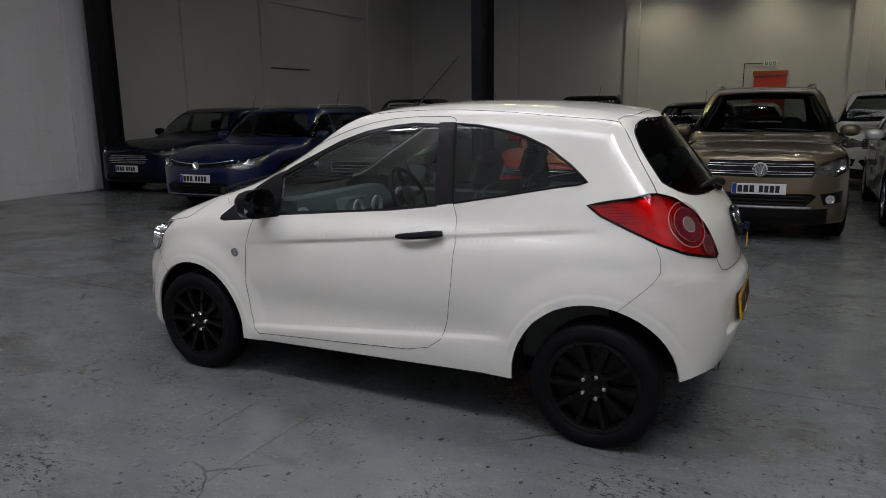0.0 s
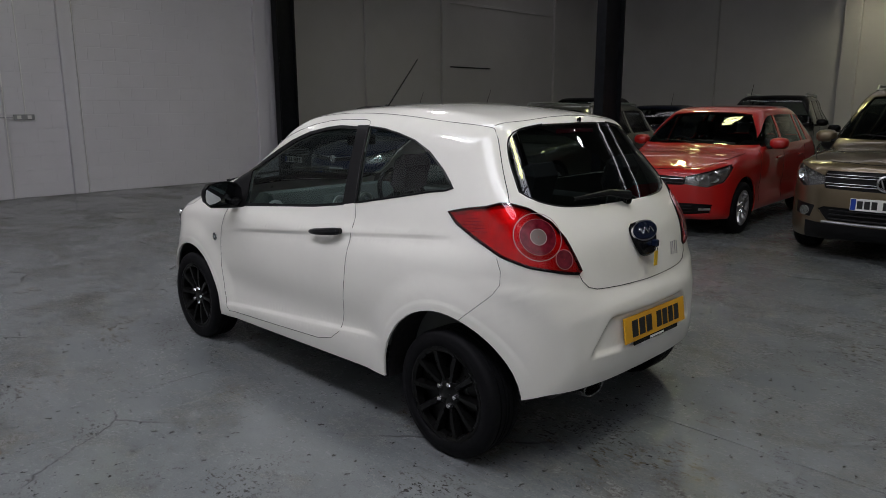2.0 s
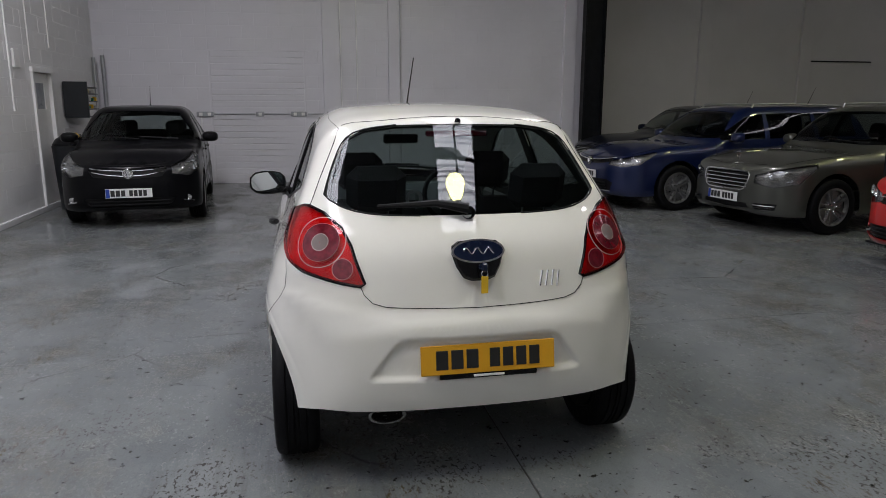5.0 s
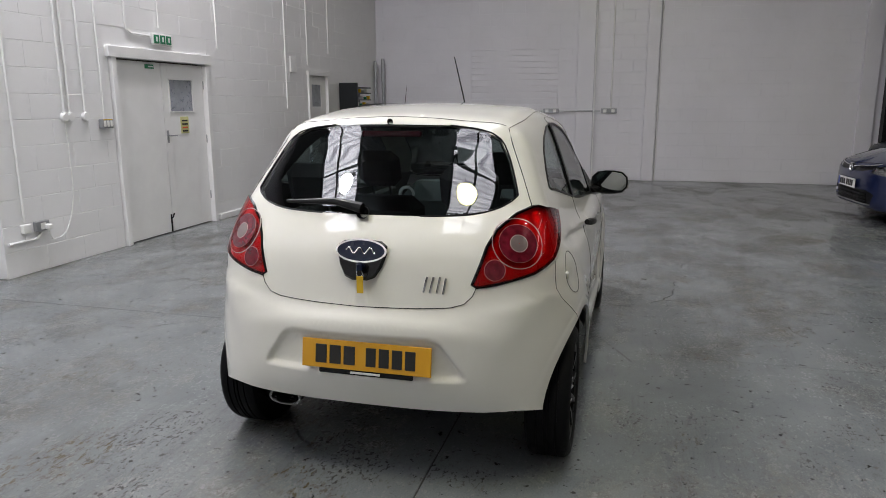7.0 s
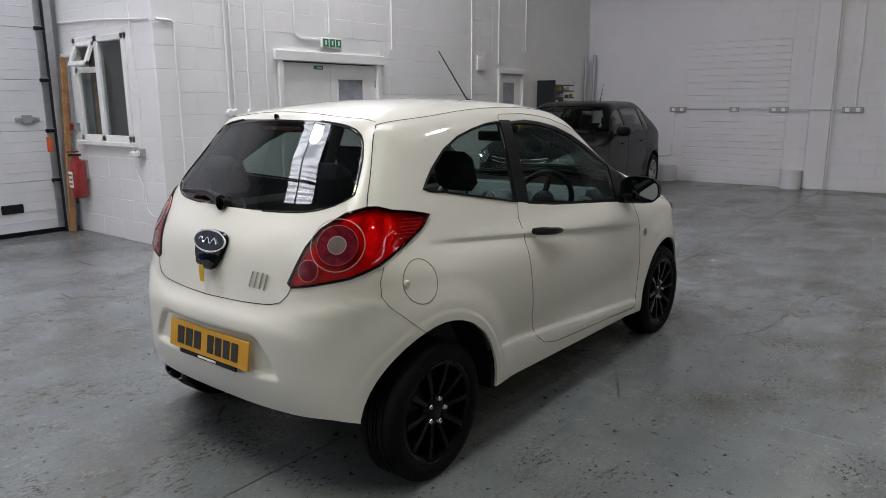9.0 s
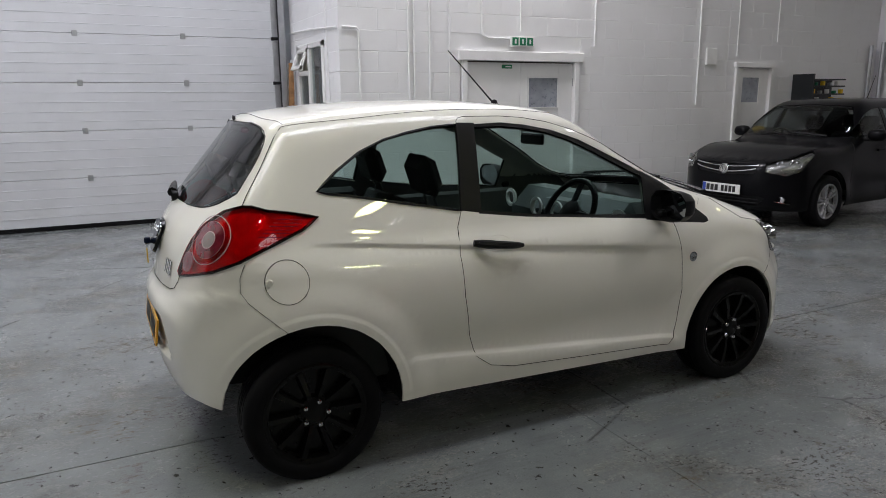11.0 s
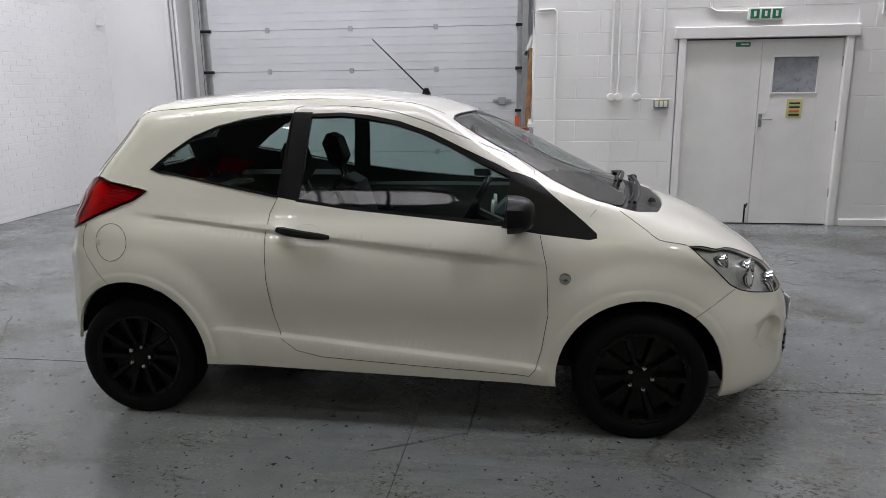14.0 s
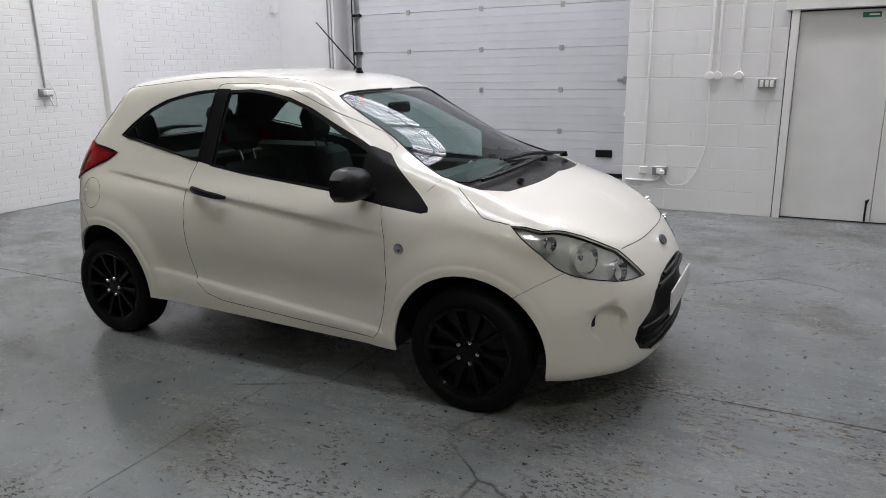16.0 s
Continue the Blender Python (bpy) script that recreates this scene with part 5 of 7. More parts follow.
    part("cabin_mirror", Geo().box((0.36, -0.11, 1.24), (0.385, 0.11, 1.30), 0.01), M["black"], root)
    for s in (1, -1):
        part("door_card", Geo().box((-0.46, s * 0.62, 0.3), (0.66, s * 0.66, 0.92), 0.02), M["trim"], root)
        part("rear_side_trim", Geo().box((-1.15, s * 0.54, 0.3), (-0.47, s * 0.60, 1.0), 0.03), M["trim"], root)
    part("parcel_shelf", Geo().box((-1.38, -0.46, 0.93), (-1.02, 0.46, 0.96), 0.01), M["trim"], root)
    part("tailgate_lining", Geo().box((-1.50, -0.36, 0.4), (-1.46, 0.36, 0.93), 0.02), M["trim"], root)
    part("high_brake_lamp", Geo().box((-1.235, -0.13, 1.352), (-1.20, 0.13, 1.376), 0.006), M["lamp_deep"], root, "dark red brake lamp strip")
    # keys left in the tailgate lock
    kx = bm_ @ Vector((0.012, -0.06, 0.035))
    ks = thing("car_keys", "keys with a yellow plastic tag hanging from the tailgate lock", "keys", at=Matrix.Translation(kx))
    part("key_head", Geo().box((-0.02, -0.012, -0.012), (0.006, 0.012, 0.02), 0.005), M["badge_blue"], ks, "blue key head")
    part("key_ring", Geo().tube([(-0.012 + 0.0, 0.012 * math.sin(a), -0.02 + 0.012 * math.cos(a)) for a in (i * math.tau / 14 for i in range(14))], 0.0014, 5, True), M["chrome"], ks)
    part("key_tag", Geo().box((-0.014, -0.014, -0.095), (-0.010, 0.012, -0.03), 0.001), M["tag"], ks, "yellow tag")
    return root, sh


HERO, HERO_SHAPE = hero()


# ---- parked cars ----
def parked_spec(L, Wd, H, wb, fo, hood0, hood1, belt, base, top, rear_top, rear_low, R, nose=0.0, arch=None):
    """Sections of a parked car from its main measures; base, top: where the windscreen starts and ends."""
    xf = wb / 2 + fo
    xr = xf - L
    w = Wd / 2
    return dict(
        axles=(-wb / 2, wb / 2), hub=R, arch=arch or R + 0.065, belt=belt, bow=(0.22, 0.12), taper=(0.10, 0.03), crown=0.05, round=0.12, cell=0.025, fair=0.08,
        flare=0.012, scallop=0.02, nose_from=0.1, z0=0.62, H=H, hood1=hood1, base=base, top=top, rear_top=rear_top, w=w, xf=xf, xr=xr,
        profile=[(xf - 0.3, 0.2), (xf - 0.06, 0.24), (xf, 0.38), (xf + 0.005, 0.55), (xf - 0.05, hood0), (xf - 0.22, hood0 + 0.07 + nose), (0.5 * (xf + base), hood1 - 0.05),
                 (base, hood1), (0.5 * (base + top), 0.5 * (hood1 + H) + 0.01), (top, H - 0.035), (top - 0.45, H), (0.5 * (top + rear_top) - 0.2, H), (rear_top, H - 0.05),
                 (rear_low, belt + 0.05), (xr + 0.04, 0.78), (xr, 0.55), (xr + 0.04, 0.3), (xr + 0.2, 0.22), (0, 0.2), (xf - 0.3, 0.2)],
        plan=[(xr, 0), (xr + 0.03, 0.4), (xr + 0.18, w - 0.14), (xr + 0.5, w - 0.02), (0, w), (xf - 0.6, w - 0.02), (xf - 0.3, w - 0.11), (xf - 0.12, w - 0.28), (xf - 0.02, 0.35), (xf, 0)],
        section=[(0.1, w - 0.06), (0.3, w - 0.01), (0.6, w), (belt - 0.12, w - 0.02), (belt, w - 0.055), (belt + 0.2, w - 0.13), (H, w - 0.28), (H + 0.1, w - 0.34)])


def parked(name, label, spec, mat, at, front, rim="alloy", cols=78, rows=56, rails=False, spokes=5, mirror_mat=None):
    """A parked car, seen from its front. front(root, shape, spec) adds grille, lamps and plate."""
    root = thing(name, label, "car", at=at, group="parked cars")
    sh = Shape(spec)
    H, belt, w = spec["H"], spec["belt"], spec["w"]
    xa, xc = spec["base"] - 0.18, spec["rear_top"] + 0.02
    prof = spline(spec["profile"], 0.02)
    upper = prof[(prof[:, 1] > belt) & (prof[:, 0] < spec["base"] + 0.2)]
    order = np.argsort(upper[:, 0])
    ux, uz = upper[order, 0], upper[order, 1]
    topz = lambda x: min(np.interp(x, ux, uz) - 0.115, H - 0.11)
    xb = spec["top"] - 0.28
    xd = max(xc + 0.32, xb - 0.92)

    def dlo(x0, x1):
        t = [(x, topz(x)) for x in np.linspace(x0, x1, 9) if topz(x) > belt + 0.03]
        zb = lambda x: belt + 0.015 + 0.03 * (spec["base"] - x) / 2
        return [(t[0][0] + 0.03, zb(t[0][0]))] + t + [(t[-1][0], zb(t[-1][0]))]

    zt = H - 0.075
    wt = np.interp(zt, *zip(*spec["section"])) * 0.84
    wbm = np.interp(spec["hood1"], *zip(*spec["section"])) * 0.93
    screen = [(0, zt), (wt * 0.6, zt - 0.01), (wt, zt - 0.03), (0.5 * (wt + wbm) + 0.02, 0.5 * (zt + spec["hood1"])), (wbm, spec["hood1"] + 0.035), (wbm * 0.6, spec["hood1"] + 0.03), (0, spec["hood1"] + 0.045)]
    regions = [("win1", "side", dlo(xb + 0.03, xa), False), ("win2", "side", dlo(xd + 0.03, xb - 0.03), False)]
    if xd - xc > 0.25:
        regions.append(("win3", "side", dlo(xc + 0.06, xd - 0.03), False))
    regions += [("screen", "front", screen, False)]
    zr = belt + 0.10
    wr = np.interp(H - 0.14, *zip(*spec["section"])) * 0.80
    regions += [("backlight", "rear", [(0, H - 0.13), (wr, H - 0.15), (wr + 0.06, zr + 0.03), (wr, zr), (0, zr)], False)]
    regions += spec["regions"]
    G = M["far_glass"]
    D = M["privacy"]
    mats = dict(body=("body", mat, 0.012, 0, ""), win1=("front_side_window", D, 0.004, 0.004, ""), win2=("rear_side_window", D, 0.004, 0.004, ""),
                backlight=("rear_window", G if name == "city_hatchback" else D, 0.004, 0.004, ""), win3=("quarter_window", D, 0.004, 0.004, ""), screen=("windscreen", G, 0.004, 0.004, "dark reflecting glass"),
                head=("headlamp", M["lens"], 0.012, 0.0, "clear lens"), grille=("grille", M["black"], 0.012, 0.02, "black grille"),
                lower=("lower_grille", M["black"], 0.012, 0.02, "black lower intake"), sill=("sill_cladding", M["black"], 0.012, -0.004, "black plastic cladding"),
                roofglass=("roof_panel", M["gloss_black"], 0.008, 0.002, "dark glass roof panel"),
                fogbox=("fog_surround", M["black"], 0.012, 0.012, "black fog lamp surround"))
    low = [(spec["xr"] - 0.1, 0.26), (-1.0, 0.24), (1.0, 0.22), (spec["xf"] + 0.1, 0.21)]
    p, nrm, tri, lab, obs = skin_parts(root, sh, regions, spec, cols, rows, low, mats, {"body", "screen", "grille", "lower", "roofglass", "backlight"})
    keep = np.isin(lab, ["body"]) & (p[tri][:, :, 2].mean(1) > 0.6)
    part("lining", panel("lining", p, -nrm, tri[keep][:, ::-1], M["black"], (1, -1), 0.0, -0.03), M["black"], root, "dark cabin lining")
    for s, lamp in zip((1, -1), obs["head"]):
        part("reflector", panel("reflector", p, nrm, tri[lab == "head"], M["lamp_dark"], (s,), 0.0, 0.03), M["lamp_dark"], lamp)
        c0 = p[tri[lab == "head"]].reshape(-1, 3)
        cen = c0.mean(0)
        for k, (dy, r) in enumerate(((0.05, 0.06), (-0.09, 0.042))):
            c = sh.project("skin", [(cen[0] - dy * 0.6, cen[1] + dy, cen[2])])[0]
            n = sh.normal(c[None])[0]
            mm = Matrix.Translation(c - n * 0.03) @ Vector((n[0] + 0.8, n[1], n[2] - 0.3)).to_track_quat("Z", "Y").to_matrix().to_4x4()
            gm = Geo().lathe([(r, 0.02), (r * 0.9, 0.012), (r * 0.5, -0.02), (0.001, -0.012)], 20, "z")
            gm.v = [tuple(a * b for a, b in zip(mm @ Vector(q), (1, s, 1))) for q in gm.v]
            part("bulb_bowl", gm, M["chrome"], lamp)
    for y in (spec["w"] + 0.06,):
        mirror_pod(root, sh, xa - 0.28, y, belt + 0.06, mirror_mat or mat, 0.95)
    doors = [(xa - 0.02, 0.32), (xa + 0.02, 0.6), (xa - 0.02, belt - 0.02)]
    seam(sh, "shut_line", "side", doors, root, M["gap"], r=0.003)
    seam(sh, "shut_line", "side", [(xb, 0.3), (xb + 0.01, 0.6), (xb - 0.02, belt)], root, M["gap"], r=0.003)
    seam(sh, "shut_line", "side", [(max(xd, -spec["axles"][1] + 0.3), 0.5), (xd - 0.02, 0.75), (xd - 0.05, belt)], root, M["gap"], r=0.003)
    hx = spec["xf"] - 0.16
    seam(sh, "shut_line", "top", [(spec["base"] + 0.02, w - 0.16), (0.5 * (spec["base"] + hx), w - 0.14), (hx - 0.15, w - 0.25)], root, M["gap"], r=0.003)
    seam(sh, "shut_line", "top", [(hx - 0.02, w - 0.42), (hx + 0.06, 0.2), (hx + 0.07, 0)], root, M["gap"], r=0.003)
    for x in (xb + 0.12, xd + 0.12):
        c = sh.project("side", [(x, belt - 0.12), (x + 0.2, belt - 0.125)])
        for s in (1, -1):
            part("door_handle", Geo().tube([tuple((q + np.array((0, 0.02, 0))) * (1, s, 1)) for q in c], 0.014, 6), mat, root)
    if rails:
        q = on_skin(sh, "skin", [(spec["top"] - 0.15, w - 0.33, H - 0.03), (spec["top"] - 0.4, w - 0.33, H), (spec["rear_top"] + 0.5, w - 0.33, H), (spec["rear_top"] + 0.15, w - 0.34, H - 0.04)], True, 0.0, 0.08, False)
        lift = [0.0] + [0.045] * (len(q) - 2) + [0.0]
        for s in (1, -1):
            part("roof_rail", Geo().tube([(a[0], s * a[1], a[2] + k) for a, k in zip(q, lift)], 0.016, 8), M["galv"], root, "silver roof rail")
    for y0, y1 in ((w - 0.35, 0.02), (0.02, -w + 0.42)):
        q0 = sh.project("front", [(abs(y0), spec["hood1"] + 0.03)])[0]
        q1 = sh.project("front", [(abs(y1), spec["hood1"] + 0.06)])[0]
        part("wiper", Geo().tube([(q0[0] + 0.02, y0, q0[2] + 0.02), (q1[0] + 0.015, y1, q1[2] + 0.02)], [0.012, 0.007], 6), M["black"], root)
    if not rails or name == "blue_estate":
        c = sh.project("top", [(spec["rear_top"] + 0.35, 0.0)])[0]
        part("aerial", Geo().tube([(c[0], 0, c[2] - 0.005), (c[0] - 0.02, 0, c[2] + 0.02), (c[0] - 0.16, 0, c[2] + 0.30)], [0.012, 0.006, 0.003], 6), M["black"], root)
    underbody(root, sh)
    for ax in sh.axles:
        for s in (1, -1):
            make_wheel(root, (ax, s * (w - 0.125), sh.hub), sh.hub, 0.2, s, M[rim], spokes)
    g = Geo().box((xa - 0.35, -w + 0.18, 0.6), (xa + 0.15, w - 0.18, spec["hood1"] - 0.05), 0.1)
    part("dashboard", g, M["black"], root)
    steering_wheel(root, Matrix.Translation((xa - 0.42, -0.36, belt - 0.06)) @ pose(0, 0, 0, 0, -65, 0))
    for y in (0.37, -0.37):
        seat(root, xb + 0.15, y)
        seat(root, xb - 0.75, y)
    front(root, sh, spec)
    return root


def lamp_region(spec, z, outer_z, inner_y, h, reach):
    """A swept-back headlamp round the front corner."""
    xf, w = spec["xf"], spec["w"]
    return [(xf - 0.04, inner_y, z - h * 0.35), (xf - 0.05, inner_y, z + h * 0.25), (xf - 0.22, inner_y + 0.2, z + h * 0.7), (xf - reach, w - 0.05, outer_z + h * 0.5),
            (xf - reach, w - 0.03, outer_z + h * 0.2), (xf - reach * 0.62, w - 0.06, z - h * 0.25), (xf - 0.18, inner_y + 0.2, z - h * 0.6)]


def strip(root, sh, name, z, yw, mat, r=0.012, bend=0.0, y0=0.0):
    q = on_skin(sh, "front", [(y, z + bend * (y / max(yw, 0.01)) ** 2) for y in np.linspace(y0, yw, 8)], True, 0.004, 0.04, False)
    if y0 == 0:
        path = [tuple(k * (1, -1, 1)) for k in q[::-1]] + [tuple(k) for k in q[1:]]
        return part(name, Geo().tube(path, r, 6), mat, root)
    for s in (1, -1):
        part(name, Geo().tube([tuple(k * (1, s, 1)) for k in q], r, 6), mat, root)


def badge(root, sh, z, r, mat="chrome"):
    c = sh.project("front", [(0.0, z)])[0]
    b = part("front_badge", Geo().lathe([(0.001, 0.012), (r * 0.72, 0.012), (r * 0.8, 0.02), (r, 0.016), (r, -0.02)], 24, "x", at=(c[0], 0, z)), M[mat], root, "round chrome badge")
    for a in (-0.5, 0.5):
        part("badge_stroke", Geo().tube([(c[0] + 0.016, a * r * 1.1, z + r * 0.55), (c[0] + 0.016, a * r * 0.3, z - r * 0.6)], r * 0.09, 5), M["chrome"], b)


def front_plate(root, sh, z):
    c = sh.project("front", [(0.2, z)])[0]
    plate(root, Matrix.Translation((c[0] + 0.03, 0, z)) @ pose(0, 0, 0, 0, 0, -90), M["whiteplate"], PLATE_BARS)


def fogs(root, sh, y, z, r=0.045):
    for s in (1, -1):
        c = sh.project("front", [(y, z)])[0]
        n = sh.normal(c[None])[0] * (1, s, 1)
        mm = Matrix.Translation(c * (1, s, 1)) @ Vector((n[0] + 1, n[1] * 0.3, n[2])).to_track_quat("Z", "Y").to_matrix().to_4x4()
        part("fog_lamp", Geo().lathe([(0.001, 0.004), (r * 0.8, 0.004), (r * 0.85, 0.012), (r, 0.012), (r * 1.05, -0.02)], 20, "z"), M["chrome"], root, "round fog lamp", at=mm)


def suv_front(root, sh, sp):
    for z, y in ((0.832, 0.50), (0.808, 0.51), (0.752, 0.50), (0.728, 0.49)):
        strip(root, sh, "grille_bar", z, y, M["chrome"], 0.0045)
    badge(root, sh, 0.775, 0.075)
    front_plate(root, sh, 0.575)
    for z in (0.42, 0.46, 0.5):
        strip(root, sh, "intake_slat", z, 0.44, M["black"], 0.008)
    strip(root, sh, "chin_strip", 0.385, 0.50, M["galv"], 0.012)
    fogs(root, sh, 0.68, 0.47)


def hatch_front(root, sh, sp):
    strip(root, sh, "grille_bar", 0.665, 0.40, M["chrome"], 0.006)
    strip(root, sh, "grille_bar", 0.62, 0.40, M["black"], 0.008)
    badge(root, sh, 0.655, 0.065)
    front_plate(root, sh, 0.48)
    for z in (0.30, 0.335, 0.37):
        strip(root, sh, "intake_slat", z, 0.50, M["black"], 0.007)
    strip(root, sh, "fog_lamp", 0.335, 0.66, M["chrome"], 0.02, 0.0, 0.56)


def saloon_front(root, sh, sp):
    for z in (0.53, 0.575, 0.62, 0.665):
        strip(root, sh, "grille_bar", z, 0.36, M["chrome"], 0.009)
    q = on_skin(sh, "front", [(0, 0.715), (0.3, 0.71), (0.385, 0.68), (0.35, 0.55), (0.28, 0.49), (0, 0.485)], True, 0.006, 0.04, False)
    part("grille_frame", Geo().tube([tuple(k * (1, -1, 1)) for k in q[::-1]] + [tuple(k) for k in q], 0.013, 6), M["chrome"], root, "chrome grille frame")
    c = sh.project("top", [(sp["xf"] - 0.2, 0.0)])[0]
    b = part("bonnet_star", Geo().tube([(c[0], 0.035 * math.cos(a), c[2] + 0.07 + 0.035 * math.sin(a)) for a in (i * math.tau / 18 for i in range(18))], 0.0035, 5, True), M["chrome"], root)
    part("star_stem", Geo().tube([(c[0], 0, c[2]), (c[0], 0, c[2] + 0.07)], 0.004, 5), M["chrome"], b)
    front_plate(root, sh, 0.40)
    strip(root, sh, "chrome_strip", 0.33, 0.70, M["chrome"], 0.008, 0.0, 0.46)
    strip(root, sh, "fog_strip", 0.305, 0.68, M["lens"], 0.014, 0.0, 0.48)


def wide_front(root, sh, sp):
    strip(root, sh, "grille_bar", 0.70, 0.55, M["chrome"], 0.008, 0.05)
    badge(root, sh, 0.675, 0.06)
    front_plate(root, sh, 0.50)
    for z in (0.31, 0.35, 0.39):
        strip(root, sh, "intake_slat", z, 0.46, M["black"], 0.008)
    strip(root, sh, "chin_strip", 0.275, 0.52, M["galv"], 0.008)


def slat_front(root, sh, sp):
    for z in (0.56, 0.59, 0.62, 0.65, 0.68):
        strip(root, sh, "grille_bar", z, 0.44 - abs(z - 0.62) * 0.8, M["galv"], 0.007)
    front_plate(root, sh, 0.46)


def city_front(root, sh, sp):
    strip(root, sh, "grille_bar", 0.70, 0.42, M["chrome"], 0.009, 0.03)
    strip(root, sh, "grille_bar", 0.64, 0.40, M["chrome"], 0.009, 0.05)
    badge(root, sh, 0.67, 0.06)
    front_plate(root, sh, 0.44)
    for z in (0.30, 0.34):
        strip(root, sh, "intake_slat", z, 0.45, M["black"], 0.007)
    strip(root, sh, "chrome_strip", 0.40, 0.72, M["chrome"], 0.007, -0.10, 0.60)
    fogs(root, sh, 0.66, 0.35, 0.035)


def facing(x, y, heading, xf):
    """A pose with the nose at (x, y)."""
    a = radians(heading)
    return pose(x - xf * math.cos(a), y - xf * math.sin(a), 0, 0, 0, heading)


def add_regions(sp, lamp, grille, lower, sill=False, fogbox=None):
    sp["regions"] = [("head", "skin", lamp, False), ("grille", "front", grille, False), ("lower", "front", lower, False)]
    if fogbox:
        sp["regions"].append(("fogbox", "front", fogbox, False))
    if sill:
        sp["regions"].append(("sill", "front", sill, False))
    return sp


suv = parked_spec(4.43, 1.81, 1.66, 2.60, 0.87, 0.90, 1.07, 1.06, 0.82, 0.12, -1.72, -1.95, 0.345)
add_regions(suv, lamp_region(suv, 0.79, 0.86, 0.54, 0.15, 0.5), [(0, 0.87), (0.5, 0.865), (0.54, 0.78), (0.5, 0.70), (0, 0.69)],
            [(0, 0.53), (0.5, 0.53), (0.55, 0.5), (0.46, 0.40), (0, 0.395)], fogbox=[(0.58, 0.53), (0.80, 0.55), (0.80, 0.43), (0.62, 0.41)], sill=[(0.01, 0.365), (0.5, 0.37), (0.66, 0.38), (0.66, 0.19), (0.01, 0.19)])
suv["regions"].append(("roofglass", "top", [(0.0, 0.0), (-0.02, 0.35), (-0.1, 0.52), (-1.35, 0.50), (-1.4, 0.0)], False))
hatch = parked_spec(3.97, 1.68, 1.46, 2.47, 0.80, 0.74, 0.96, 0.95, 0.88, 0.15, -1.35, -1.72, 0.30)
add_regions(hatch, lamp_region(hatch, 0.66, 0.76, 0.42, 0.14, 0.48), [(0, 0.70), (0.40, 0.69), (0.43, 0.64), (0.40, 0.60), (0, 0.59)],
            [(0, 0.40), (0.5, 0.40), (0.68, 0.385), (0.66, 0.29), (0.5, 0.27), (0, 0.26)])
saloon = parked_spec(4.9, 1.85, 1.49, 2.87, 0.83, 0.76, 0.98, 0.96, 0.80, 0.02, -2.05, -2.3, 0.325)
add_regions(saloon, lamp_region(saloon, 0.64, 0.75, 0.46, 0.16, 0.55), [(0, 0.705), (0.34, 0.70), (0.375, 0.66), (0.33, 0.52), (0, 0.495)],
            [(0, 0.34), (0.36, 0.34), (0.40, 0.28), (0, 0.26)], fogbox=[(0.45, 0.35), (0.72, 0.36), (0.70, 0.28), (0.47, 0.27)])
estate = parked_spec(4.82, 1.81, 1.48, 2.70, 0.98, 0.72, 0.98, 0.97, 0.92, 0.10, -1.95, -2.25, 0.325)
add_regions(estate, lamp_region(estate, 0.69, 0.80, 0.50, 0.11, 0.6), [(0, 0.70), (0.3, 0.715), (0.52, 0.745), (0.5, 0.69), (0.3, 0.655), (0, 0.645)],
            [(0, 0.44), (0.46, 0.44), (0.58, 0.40), (0.52, 0.27), (0, 0.26)])
family = parked_spec(4.87, 1.85, 1.48, 2.85, 0.95, 0.74, 0.98, 0.97, 0.95, 0.12, -1.6, -2.15, 0.33)
add_regions(family, lamp_region(family, 0.74, 0.82, 0.54, 0.08, 0.55), [(0, 0.73), (0.40, 0.71), (0.46, 0.64), (0.36, 0.54), (0, 0.52)],
            [(0, 0.36), (0.5, 0.36), (0.55, 0.28), (0, 0.26)])
city = parked_spec(4.0, 1.70, 1.47, 2.51, 0.84, 0.74, 0.98, 0.98, 0.98, 0.28, -1.2, -1.75, 0.30)
add_regions(city, lamp_region(city, 0.72, 0.84, 0.52, 0.17, 0.55), [(0, 0.73), (0.40, 0.745), (0.44, 0.71), (0.38, 0.63), (0, 0.60)],
            [(0, 0.37), (0.46, 0.38), (0.52, 0.36), (0.44, 0.27), (0, 0.26)])

parked("compact_suv", "bronze metallic SUV with silver roof rails beside a red hatchback", suv, M["beige"], facing(-1.47, -4.42, 93, suv["xf"]), suv_front, rails=True)
parked("five_door_hatchback", "red five-door hatchback parked on the grey floor", hatch, M["red"], facing(0.93, -4.55, 93, hatch["xf"]), hatch_front)
parked("grey_estate", "grey-green metallic estate car with chrome grille behind a black post", saloon, M["olive"], facing(3.66, -4.5, 96, saloon["xf"]), saloon_front, rim="alloy", rails=True)
parked("blue_estate", "dark blue metallic estate car between parked cars", estate, M["blue"], facing(5.75, -3.6, 95, estate["xf"]), wide_front, rails=True)
parked("family_car", "dark navy family car near the black corner post", family, M["navy"], facing(8.6, -4.75, 95, family["xf"]), slat_front)
parked("city_hatchback", "black hatchback with chrome grille bars facing the hall", city, M["jet"], facing(4.84, 2.64, 184.5, city["xf"]), city_front)
parked("black_suv", "black SUV in the back row", suv, M["jet"], facing(2.2, -10.4, 100, suv["xf"]), suv_front, cols=60, rows=44, rails=True)
parked("dark_hatchback", "dark hatchback in the back row", hatch, M["navy"], facing(4.9, -10.6, 100, hatch["xf"]), hatch_front, cols=60, rows=44)
parked("black_people_carrier", "tall black car in the back row by the grey wall", suv, M["jet"], facing(7.3, -10.8, 98, suv["xf"]), suv_front, cols=60, rows=44)
parked("dark_estate", "dark grey estate car in the back row", estate, M["jet"], facing(0.1, -9.8, 92, estate["xf"]), wide_front, cols=60, rows=44)
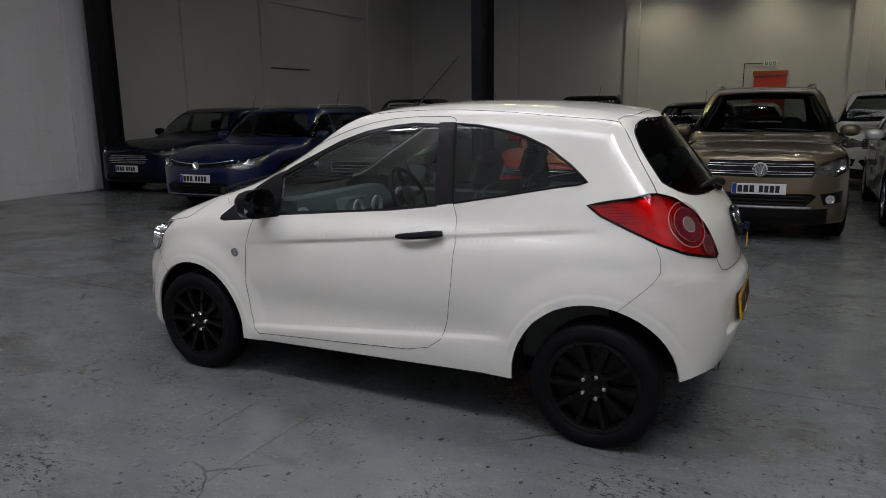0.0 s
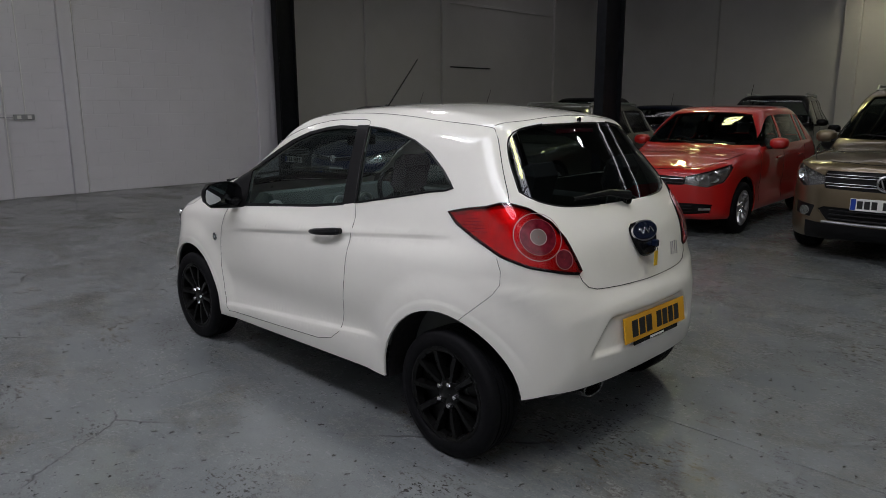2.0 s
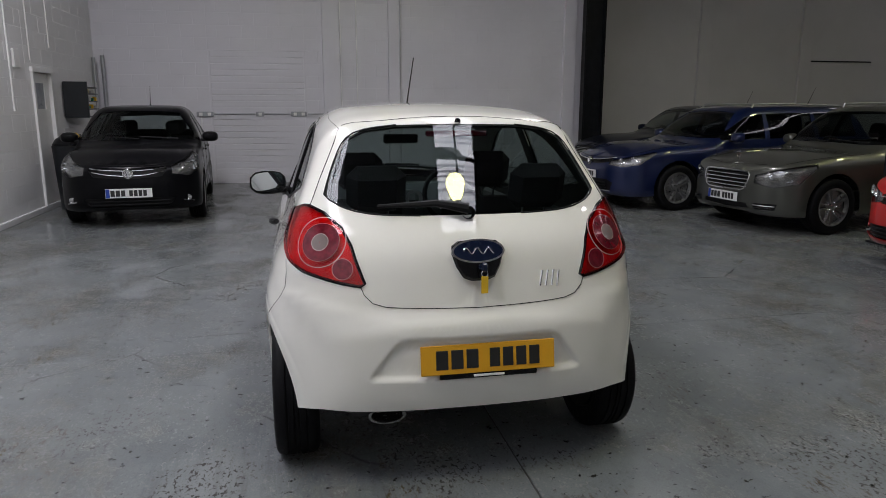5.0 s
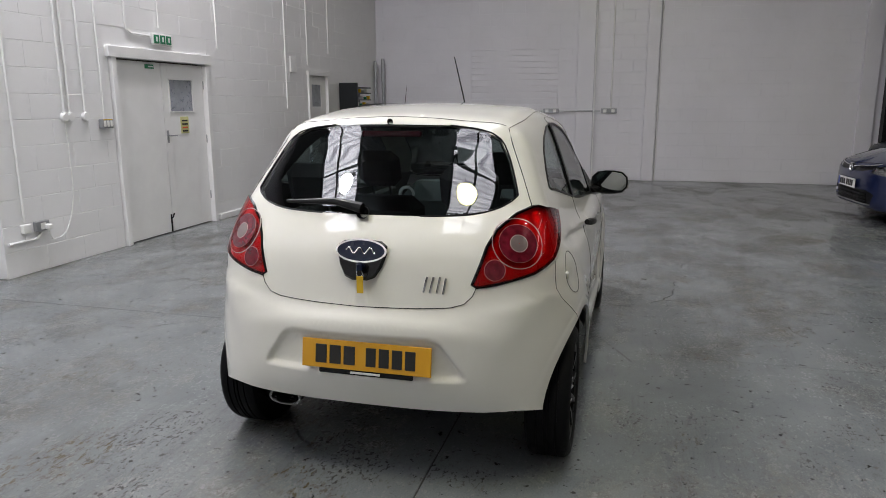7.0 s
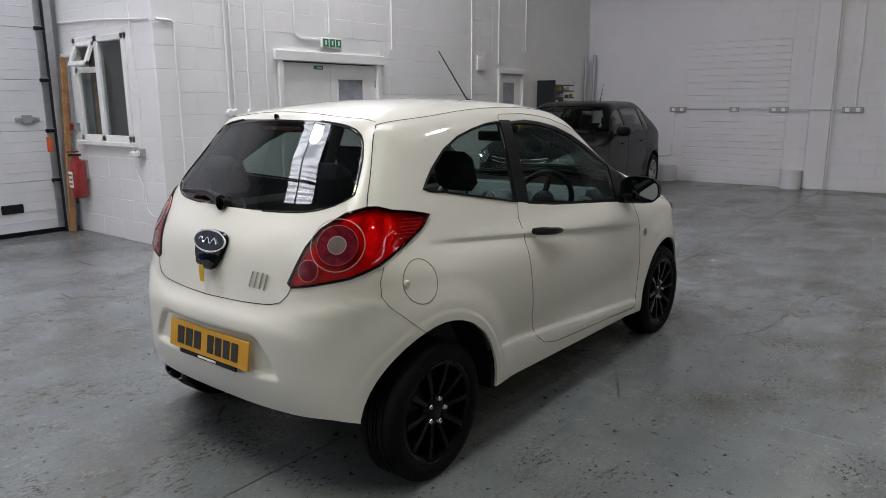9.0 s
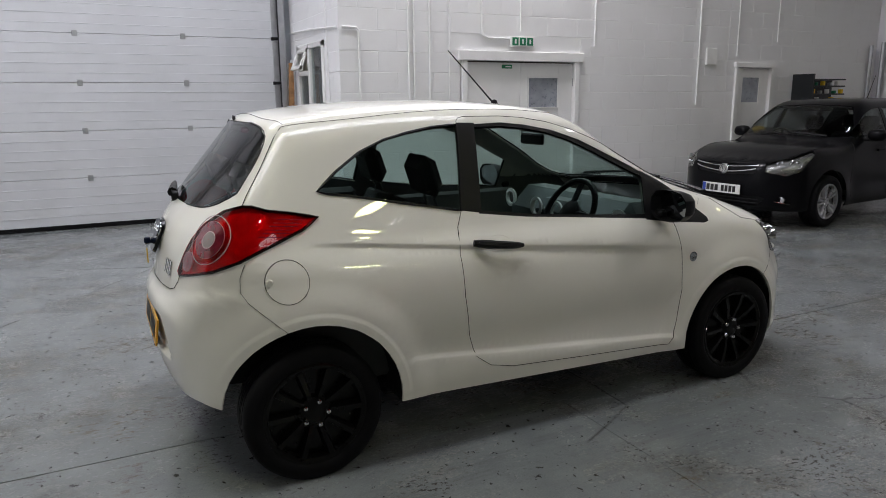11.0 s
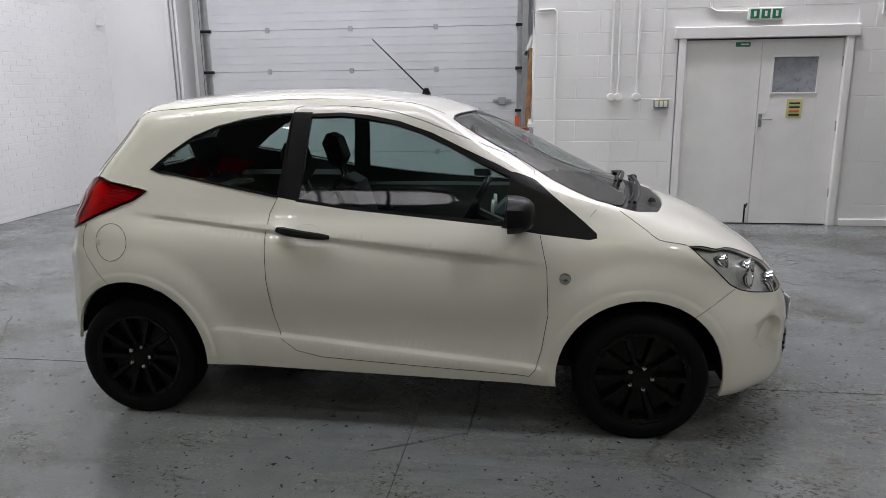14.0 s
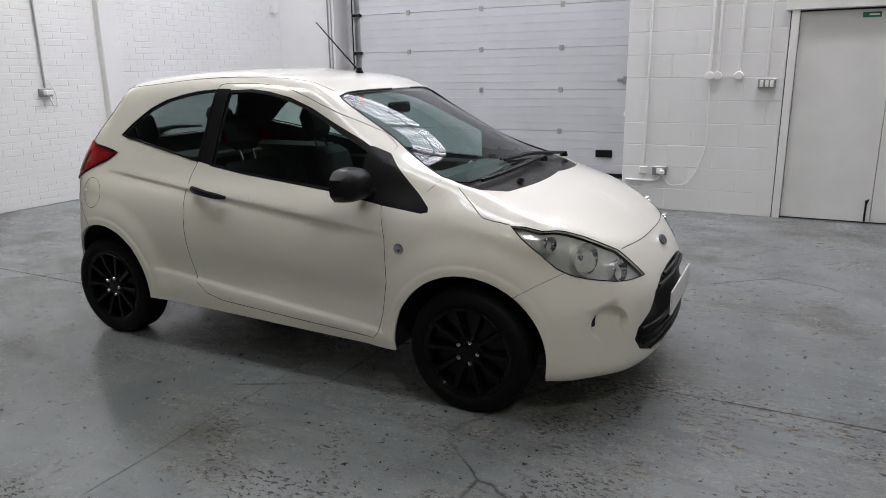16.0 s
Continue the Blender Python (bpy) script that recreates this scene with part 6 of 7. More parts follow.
parked("silver_hatchback", "pale silver hatchback far back in the hall", hatch, M["silver"], facing(-0.6, -14.5, 90, hatch["xf"]), hatch_front, cols=60, rows=44)
parked("white_suv", "white SUV behind the bronze one", suv, M["silver"], facing(-3.2, -9.6, 90, suv["xf"]), suv_front, cols=60, rows=44)
parked("white_city_car", "white city car at the end of the row", city, M["silver"], facing(-3.58, -5.35, 91, city["xf"]), city_front, cols=60, rows=44)


# ---- the hall ----
def slab(name, lo, hi, mat, label, category, c=0.004):
    return solid(name, Geo().box(lo, hi, c), mat, label, category, kind="structure")


floor = slab("floor", (-9.3, -19.4, -0.25), (11.4, 6.6, -0.004), M["seam"], "grey painted concrete floor, flaked and stained", "floor")
XJ, YJ = (-9.3, -5.6, 0.16, 5.6, 11.4), (-19.4, -12.4, -6.2, -0.22, 6.6)
for x0, x1 in zip(XJ, XJ[1:]):
    for y0, y1 in zip(YJ, YJ[1:]):
        part("floor_slab", Geo().box((x0 + 0.0012, y0 + 0.0036, -0.12), (x1 - 0.0012, y1 - 0.0036, 0.0), 0.0015), M["floor"], floor)

W, F = M["wall"], M["front_wall"]
wall_front = slab("wall_front", (9.9145, -5.4, 0), (10.25, 4.4, 6.5), F, "white painted block wall with a row of sockets", "wall")
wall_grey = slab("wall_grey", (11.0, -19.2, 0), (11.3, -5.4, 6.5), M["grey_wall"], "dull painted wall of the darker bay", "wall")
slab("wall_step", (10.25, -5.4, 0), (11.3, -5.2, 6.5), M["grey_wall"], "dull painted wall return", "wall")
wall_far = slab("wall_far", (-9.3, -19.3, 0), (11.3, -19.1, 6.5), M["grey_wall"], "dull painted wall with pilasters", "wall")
wall_brick = slab("wall_brick", (-5.7, 0.6, 0), (-5.4518, 6.6, 6.5), W, "white painted brick wall", "wall")
slab("wall_corner", (-5.46, 6.10, 0), (-4.48, 6.5, 6.5), W, "white painted wall beside the large door", "wall")
# side wall and nook are unseen additions: a dim recess for mirrors to reflect
slab("unseen_wall_side", (-9.3, -19.1, 0), (-9.0, 0.6, 6.5), M["grey_wall"], "unseen side wall, set back so that reflections turn darker", "wall")
slab("unseen_wall_nook", (-9.3, 0.6, 0), (-5.7, 0.8, 6.5), M["grey_wall"], "dull painted wall return", "wall")
slab("wall_over_door", (-4.3, 6.30, 4.6), (0.9, 6.5, 6.5), W, "white painted wall over the large door", "wall")
slab("wall_behind_door", (-4.6, 6.40, 0), (0.9, 6.55, 4.6), W, "white painted wall closing the door reveal", "wall")
slab("pier", (-4.48, 6.0, 0), (-4.30, 6.4, 6.5), W, "white painted brick pier", "wall")
slab("ceiling", (-9.3, -19.4, 6.5), (11.4, 6.6, 6.7), M["roof"], "dark steel roof deck", "ceiling")


def pierced(name, boxes, mat, label):
    g = Geo()
    for lo, hi in boxes:
        g.box(lo, hi, 0.001)
    return solid(name, g, mat, label, "wall", kind="structure")


def courses(parent, axis, at, a0, a1, z0, z1, bw, bh, proud, holes=(), name="block", joined=False, mat=W, jitter=0.0015, out=-1, limit=10 ** 6):
    """Blocks laid in stretcher bond on a wall face. axis: the way along the wall; out: the side they stand proud of."""
    g = Geo()
    meshes = {}
    k, z, row = 0, z0, 0
    j = 0.0028
    while z < z1 - 0.02:
        h = min(bh, z1 - z)
        s = a0 - (bw / 2 if row % 2 else 0)
        while s < a1 - 0.02:
            p, q = max(s, a0), min(s + bw, a1)
            s += bw
            if q - p < 0.05 or any(p < hx1 and q > hx0 and z < hz1 and z + h > hz0 for hx0, hx1, hz0, hz1 in holes):
                # fill what is left beside an opening
                cuts = [(p, q)]
                for hx0, hx1, hz0, hz1 in holes:
                    if z < hz1 and z + h > hz0:
                        cuts = [c for a, b in cuts for c in ((a, min(b, hx0)), (max(a, hx1), b)) if c[1] - c[0] > 0.04]
                if q - p < 0.05:
                    continue
            else:
                cuts = [(p, q)]
            for p_, q_ in cuts:
                d = proud + random.uniform(-jitter, jitter)
                lo, hi = [0, 0, z + j * 0.6], [0, 0, z + h - j * 0.6]
                i = "xy".index(axis)
                lo[i], hi[i] = p_ + j * 0.6, q_ - j * 0.6
                o = 1 - i
                lo[o], hi[o] = (at - d, at + 0.02) if out < 0 else (at - 0.02, at + d)
                if joined or k >= limit:
                    g.box(lo, hi, 0.004)
                else:
                    size = tuple(round(b - a, 3) for a, b in zip(lo, hi))
                    key = (round(size[i], 2), round(size[2], 2))
                    if key not in meshes:
                        hs = [s_ / 2 for s_ in size]
                        meshes[key] = Geo().box([-q2 for q2 in hs], hs, 0.004).mesh(name, mat)
                    part(name, meshes[key], mat, parent, at=Matrix.Translation([(a + b) / 2 for a, b in zip(lo, hi)]))
                k += 1
        z += h
        row += 1
    if g.v:
        tagged(part(name + "work", g, mat, parent), kind="stuff")


wall_doors = pierced("wall_doors", [((0.70, 4.1720, 0), (2.14, 4.4, 2.04)), ((3.86, 4.1720, 0), (6.67, 4.4, 2.04)), ((7.47, 4.1720, 0), (9.91, 4.4, 2.04)),
                                    ((6.67, 4.1720, 1.98), (7.47, 4.4, 2.04)), ((0.70, 4.1720, 2.04), (9.91, 4.4, 6.5))], W, "white painted block wall with doors and conduits")
wall_return = pierced("wall_return", [((0.6620, 4.1735, 0), (0.90, 6.16, 1.07)), ((0.6620, 4.1735, 2.175), (0.90, 6.16, 6.5)), ((0.6620, 4.1735, 1.07), (0.90, 4.69, 2.175)),
                                      ((0.6620, 5.79, 1.07), (0.90, 6.16, 2.175))], W, "white painted block wall with an office window")
# dark panel close behind the opening, coloured as an unlit room
slab("backing_behind_door", (6.6, 4.4, 0), (7.55, 4.5, 2.1), M["dark_backing"], "dark panel standing in for the unlit space behind the far door", "wall")
BW, BH = 0.45, 0.225
DOOR = (2.13, 3.87, 0.0, 2.04)
DOOR2 = (6.66, 7.48, 0.0, 1.98)
courses(wall_doors, "x", 4.19, 0.66, 6.5, 0.0, 2.925, BW, BH, 0.02, [DOOR])
courses(wall_doors, "x", 4.19, 6.5, 9.91, 0.0, 2.925, BW, BH, 0.02, [DOOR2], joined=True)
courses(wall_doors, "x", 4.19, 0.66, 9.91, 2.925, 5.6, BW, BH, 0.02, joined=True)
courses(wall_return, "y", 0.68, 4.17, 6.15, 0.0, 2.925, BW, BH, 0.02, [(4.66, 5.82, 1.04, 2.20)])
courses(wall_return, "y", 0.68, 4.17, 6.15, 2.925, 4.5, BW, BH, 0.02, joined=True)
courses(wall_front, "y", 9.93, -1.15, 0.44, 0.0, 4.95, BW, BH, 0.018, [(-0.22, 0.12, 0, 9)], joined=True, jitter=0.0006, mat=F)
courses(wall_front, "y", 9.93, -4.75, -1.40, 0.0, 4.95, BW, BH, 0.018, joined=True, jitter=0.0006, mat=F)
courses(wall_front, "y", 9.93, 2.2, 4.17, 0.0, 4.95, BW, BH, 0.018, joined=True, jitter=0.0006, mat=F)
courses(wall_front, "y", 9.93, 0.44, 2.2, 2.475, 4.95, BW, BH, 0.018, joined=True, jitter=0.0006, mat=F)
courses(wall_brick, "y", -5.46, 0.62, 6.1, 0.0, 2.85, 0.225, 0.075, 0.010, joined=True, out=1, jitter=0.0015)
for z in np.arange(0.06, 2.45, 0.115):
    part("infill_rib", Geo().box((9.905, 0.46, z), (9.94, 2.17, z + 0.104), 0.006), F, wall_front)
part("infill_head", Geo().box((9.90, 0.36, 2.47), (9.94, 2.25, 2.49), 0.004), F, wall_front)
for y0, y1 in ((-0.22, 0.10), (-1.38, -1.16), (-5.02, -4.76)):
    part("pilaster", Geo().box((9.84, y0, 0), (9.95, y1, 6.4), 0.008), F, wall_front)
part("pilaster", Geo().box((-5.47, 2.66, 0), (-5.36, 2.92, 6.4), 0.008), W, wall_brick)
part("base_block", Geo().lathe([(0.001, 0.31), (0.155, 0.31), (0.165, 0.30), (0.165, 0.0)], 28, "z", at=(9.80, 0.28, 0)), F, wall_front)
part("base_block", Geo().lathe([(0.001, 0.31), (0.155, 0.31), (0.165, 0.30), (0.165, 0.0)], 28, "z", at=(9.80, 2.42, 0)), F, wall_front)
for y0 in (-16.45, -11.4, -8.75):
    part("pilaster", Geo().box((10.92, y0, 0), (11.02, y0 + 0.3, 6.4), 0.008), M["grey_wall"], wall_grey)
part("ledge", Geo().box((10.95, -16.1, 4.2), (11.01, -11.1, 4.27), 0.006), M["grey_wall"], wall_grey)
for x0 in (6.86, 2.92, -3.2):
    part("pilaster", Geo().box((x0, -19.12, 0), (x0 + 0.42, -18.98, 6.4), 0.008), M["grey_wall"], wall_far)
part("skirting_kerb", Geo().box((3.9, 4.14, 0.0), (9.9, 4.17, 0.075), 0.006), W, wall_doors)

# rooflights and purlins: the daylight
for y, w, m, x0, x1 in ((3.5, 0.72, "daylight_bright", -4.9, 3.6), (-1.0, 0.62, "daylight", -4.9, 2.4), (-10.6, 0.27, "daylight_far", -4.5, 4.0), (-13.6, 0.22, "daylight_far", -4.5, 9.5)):
    rl = thing("rooflight", "translucent ribbed daylight sheet in the roof", "rooflight", kind="structure")
    n = int((x1 - x0) / 0.076)
    vs, fs = [], []
    for i in range(n + 1):
        z = 6.40 + (0.02 if i % 2 else 0.0)
        vs += [(x0 + i * 0.076, y - w, z), (x0 + i * 0.076, y + w, z)]
    fs = [(2 * i, 2 * i + 1, 2 * i + 3, 2 * i + 2) for i in range(n)]
    part("sheet", Geo().add(vs, fs), M[m], rl)
    for x in np.arange(x0 + 0.7, x1, 1.5):
        part("purlin", Geo().box((x - 0.03, y - w - 0.1, 6.30), (x + 0.03, y + w + 0.1, 6.38), 0.004), M["steel"], rl)
    part("cable_tray", Geo().box((x0, y - 0.03, 6.20), (x1, y + 0.03, 6.24), 0.004), M["steel"], rl)
    for s in (-1, 1):
        part("edge_trim", Geo().box((x0, y + s * (w + 0.02) - 0.03, 6.34), (x1, y + s * (w + 0.02) + 0.03, 6.44), 0.004), M["steel"], rl)


def high_bay(x, y, z, mat, r=0.24, skirt=0.0):
    l = thing("high_bay_lamp", "round high-bay lamp hung from the roof", "lamp", at=Matrix.Translation((x, y, z)), group="high-bay lamps")
    part("reflector", Geo().lathe([(r, 0.0), (r * 0.96, 0.06), (r * 0.45, 0.24), (0.09, 0.28), (0.08, 0.40), (0.001, 0.40)], 28, "z"), M["galv"], l)
    part("lamp_face", Geo().lathe([(0.001, 0.015), (r * 0.95, 0.015), (r * 0.95, 0.03)], 28, "z"), mat, l, "glowing lamp face")
    if skirt:
        part("skirt", Geo().lathe([(r, 0.0), (r * 1.04, -skirt), (r * 1.02, -skirt), (r * 0.98, 0.0)], 28, "z"), M["galv"], l)
    part("hanger", Geo().tube([(0, 0, 0.39), (0, 0, 6.5 - z)], 0.012), M["steel"], l)


# the lamp at (6.2, 2.2) is only added to brighten the far door wall
for x, y in ((-2.8, 2.6), (2.8, 3.2), (6.2, 2.2), (4.2, -3.3), (-2.7, -5.2)):
    high_bay(x, y, 5.3, M["lamp_white"], 0.28 if y > 3 else 0.15 if y < -5 else 0.12 if x > 6 else 0.28 if x > 4 else 0.24)
for x, y in ((-3.0, -0.75), (8.2, -0.7), (1.95, -7.5), (3.6, -9.5)):
    high_bay(x, y, 5.3, M["lamp_green"], 0.12 if x > 8 else 0.26)
for x, y in ((-0.8, -18.0), (-3.6, -18.0), (2.2, -18.0)):
    high_bay(x, y, 5.25, M["lamp_far"], skirt=0.25)


# steel posts
def post(x0, x1, y0, y1, h=6.5):
    ob = thing("steel_post", "tall black painted steel I-section roof post", "post", at=Matrix.Translation(((x0 + x1) / 2, (y0 + y1) / 2, 0)), group="roof posts", kind="structure")
    a, b = (x1 - x0) / 2, (y1 - y0) / 2
    part("flange", Geo().box((-a, -b, 0), (a, -b + 0.03, h), 0.003), M["steel"], ob)
    part("flange", Geo().box((-a, b - 0.03, 0), (a, b, h), 0.003), M["steel"], ob)
    part("web", Geo().box((-0.012, -b + 0.03, 0), (0.012, b - 0.03, h), 0.002), M["steel"], ob)
    part("base_plate", Geo().box((-a - 0.06, -b - 0.06, 0), (a + 0.06, b + 0.06, 0.02), 0.003), M["steel"], ob)


post(9.50, 9.68, -5.50, -5.07)
post(2.20, 2.35, -6.0, -5.54)

# large sectional door
sd = thing("sectional_door", "pale grey insulated sectional door, closed", "door", kind="structure")
PH, YD = 0.56, 6.16
for k in range(8):
    z0 = 0.05 + k * PH
    g = Geo().box((-4.0, YD, z0 + 0.002), (0.56, YD + 0.05, z0 + PH - 0.002), 0.004)
    pn = part("door_panel", g, M["door_panel"], sd)
    for r in range(1, 5):
        part("panel_rib", Geo().box((-3.96, YD - 0.0035, z0 + r * PH / 5 - 0.004), (0.52, YD + 0.002, z0 + r * PH / 5 + 0.004), 0.0015), M["door_panel"], pn)
    if k:
        for x in (-3.06, -1.87, -0.68):
            part("hinge", Geo().box((x - 0.03, YD - 0.012, z0 - 0.035), (x + 0.03, YD + 0.0, z0 + 0.035), 0.003), M["galv"], pn)
        for x, s in ((-3.98, -1), (0.50, 1)):
            part("roller_bracket", Geo().box((x - 0.07, YD - 0.04, z0 - 0.03), (x + 0.07, YD + 0.0, z0 + 0.03), 0.004), M["galv"], pn)
            part("roller", Geo().tube([(x + s * 0.05, YD - 0.03, z0), (x - s * 0.10, YD - 0.03, z0)], 0.022, 10), M["black"], pn)
part("bottom_seal", Geo().box((-4.0, YD - 0.005, 0.0), (0.56, YD + 0.055, 0.055), 0.01), M["rubber"], sd)
for x in (-4.04, 0.54):
    part("end_stile", Geo().box((x + (0.02 if x < 0 else -0.12), YD - 0.006, 0.05), (x + (0.12 if x < 0 else -0.02), YD, 4.5), 0.002), M["galv"], sd)
    part("track", Geo().box((x - 0.05, YD - 0.09, 0.0), (x + 0.0, YD - 0.01, 4.6), 0.006), M["steel"], sd)
    part("track_lip", Geo().box((x - 0.05, YD - 0.10, 0.0), (x + 0.03, YD - 0.085, 4.6), 0.004), M["galv"], sd)
part("warning_patch", Geo().box((-3.98, YD - 0.009, 0.93), (-3.91, YD - 0.005, 1.10), 0.001), M["orange"], sd)
part("warning_patch", Geo().box((0.40, YD - 0.009, 0.93), (0.46, YD - 0.005, 1.10), 0.001), M["orange"], sd)
part("pull_handle", Geo().box((-0.16, YD - 0.02, 0.27), (0.07, YD, 0.37), 0.02), M["black"], sd, "black recessed handle")
for x in (-3.75, 0.25):
    part("bolt_bar", Geo().box((x - 0.15, YD - 0.03, 1.285), (x + 0.10, YD - 0.005, 1.32), 0.004), M["galv"], sd)
    part("bolt_case", Geo().box((x - 0.08, YD - 0.035, 1.25), (x + 0.02, YD - 0.003, 1.35), 0.006), M["galv"], sd)


# double doors with frame
def leaf(parent, x0, x1, hole=None, y=4.195):
    g = Geo()
    if hole:
        hx0, hx1, hz0, hz1 = hole
        for a, b, c, d in ((x0, hx0, 0.012, 1.93), (hx1, x1, 0.012, 1.93), (hx0, hx1, 0.012, hz0), (hx0, hx1, hz1, 1.93)):
            g.box((a, y, c), (b, y + 0.044, d), 0.0015)
    else:
        g.box((x0, y, 0.012), (x1, y + 0.044, 1.93), 0.003)
    return part("door_leaf", g, M["gloss_white"], parent)


dd = thing("door_1", "closed white double doors with a small wired window", "door", kind="structure")
# dark panel behind the leaves, so that the gaps read as shade
part("recess", Geo().box((2.14, 4.26, 0), (3.86, 4.30, 2.03), 0.002), M["dark_backing"], dd)
for x0, x1 in ((2.15, 2.22), (3.78, 3.85)):
    part("jamb", Geo().box((x0, 4.135, 0), (x1, 4.25, 1.99), 0.005), M["gloss_white"], dd)
part("head", Geo().box((2.10, 4.125, 1.945), (3.90, 4.25, 2.06), 0.006), M["gloss_white"], dd)
l1 = leaf(dd, 2.224, 2.985)
l2 = leaf(dd, 2.99, 3.776, (3.10, 3.56, 1.385, 1.76))
part("wired_pane", Geo().box((3.10, 4.21, 1.385), (3.56, 4.22, 1.76), 0.001), M["frosted"], l2, "frosted wired glass")
for x0, x1, z0, z1 in ((3.095, 3.115, 1.38, 1.765), (3.545, 3.565, 1.38, 1.765), (3.1, 3.56, 1.38, 1.395), (3.1, 3.56, 1.75, 1.765)):
    part("glazing_bead", Geo().box((x0, 4.185, z0), (x1, 4.2, z1), 0.002), M["gloss_white"], l2)
part("door_notice", Geo().box((3.275, 4.188, 1.135), (3.43, 4.194, 1.33), 0.001), M["sign_yellow"], l2, "yellow-green notice")
for k in range(4):
    part("notice_bar", Geo().box((3.30, 4.185, 1.155 + k * 0.04), (3.405, 4.189, 1.172 + k * 0.04), 0.0005), M["ink"] if k != 1 else M["orange"], l2)
part("handle_plate", Geo().box((3.005, 4.185, 1.04), (3.04, 4.194, 1.18), 0.003), M["galv"], l2)
part("lever", Geo().tube([(3.022, 4.185, 1.12), (3.022, 4.15, 1.12), (3.13, 4.145, 1.12)], 0.008, 8), M["galv"], l2)
part("green_label", Geo().box((2.72, 4.188, 1.86), (2.865, 4.194, 1.905), 0.001), M["sign_green"], l1, "small green label")
part("label_bar", Geo().box((2.77, 4.186, 1.875), (2.85, 4.19, 1.89), 0.0005), M["whiteplate"], l1)
part("floor_bolt", Geo().tube([(2.94, 4.175, 0.02), (2.94, 4.175, 0.22)], 0.009, 8), M["black"], l1)
part("bolt_knob", Geo().tube([(2.94, 4.18, 0.17), (2.94, 4.15, 0.19), (2.955, 4.145, 0.235)], 0.008, 8), M["black"], l1)
for z in (0.3, 1.0, 1.65):
    part("butt_hinge", Geo().tube([(2.222, 4.186, z), (2.222, 4.186, z + 0.1)], 0.008, 8), M["galv"], l1)
    part("butt_hinge", Geo().tube([(3.778, 4.186, z), (3.778, 4.186, z + 0.1)], 0.008, 8), M["galv"], l2)

d2 = thing("door_2", "white single door with a glazed panel at the far end", "door", kind="structure")
part("jamb", Geo().box((6.67, 4.14, 0), (6.73, 4.25, 1.93), 0.004), M["gloss_white"], d2)
part("jamb", Geo().box((7.41, 4.14, 0), (7.47, 4.25, 1.93), 0.004), M["gloss_white"], d2)
part("head", Geo().box((6.65, 4.13, 1.92), (7.49, 4.25, 1.99), 0.004), M["gloss_white"], d2)
g = Geo()
for a, b, c, d in ((6.735, 6.87, 0.01, 1.915), (7.22, 7.405, 0.01, 1.915), (6.87, 7.22, 0.01, 1.42), (6.87, 7.22, 1.78, 1.915)):
    g.box((a, 4.19, c), (b, 4.23, d), 0.002)
lf = part("door_leaf", g, M["gloss_white"], d2)
part("glazed_panel", Geo().box((6.87, 4.20, 1.42), (7.22, 4.21, 1.78), 0.001), M["frosted"], lf)

# office window in the return wall
w1 = thing("window_1", "white plastic office window with a small open top light", "window", kind="structure")
YA, YB, ZA, ZB = 4.69, 5.79, 1.07, 2.175
# dark panel just behind the panes in place of the shaded office
part("room_backing", Geo().box((0.80, YA - 0.02, ZA - 0.02), (0.86, YB + 0.02, ZB + 0.02), 0.002), M["dark_backing"], w1)
part("timber_edge", Geo().box((0.74, 5.35, ZA), (0.78, 5.62, ZB - 0.35), 0.003), M["wood"], w1)
for y0, y1, z0, z1 in ((YA, YA + 0.065, ZA, ZB), (YB - 0.065, YB, ZA, ZB), (YA, YB, ZA, ZA + 0.065), (YA, YB, ZB - 0.065, ZB), (5.24, 5.32, ZA, ZB), (5.32, YB, 1.80, 1.86)):
    part("window_frame", Geo().box((0.635, y0, z0), (0.70, y1, z1), 0.006), M["pvc"], w1)
part("pane", Geo().box((0.665, YA + 0.06, ZA + 0.06), (0.671, 5.25, ZB - 0.06), 0.001), M["pane"], w1)
part("pane", Geo().box((0.665, 5.31, ZA + 0.06), (0.671, YB - 0.06, 1.81), 0.001), M["pane"], w1)
m = Matrix.Translation((0.66, 0, ZB - 0.06)) @ pose(0, 0, 0, 0, 22, 0)
g = Geo()
for y0, y1, z0, z1 in ((5.32, 5.37, -0.27, 0), (YB - 0.115, YB - 0.065, -0.27, 0), (5.32, YB - 0.065, -0.27, -0.22), (5.32, YB - 0.065, -0.05, 0)):
    g.box((-0.035, y0, z0), (0.0, y1, z1), 0.004, m)
part("top_light", g, M["pvc"], w1, "small top-hung sash")
part("window_sill", Geo().box((0.59, YA - 0.05, ZA - 0.05), (0.70, YB + 0.05, ZA), 0.008), M["pvc"], w1)


# services on the walls
def conduit(path, r=0.011, name="conduit", mat="gloss_white", label="white painted conduit fixed to the block wall"):
    ob = solid(name, Geo().tube(path, r, 8), M[mat], label, "conduit", group="wall conduits")
    return ob


def socket(at, n=2, label="metal-clad double socket on the wall"):
    s = thing("wall_socket", label, "socket", at=at, group="wall sockets")
    w = 0.075 * n
    part("back_box", Geo().box((-w, -0.045, -0.045), (w, 0, 0.045), 0.006), M["socket_metal"], s)
    for k in range(n):
        x = -w + 0.075 + k * 0.15
        part("socket_face", Geo().box((x - 0.03, -0.048, -0.03), (x + 0.03, -0.044, 0.028), 0.003), M["pvc"], s)
    return s


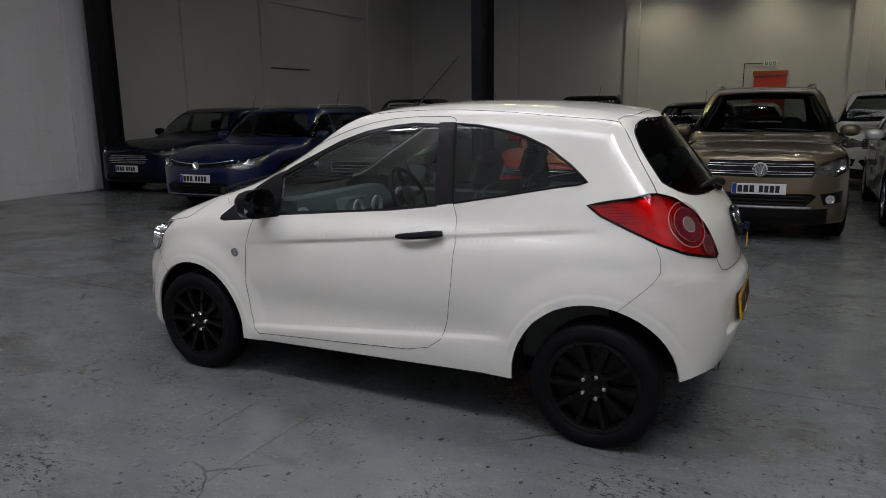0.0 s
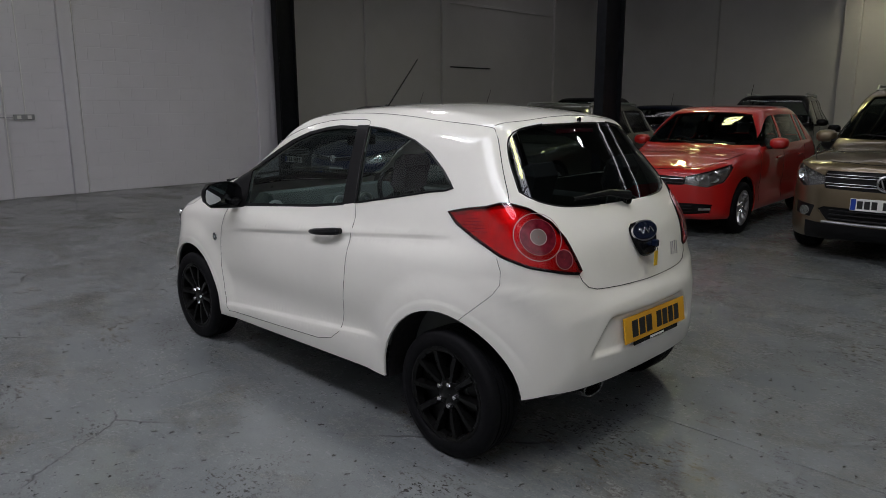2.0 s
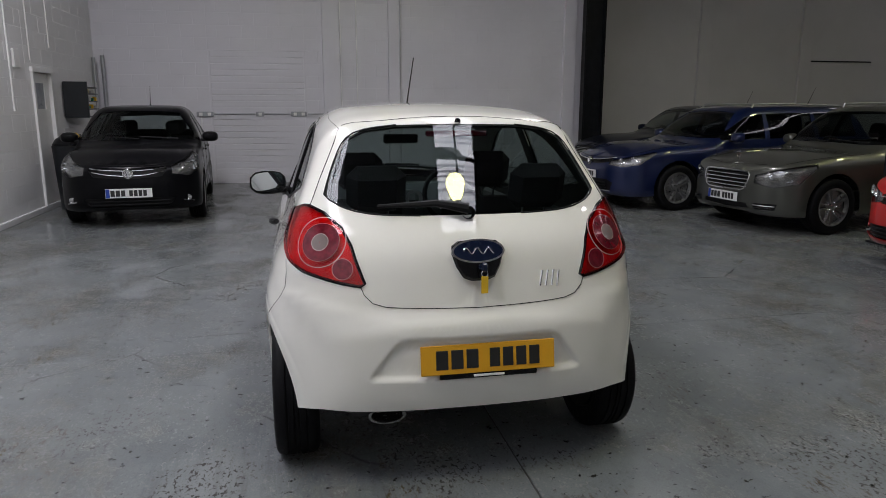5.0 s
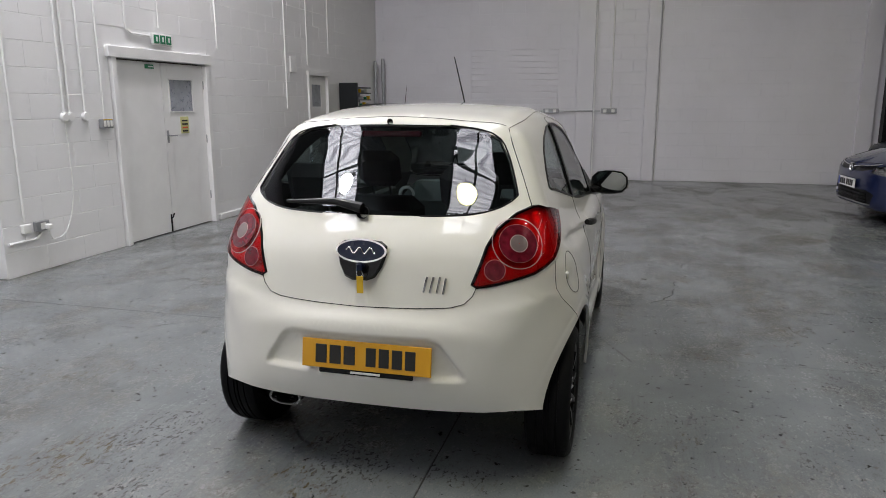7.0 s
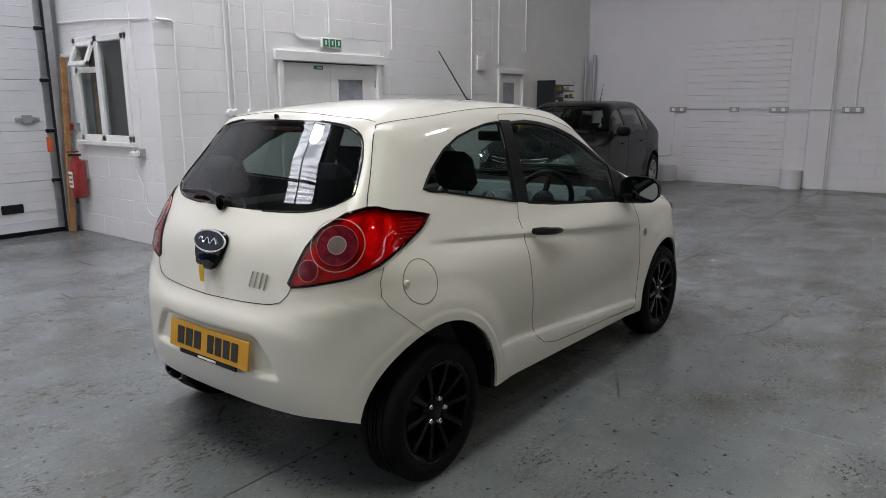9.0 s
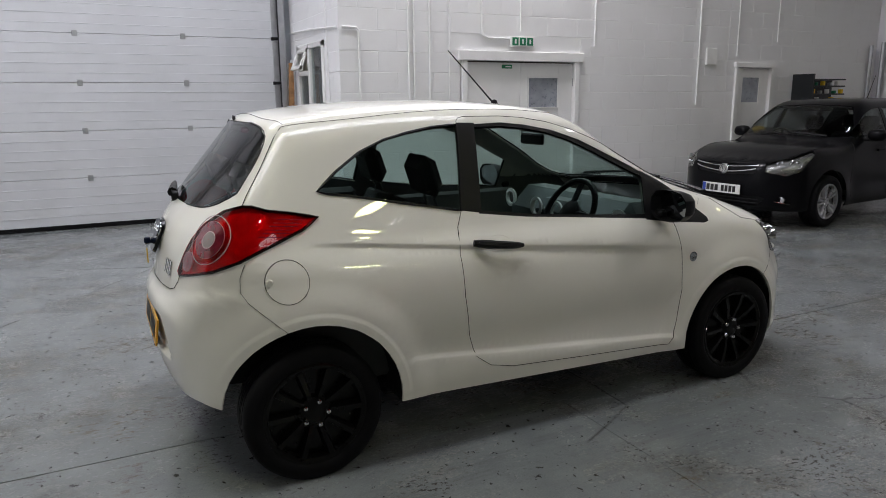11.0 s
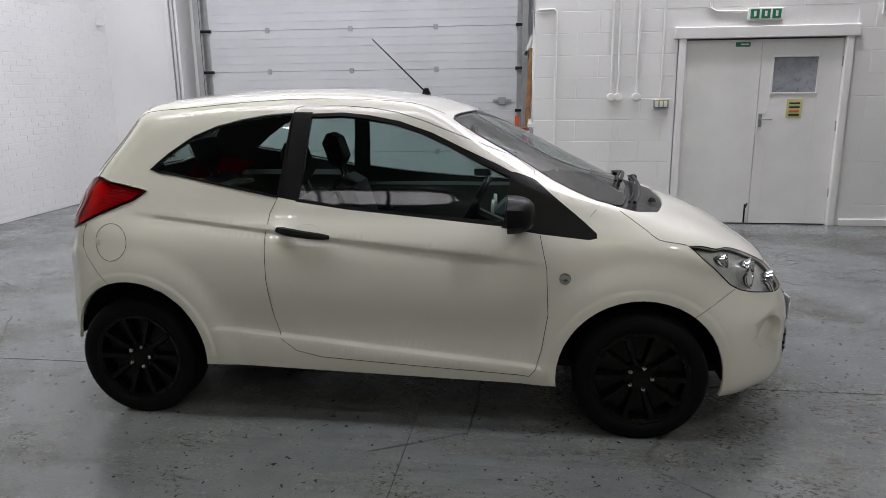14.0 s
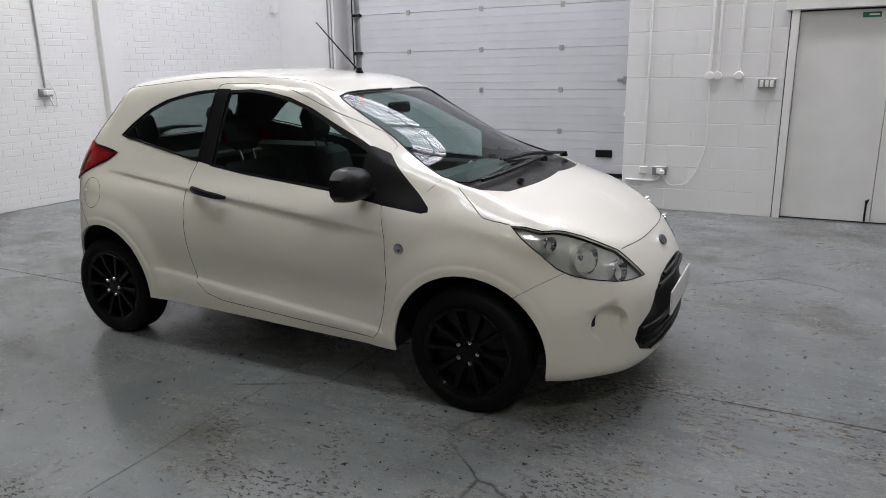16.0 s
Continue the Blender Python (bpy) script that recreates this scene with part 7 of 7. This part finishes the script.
YW = 4.155
for x, z in ((1.475, 1.40), (1.545, 1.40), (1.74, 1.40)):
    conduit([(x, YW, z), (x, YW, 4.6)], 0.012)
    jb = solid("junction_box", Geo().lathe([(0.001, -0.035), (0.036, -0.034), (0.042, -0.028), (0.042, 0.0)], 20, at=(x, 4.17, 1.365)), M["gloss_white"], "round white conduit box on the wall", "junction box", "conduit boxes")
conduit([(1.99, YW, 1.34), (1.99, YW, 4.6)], 0.009)
ys = thing("isolator_switch", "grey switch box with three yellow rockers", "switch", at=Matrix.Translation((1.995, 4.17, 1.29)))
part("case", Geo().box((-0.078, -0.05, -0.045), (0.078, 0, 0.045), 0.006), M["socket_metal"], ys)
for k in (-0.045, 0, 0.045):
    part("rocker", Geo().box((k - 0.016, -0.056, -0.03), (k + 0.016, -0.049, 0.03), 0.003), M["pvc"], ys)
part("yellow_label", Geo().box((-0.06, -0.054, 0.032), (0.06, -0.049, 0.044), 0.001), M["yellow_switch"], ys)
conduit([(2.42, YW, 4.6), (2.42, YW, 2.34), (2.43, YW, 2.25), (2.50, YW, 2.21), (2.82, YW, 2.205)], 0.012)
conduit([(2.96, YW, 4.6), (2.96, YW, 2.30)], 0.010)
conduit([(4.09, YW, 4.6), (4.09, YW, 2.15)], 0.010)
conduit([(5.92, YW, 4.6), (5.92, YW, 1.4)], 0.011)
conduit([(6.67, YW, 4.6), (6.67, YW, 2.08)], 0.009)
conduit([(7.5, YW, 4.6), (7.5, YW, 2.3)], 0.009)
conduit([(0.70, YW, 2.27), (0.86, YW, 2.27), (0.885, YW, 2.24), (0.885, YW, 0.47)], 0.011)
conduit([(0.64, 4.2, 2.27), (0.64, 5.2, 2.33), (0.64, 6.1, 2.36)], 0.010)
conduit([(0.70, YW, 0.30), (1.0, YW, 0.30), (1.05, YW, 0.34)], 0.012)
sb = solid("small_switch", Geo().box((0.845, 4.125, 0.37), (0.925, 4.17, 0.45), 0.006), M["pvc"], "small white switch plate on the wall", "switch")
socket(Matrix.Translation((1.055, 4.17, 0.41)), 1, "metal-clad socket with a white plug")
solid("plug", Geo().box((1.06, 4.07, 0.375), (1.11, 4.125, 0.425), 0.01), M["pvc"], "white plug in the low socket", "plug")
solid("loose_cable", Geo().tube([tuple(q) for q in spline([(1.09, 4.10, 0.37), (1.16, 4.14, 0.27), (1.34, 4.15, 0.31), (1.47, 4.155, 0.6), (1.485, 4.155, 1.0), (1.475, 4.155, 1.34)], 0.05)], 0.005, 6), M["pvc"], "thin white cable looping up the wall", "cable")
solid("louvre_vent", Geo().box((6.06, 4.14, 1.95), (6.26, 4.17, 2.18), 0.006), M["pvc"], "white square wall vent", "vent")
conduit([(9.7, 4.12, 1.0), (9.7, 4.12, 2.3)], 0.03, "vertical_pipe", "galv", "grey pipe in the corner")
conduit([(9.82, 4.0, 0.9), (9.82, 4.0, 2.35)], 0.035, "vertical_pipe", "galv", "grey pipe in the corner")
socket(Matrix.Translation((0.66, 4.56, 0.97)) @ pose(0, 0, 0, 0, 0, -90), 1, "metal-clad socket with white plugs under the window")
solid("plug", Geo().box((0.56, 4.55, 0.93), (0.615, 4.63, 0.985), 0.01), M["pvc"], "white plugs under the window", "plug")
solid("loose_cable", Geo().tube([tuple(q) for q in spline([(0.60, 4.60, 0.93), (0.60, 4.62, 0.80), (0.63, 4.55, 0.62), (0.64, 4.50, 0.36), (0.645, 4.3, 0.31)], 0.05)], 0.006, 6), M["pvc"], "thin white cable down the return wall", "cable")
solid("loose_cable", Geo().tube([tuple(q) for q in spline([(0.645, 4.55, 1.02), (0.645, 4.5, 1.5), (0.645, 4.56, 2.3), (0.645, 4.55, 3.2)], 0.08)], 0.004, 6), M["pvc"], "thin white cable up the return wall", "cable")
for y in (5.93, 5.97, 6.01):
    conduit([(0.64, y, 1.25), (0.64, y, 2.0)], 0.010, mat="galv")
solid("trunking", Geo().box((0.62, 5.86, 1.98), (0.66, 6.08, 2.02), 0.004), M["gloss_white"], "short white trunking over three conduits", "trunking")
cp = solid("call_point", Geo().box((0.61, 5.86, 1.16), (0.66, 5.98, 1.26), 0.005), M["socket_metal"], "grey and red call point box", "switch box")
part("red_face", Geo().box((0.60, 5.93, 1.17), (0.612, 5.99, 1.25), 0.003), M["extinguisher"], cp)


fe = thing("fire_extinguisher", "red fire extinguisher hung on the white wall", "extinguisher", at=Matrix.Translation((0.55, 5.80, 0.42)))
part("cylinder", Geo().lathe([(0.001, 0.0), (0.07, 0.0), (0.083, 0.02), (0.085, 0.10), (0.085, 0.36), (0.07, 0.41), (0.03, 0.44), (0.022, 0.47), (0.001, 0.47)], 28, "z"), M["extinguisher"], fe)
part("label", Geo().box((-0.088, -0.045, 0.12), (-0.082, 0.045, 0.30), 0.002), M["whiteplate"], fe, "white label")
for z in (0.15, 0.2, 0.25):
    part("label_bar", Geo().box((-0.09, -0.035, z), (-0.087, 0.035, z + 0.02), 0.0005), M["extinguisher"], fe)
part("lever", Geo().box((-0.09, -0.012, 0.47), (0.05, 0.012, 0.495), 0.004), M["black"], fe)
part("lever_top", Geo().box((-0.10, -0.010, 0.51), (0.03, 0.010, 0.53), 0.004), M["extinguisher"], fe)
part("hose", Geo().tube([tuple(q) for q in spline([(0.0, 0.02, 0.47), (0.02, 0.09, 0.44), (0.02, 0.105, 0.25), (0.0, 0.10, 0.02), (0.0, 0.09, -0.08)], 0.03)], 0.010, 8), M["black"], fe)
part("wall_bracket", Geo().box((0.08, -0.03, 0.2), (0.12, 0.03, 0.42), 0.004), M["galv"], fe)
tb = solid("timber_batten", Geo().box((-0.035, -0.02, 0), (0.035, 0.02, 1.98), 0.004), M["wood"], "rough timber batten leaning in the door corner", "timber", at=pose(0.52, 6.02, 0.004, 0, 3, 0))

# exit signs
def exit_sign(at, label):
    e = thing("exit_sign", label, "sign", at=at)
    part("sign_body", Geo().box((-0.17, -0.03, -0.06), (0.17, 0, 0.06), 0.006), M["pvc"], e)
    for k, (x, w) in enumerate(((-0.105, 0.085), (0.0, 0.085), (0.105, 0.085))):
        f = part("green_field", Geo().box((x - w / 2, -0.034, -0.045), (x + w / 2, -0.029, 0.045), 0.001), M["sign_green"], e)
        part("sign_bar", Geo().box((x - 0.012, -0.037, -0.026), (x + 0.012, -0.033, 0.026), 0.001), M["whiteplate"], f)


exit_sign(Matrix.Translation((2.97, 4.15, 2.175)), "green and white exit sign over the double doors")
exit_sign(Matrix.Translation((-0.81, -19.05, 2.55)) @ pose(0, 0, 0, 0, 0, 180), "green exit sign on the far wall")
rd = thing("door_3", "red door with slatted head in the far wall", "door", kind="structure")
part("door_leaf", Geo().box((-1.25, -19.08, 0), (-0.40, -19.02, 2.2), 0.004), M["red_sign"], rd)
part("slatted_head", Geo().box((-1.28, -19.08, 2.2), (-0.37, -19.0, 2.34), 0.006), M["wood"], rd)
for z in (2.235, 2.275, 2.315):
    part("slat", Geo().box((-1.28, -19.0, z), (-0.37, -18.985, z + 0.02), 0.003), M["red_sign"], rd)
conduit([(-0.6, -19.06, 2.56), (-0.12, -19.06, 2.56), (-0.12, -19.06, 1.9)], 0.012, mat="steel")
conduit([(10.97, -13.1, 2.52), (10.97, -11.4, 2.52)], 0.014, mat="steel", label="dark rod on the grey wall")

# front wall services
XW = 9.895
for y, n in ((2.31, 2), (1.31, 1), (0.58, 2), (-0.52, 2)):
    socket(Matrix.Translation((9.91, y, 1.31)) @ pose(0, 0, 0, 0, 0, -90), n)
for a, b in ((2.15, 1.40), (1.23, 0.74), (0.42, -0.36)):
    conduit([(XW - (0.06 if b < 0 else 0), a, 1.31), (XW - (0.06 if b < 0 else 0), b, 1.31)], 0.011, mat="galv")
conduit([(XW, -0.55, 1.35), (XW, -0.55, 4.8)], 0.012, mat="gloss_white")
conduit([(XW, 2.38, 1.27), (XW, 2.40, 0.5), (XW, 2.48, 0.46), (XW, 2.7, 0.46)], 0.012, mat="gloss_white")
socket(Matrix.Translation((9.91, 2.78, 0.47)) @ pose(0, 0, 0, 0, 0, -90), 1)
conduit([(XW - 0.07, -0.24, 0.0), (XW - 0.07, -0.24, 4.8)], 0.010, mat="gloss_white")
conduit([(XW, -1.41, 0.0), (XW, -1.41, 4.8)], 0.009, mat="gloss_white")

# left brick wall services
socket(Matrix.Translation((-5.45, 1.88, 1.28)) @ pose(0, 0, 0, 0, 0, 90), 1, "metal-clad socket with white plugs on the brick wall")
solid("plug", Geo().box((-5.40, 1.83, 1.25), (-5.34, 1.93, 1.31), 0.01), M["pvc"], "white plugs in the brick wall socket", "plug")
solid("loose_cable", Geo().tube([tuple(q) for q in spline([(-5.36, 1.87, 1.25), (-5.38, 1.93, 1.12), (-5.42, 1.99, 1.10), (-5.42, 2.0, 1.26), (-5.43, 1.93, 1.42)], 0.04)], 0.005, 6), M["pvc"], "thin white cable loop at the socket", "cable")
conduit([(-5.43, 1.885, 1.33), (-5.43, 1.885, 4.5)], 0.012, mat="galv")
solid("alarm_sensor", Geo().box((-5.45, 5.88, 2.38), (-5.37, 5.96, 2.50), 0.012), M["pvc"], "small white alarm sensor on the wall", "sensor")
conduit([(-4.40, 5.985, 1.15), (-4.40, 5.985, 4.5)], 0.012, mat="galv")
conduit([(-4.34, 5.985, 1.05), (-4.34, 5.985, 4.5)], 0.010, mat="galv")
solid("grey_switch", Geo().box((-4.44, 5.94, 1.08), (-4.36, 6.0, 1.16), 0.006), M["socket_metal"], "grey switch box on the brick pier", "switch")
solid("grey_switch", Geo().box((-4.40, 5.94, 0.40), (-4.33, 6.0, 0.48), 0.006), M["socket_metal"], "grey switch box low on the brick pier", "switch")

# tool cabinet and bin in the corner
tc = thing("tool_cabinet", "open black tool cabinet with tools on the wall", "cabinet", at=Matrix.Translation((8.35, 4.05, 1.28)))
part("cabinet_side", Geo().box((-0.45, -0.25, 0), (-0.40, 0.1, 0.55), 0.006), M["tool_black"], tc)
part("cabinet_back", Geo().box((-0.40, 0.04, 0), (0.42, 0.10, 0.48), 0.006), M["tool_black"], tc)
for z in (0.0, 0.12, 0.24, 0.36, 0.46):
    sf = part("shelf", Geo().box((-0.40, -0.18, z), (0.42, 0.06, z + 0.02), 0.003), M["tool_black"], tc)
for k in range(14):
    x, z = -0.33 + 0.055 * k, (0.14, 0.26, 0.38)[k % 3]
    part("tool", Geo().box((x - 0.02, -0.16, z), (x + 0.025, -0.10, z + 0.045 + 0.02 * (k % 2)), 0.006), M[("galv", "tag", "sign_green", "whiteplate")[k % 4]], tc)
bn = thing("black_bin", "black bin with yellow gloves on top by the wall", "bin", at=Matrix.Translation((6.9, 3.8, 0)))
part("bin_body", Geo().lathe([(0.001, 0.0), (0.22, 0.0), (0.27, 0.9), (0.25, 0.92), (0.2, 0.93), (0.001, 0.93)], 24, "z"), M["tool_black"], bn)
part("black_bag", Geo().lathe([(0.27, 0.92), (0.22, 1.0), (0.12, 1.06), (0.001, 1.08)], 12, "z"), M["gloss_black"], bn)
gl = solid("work_gloves", Geo().box((-0.09, -0.06, 0), (0.09, 0.06, 0.09), 0.035), M["tag"], "yellow work gloves on the bin", "gloves", at=Matrix.Translation((6.72, 3.72, 1.0)))
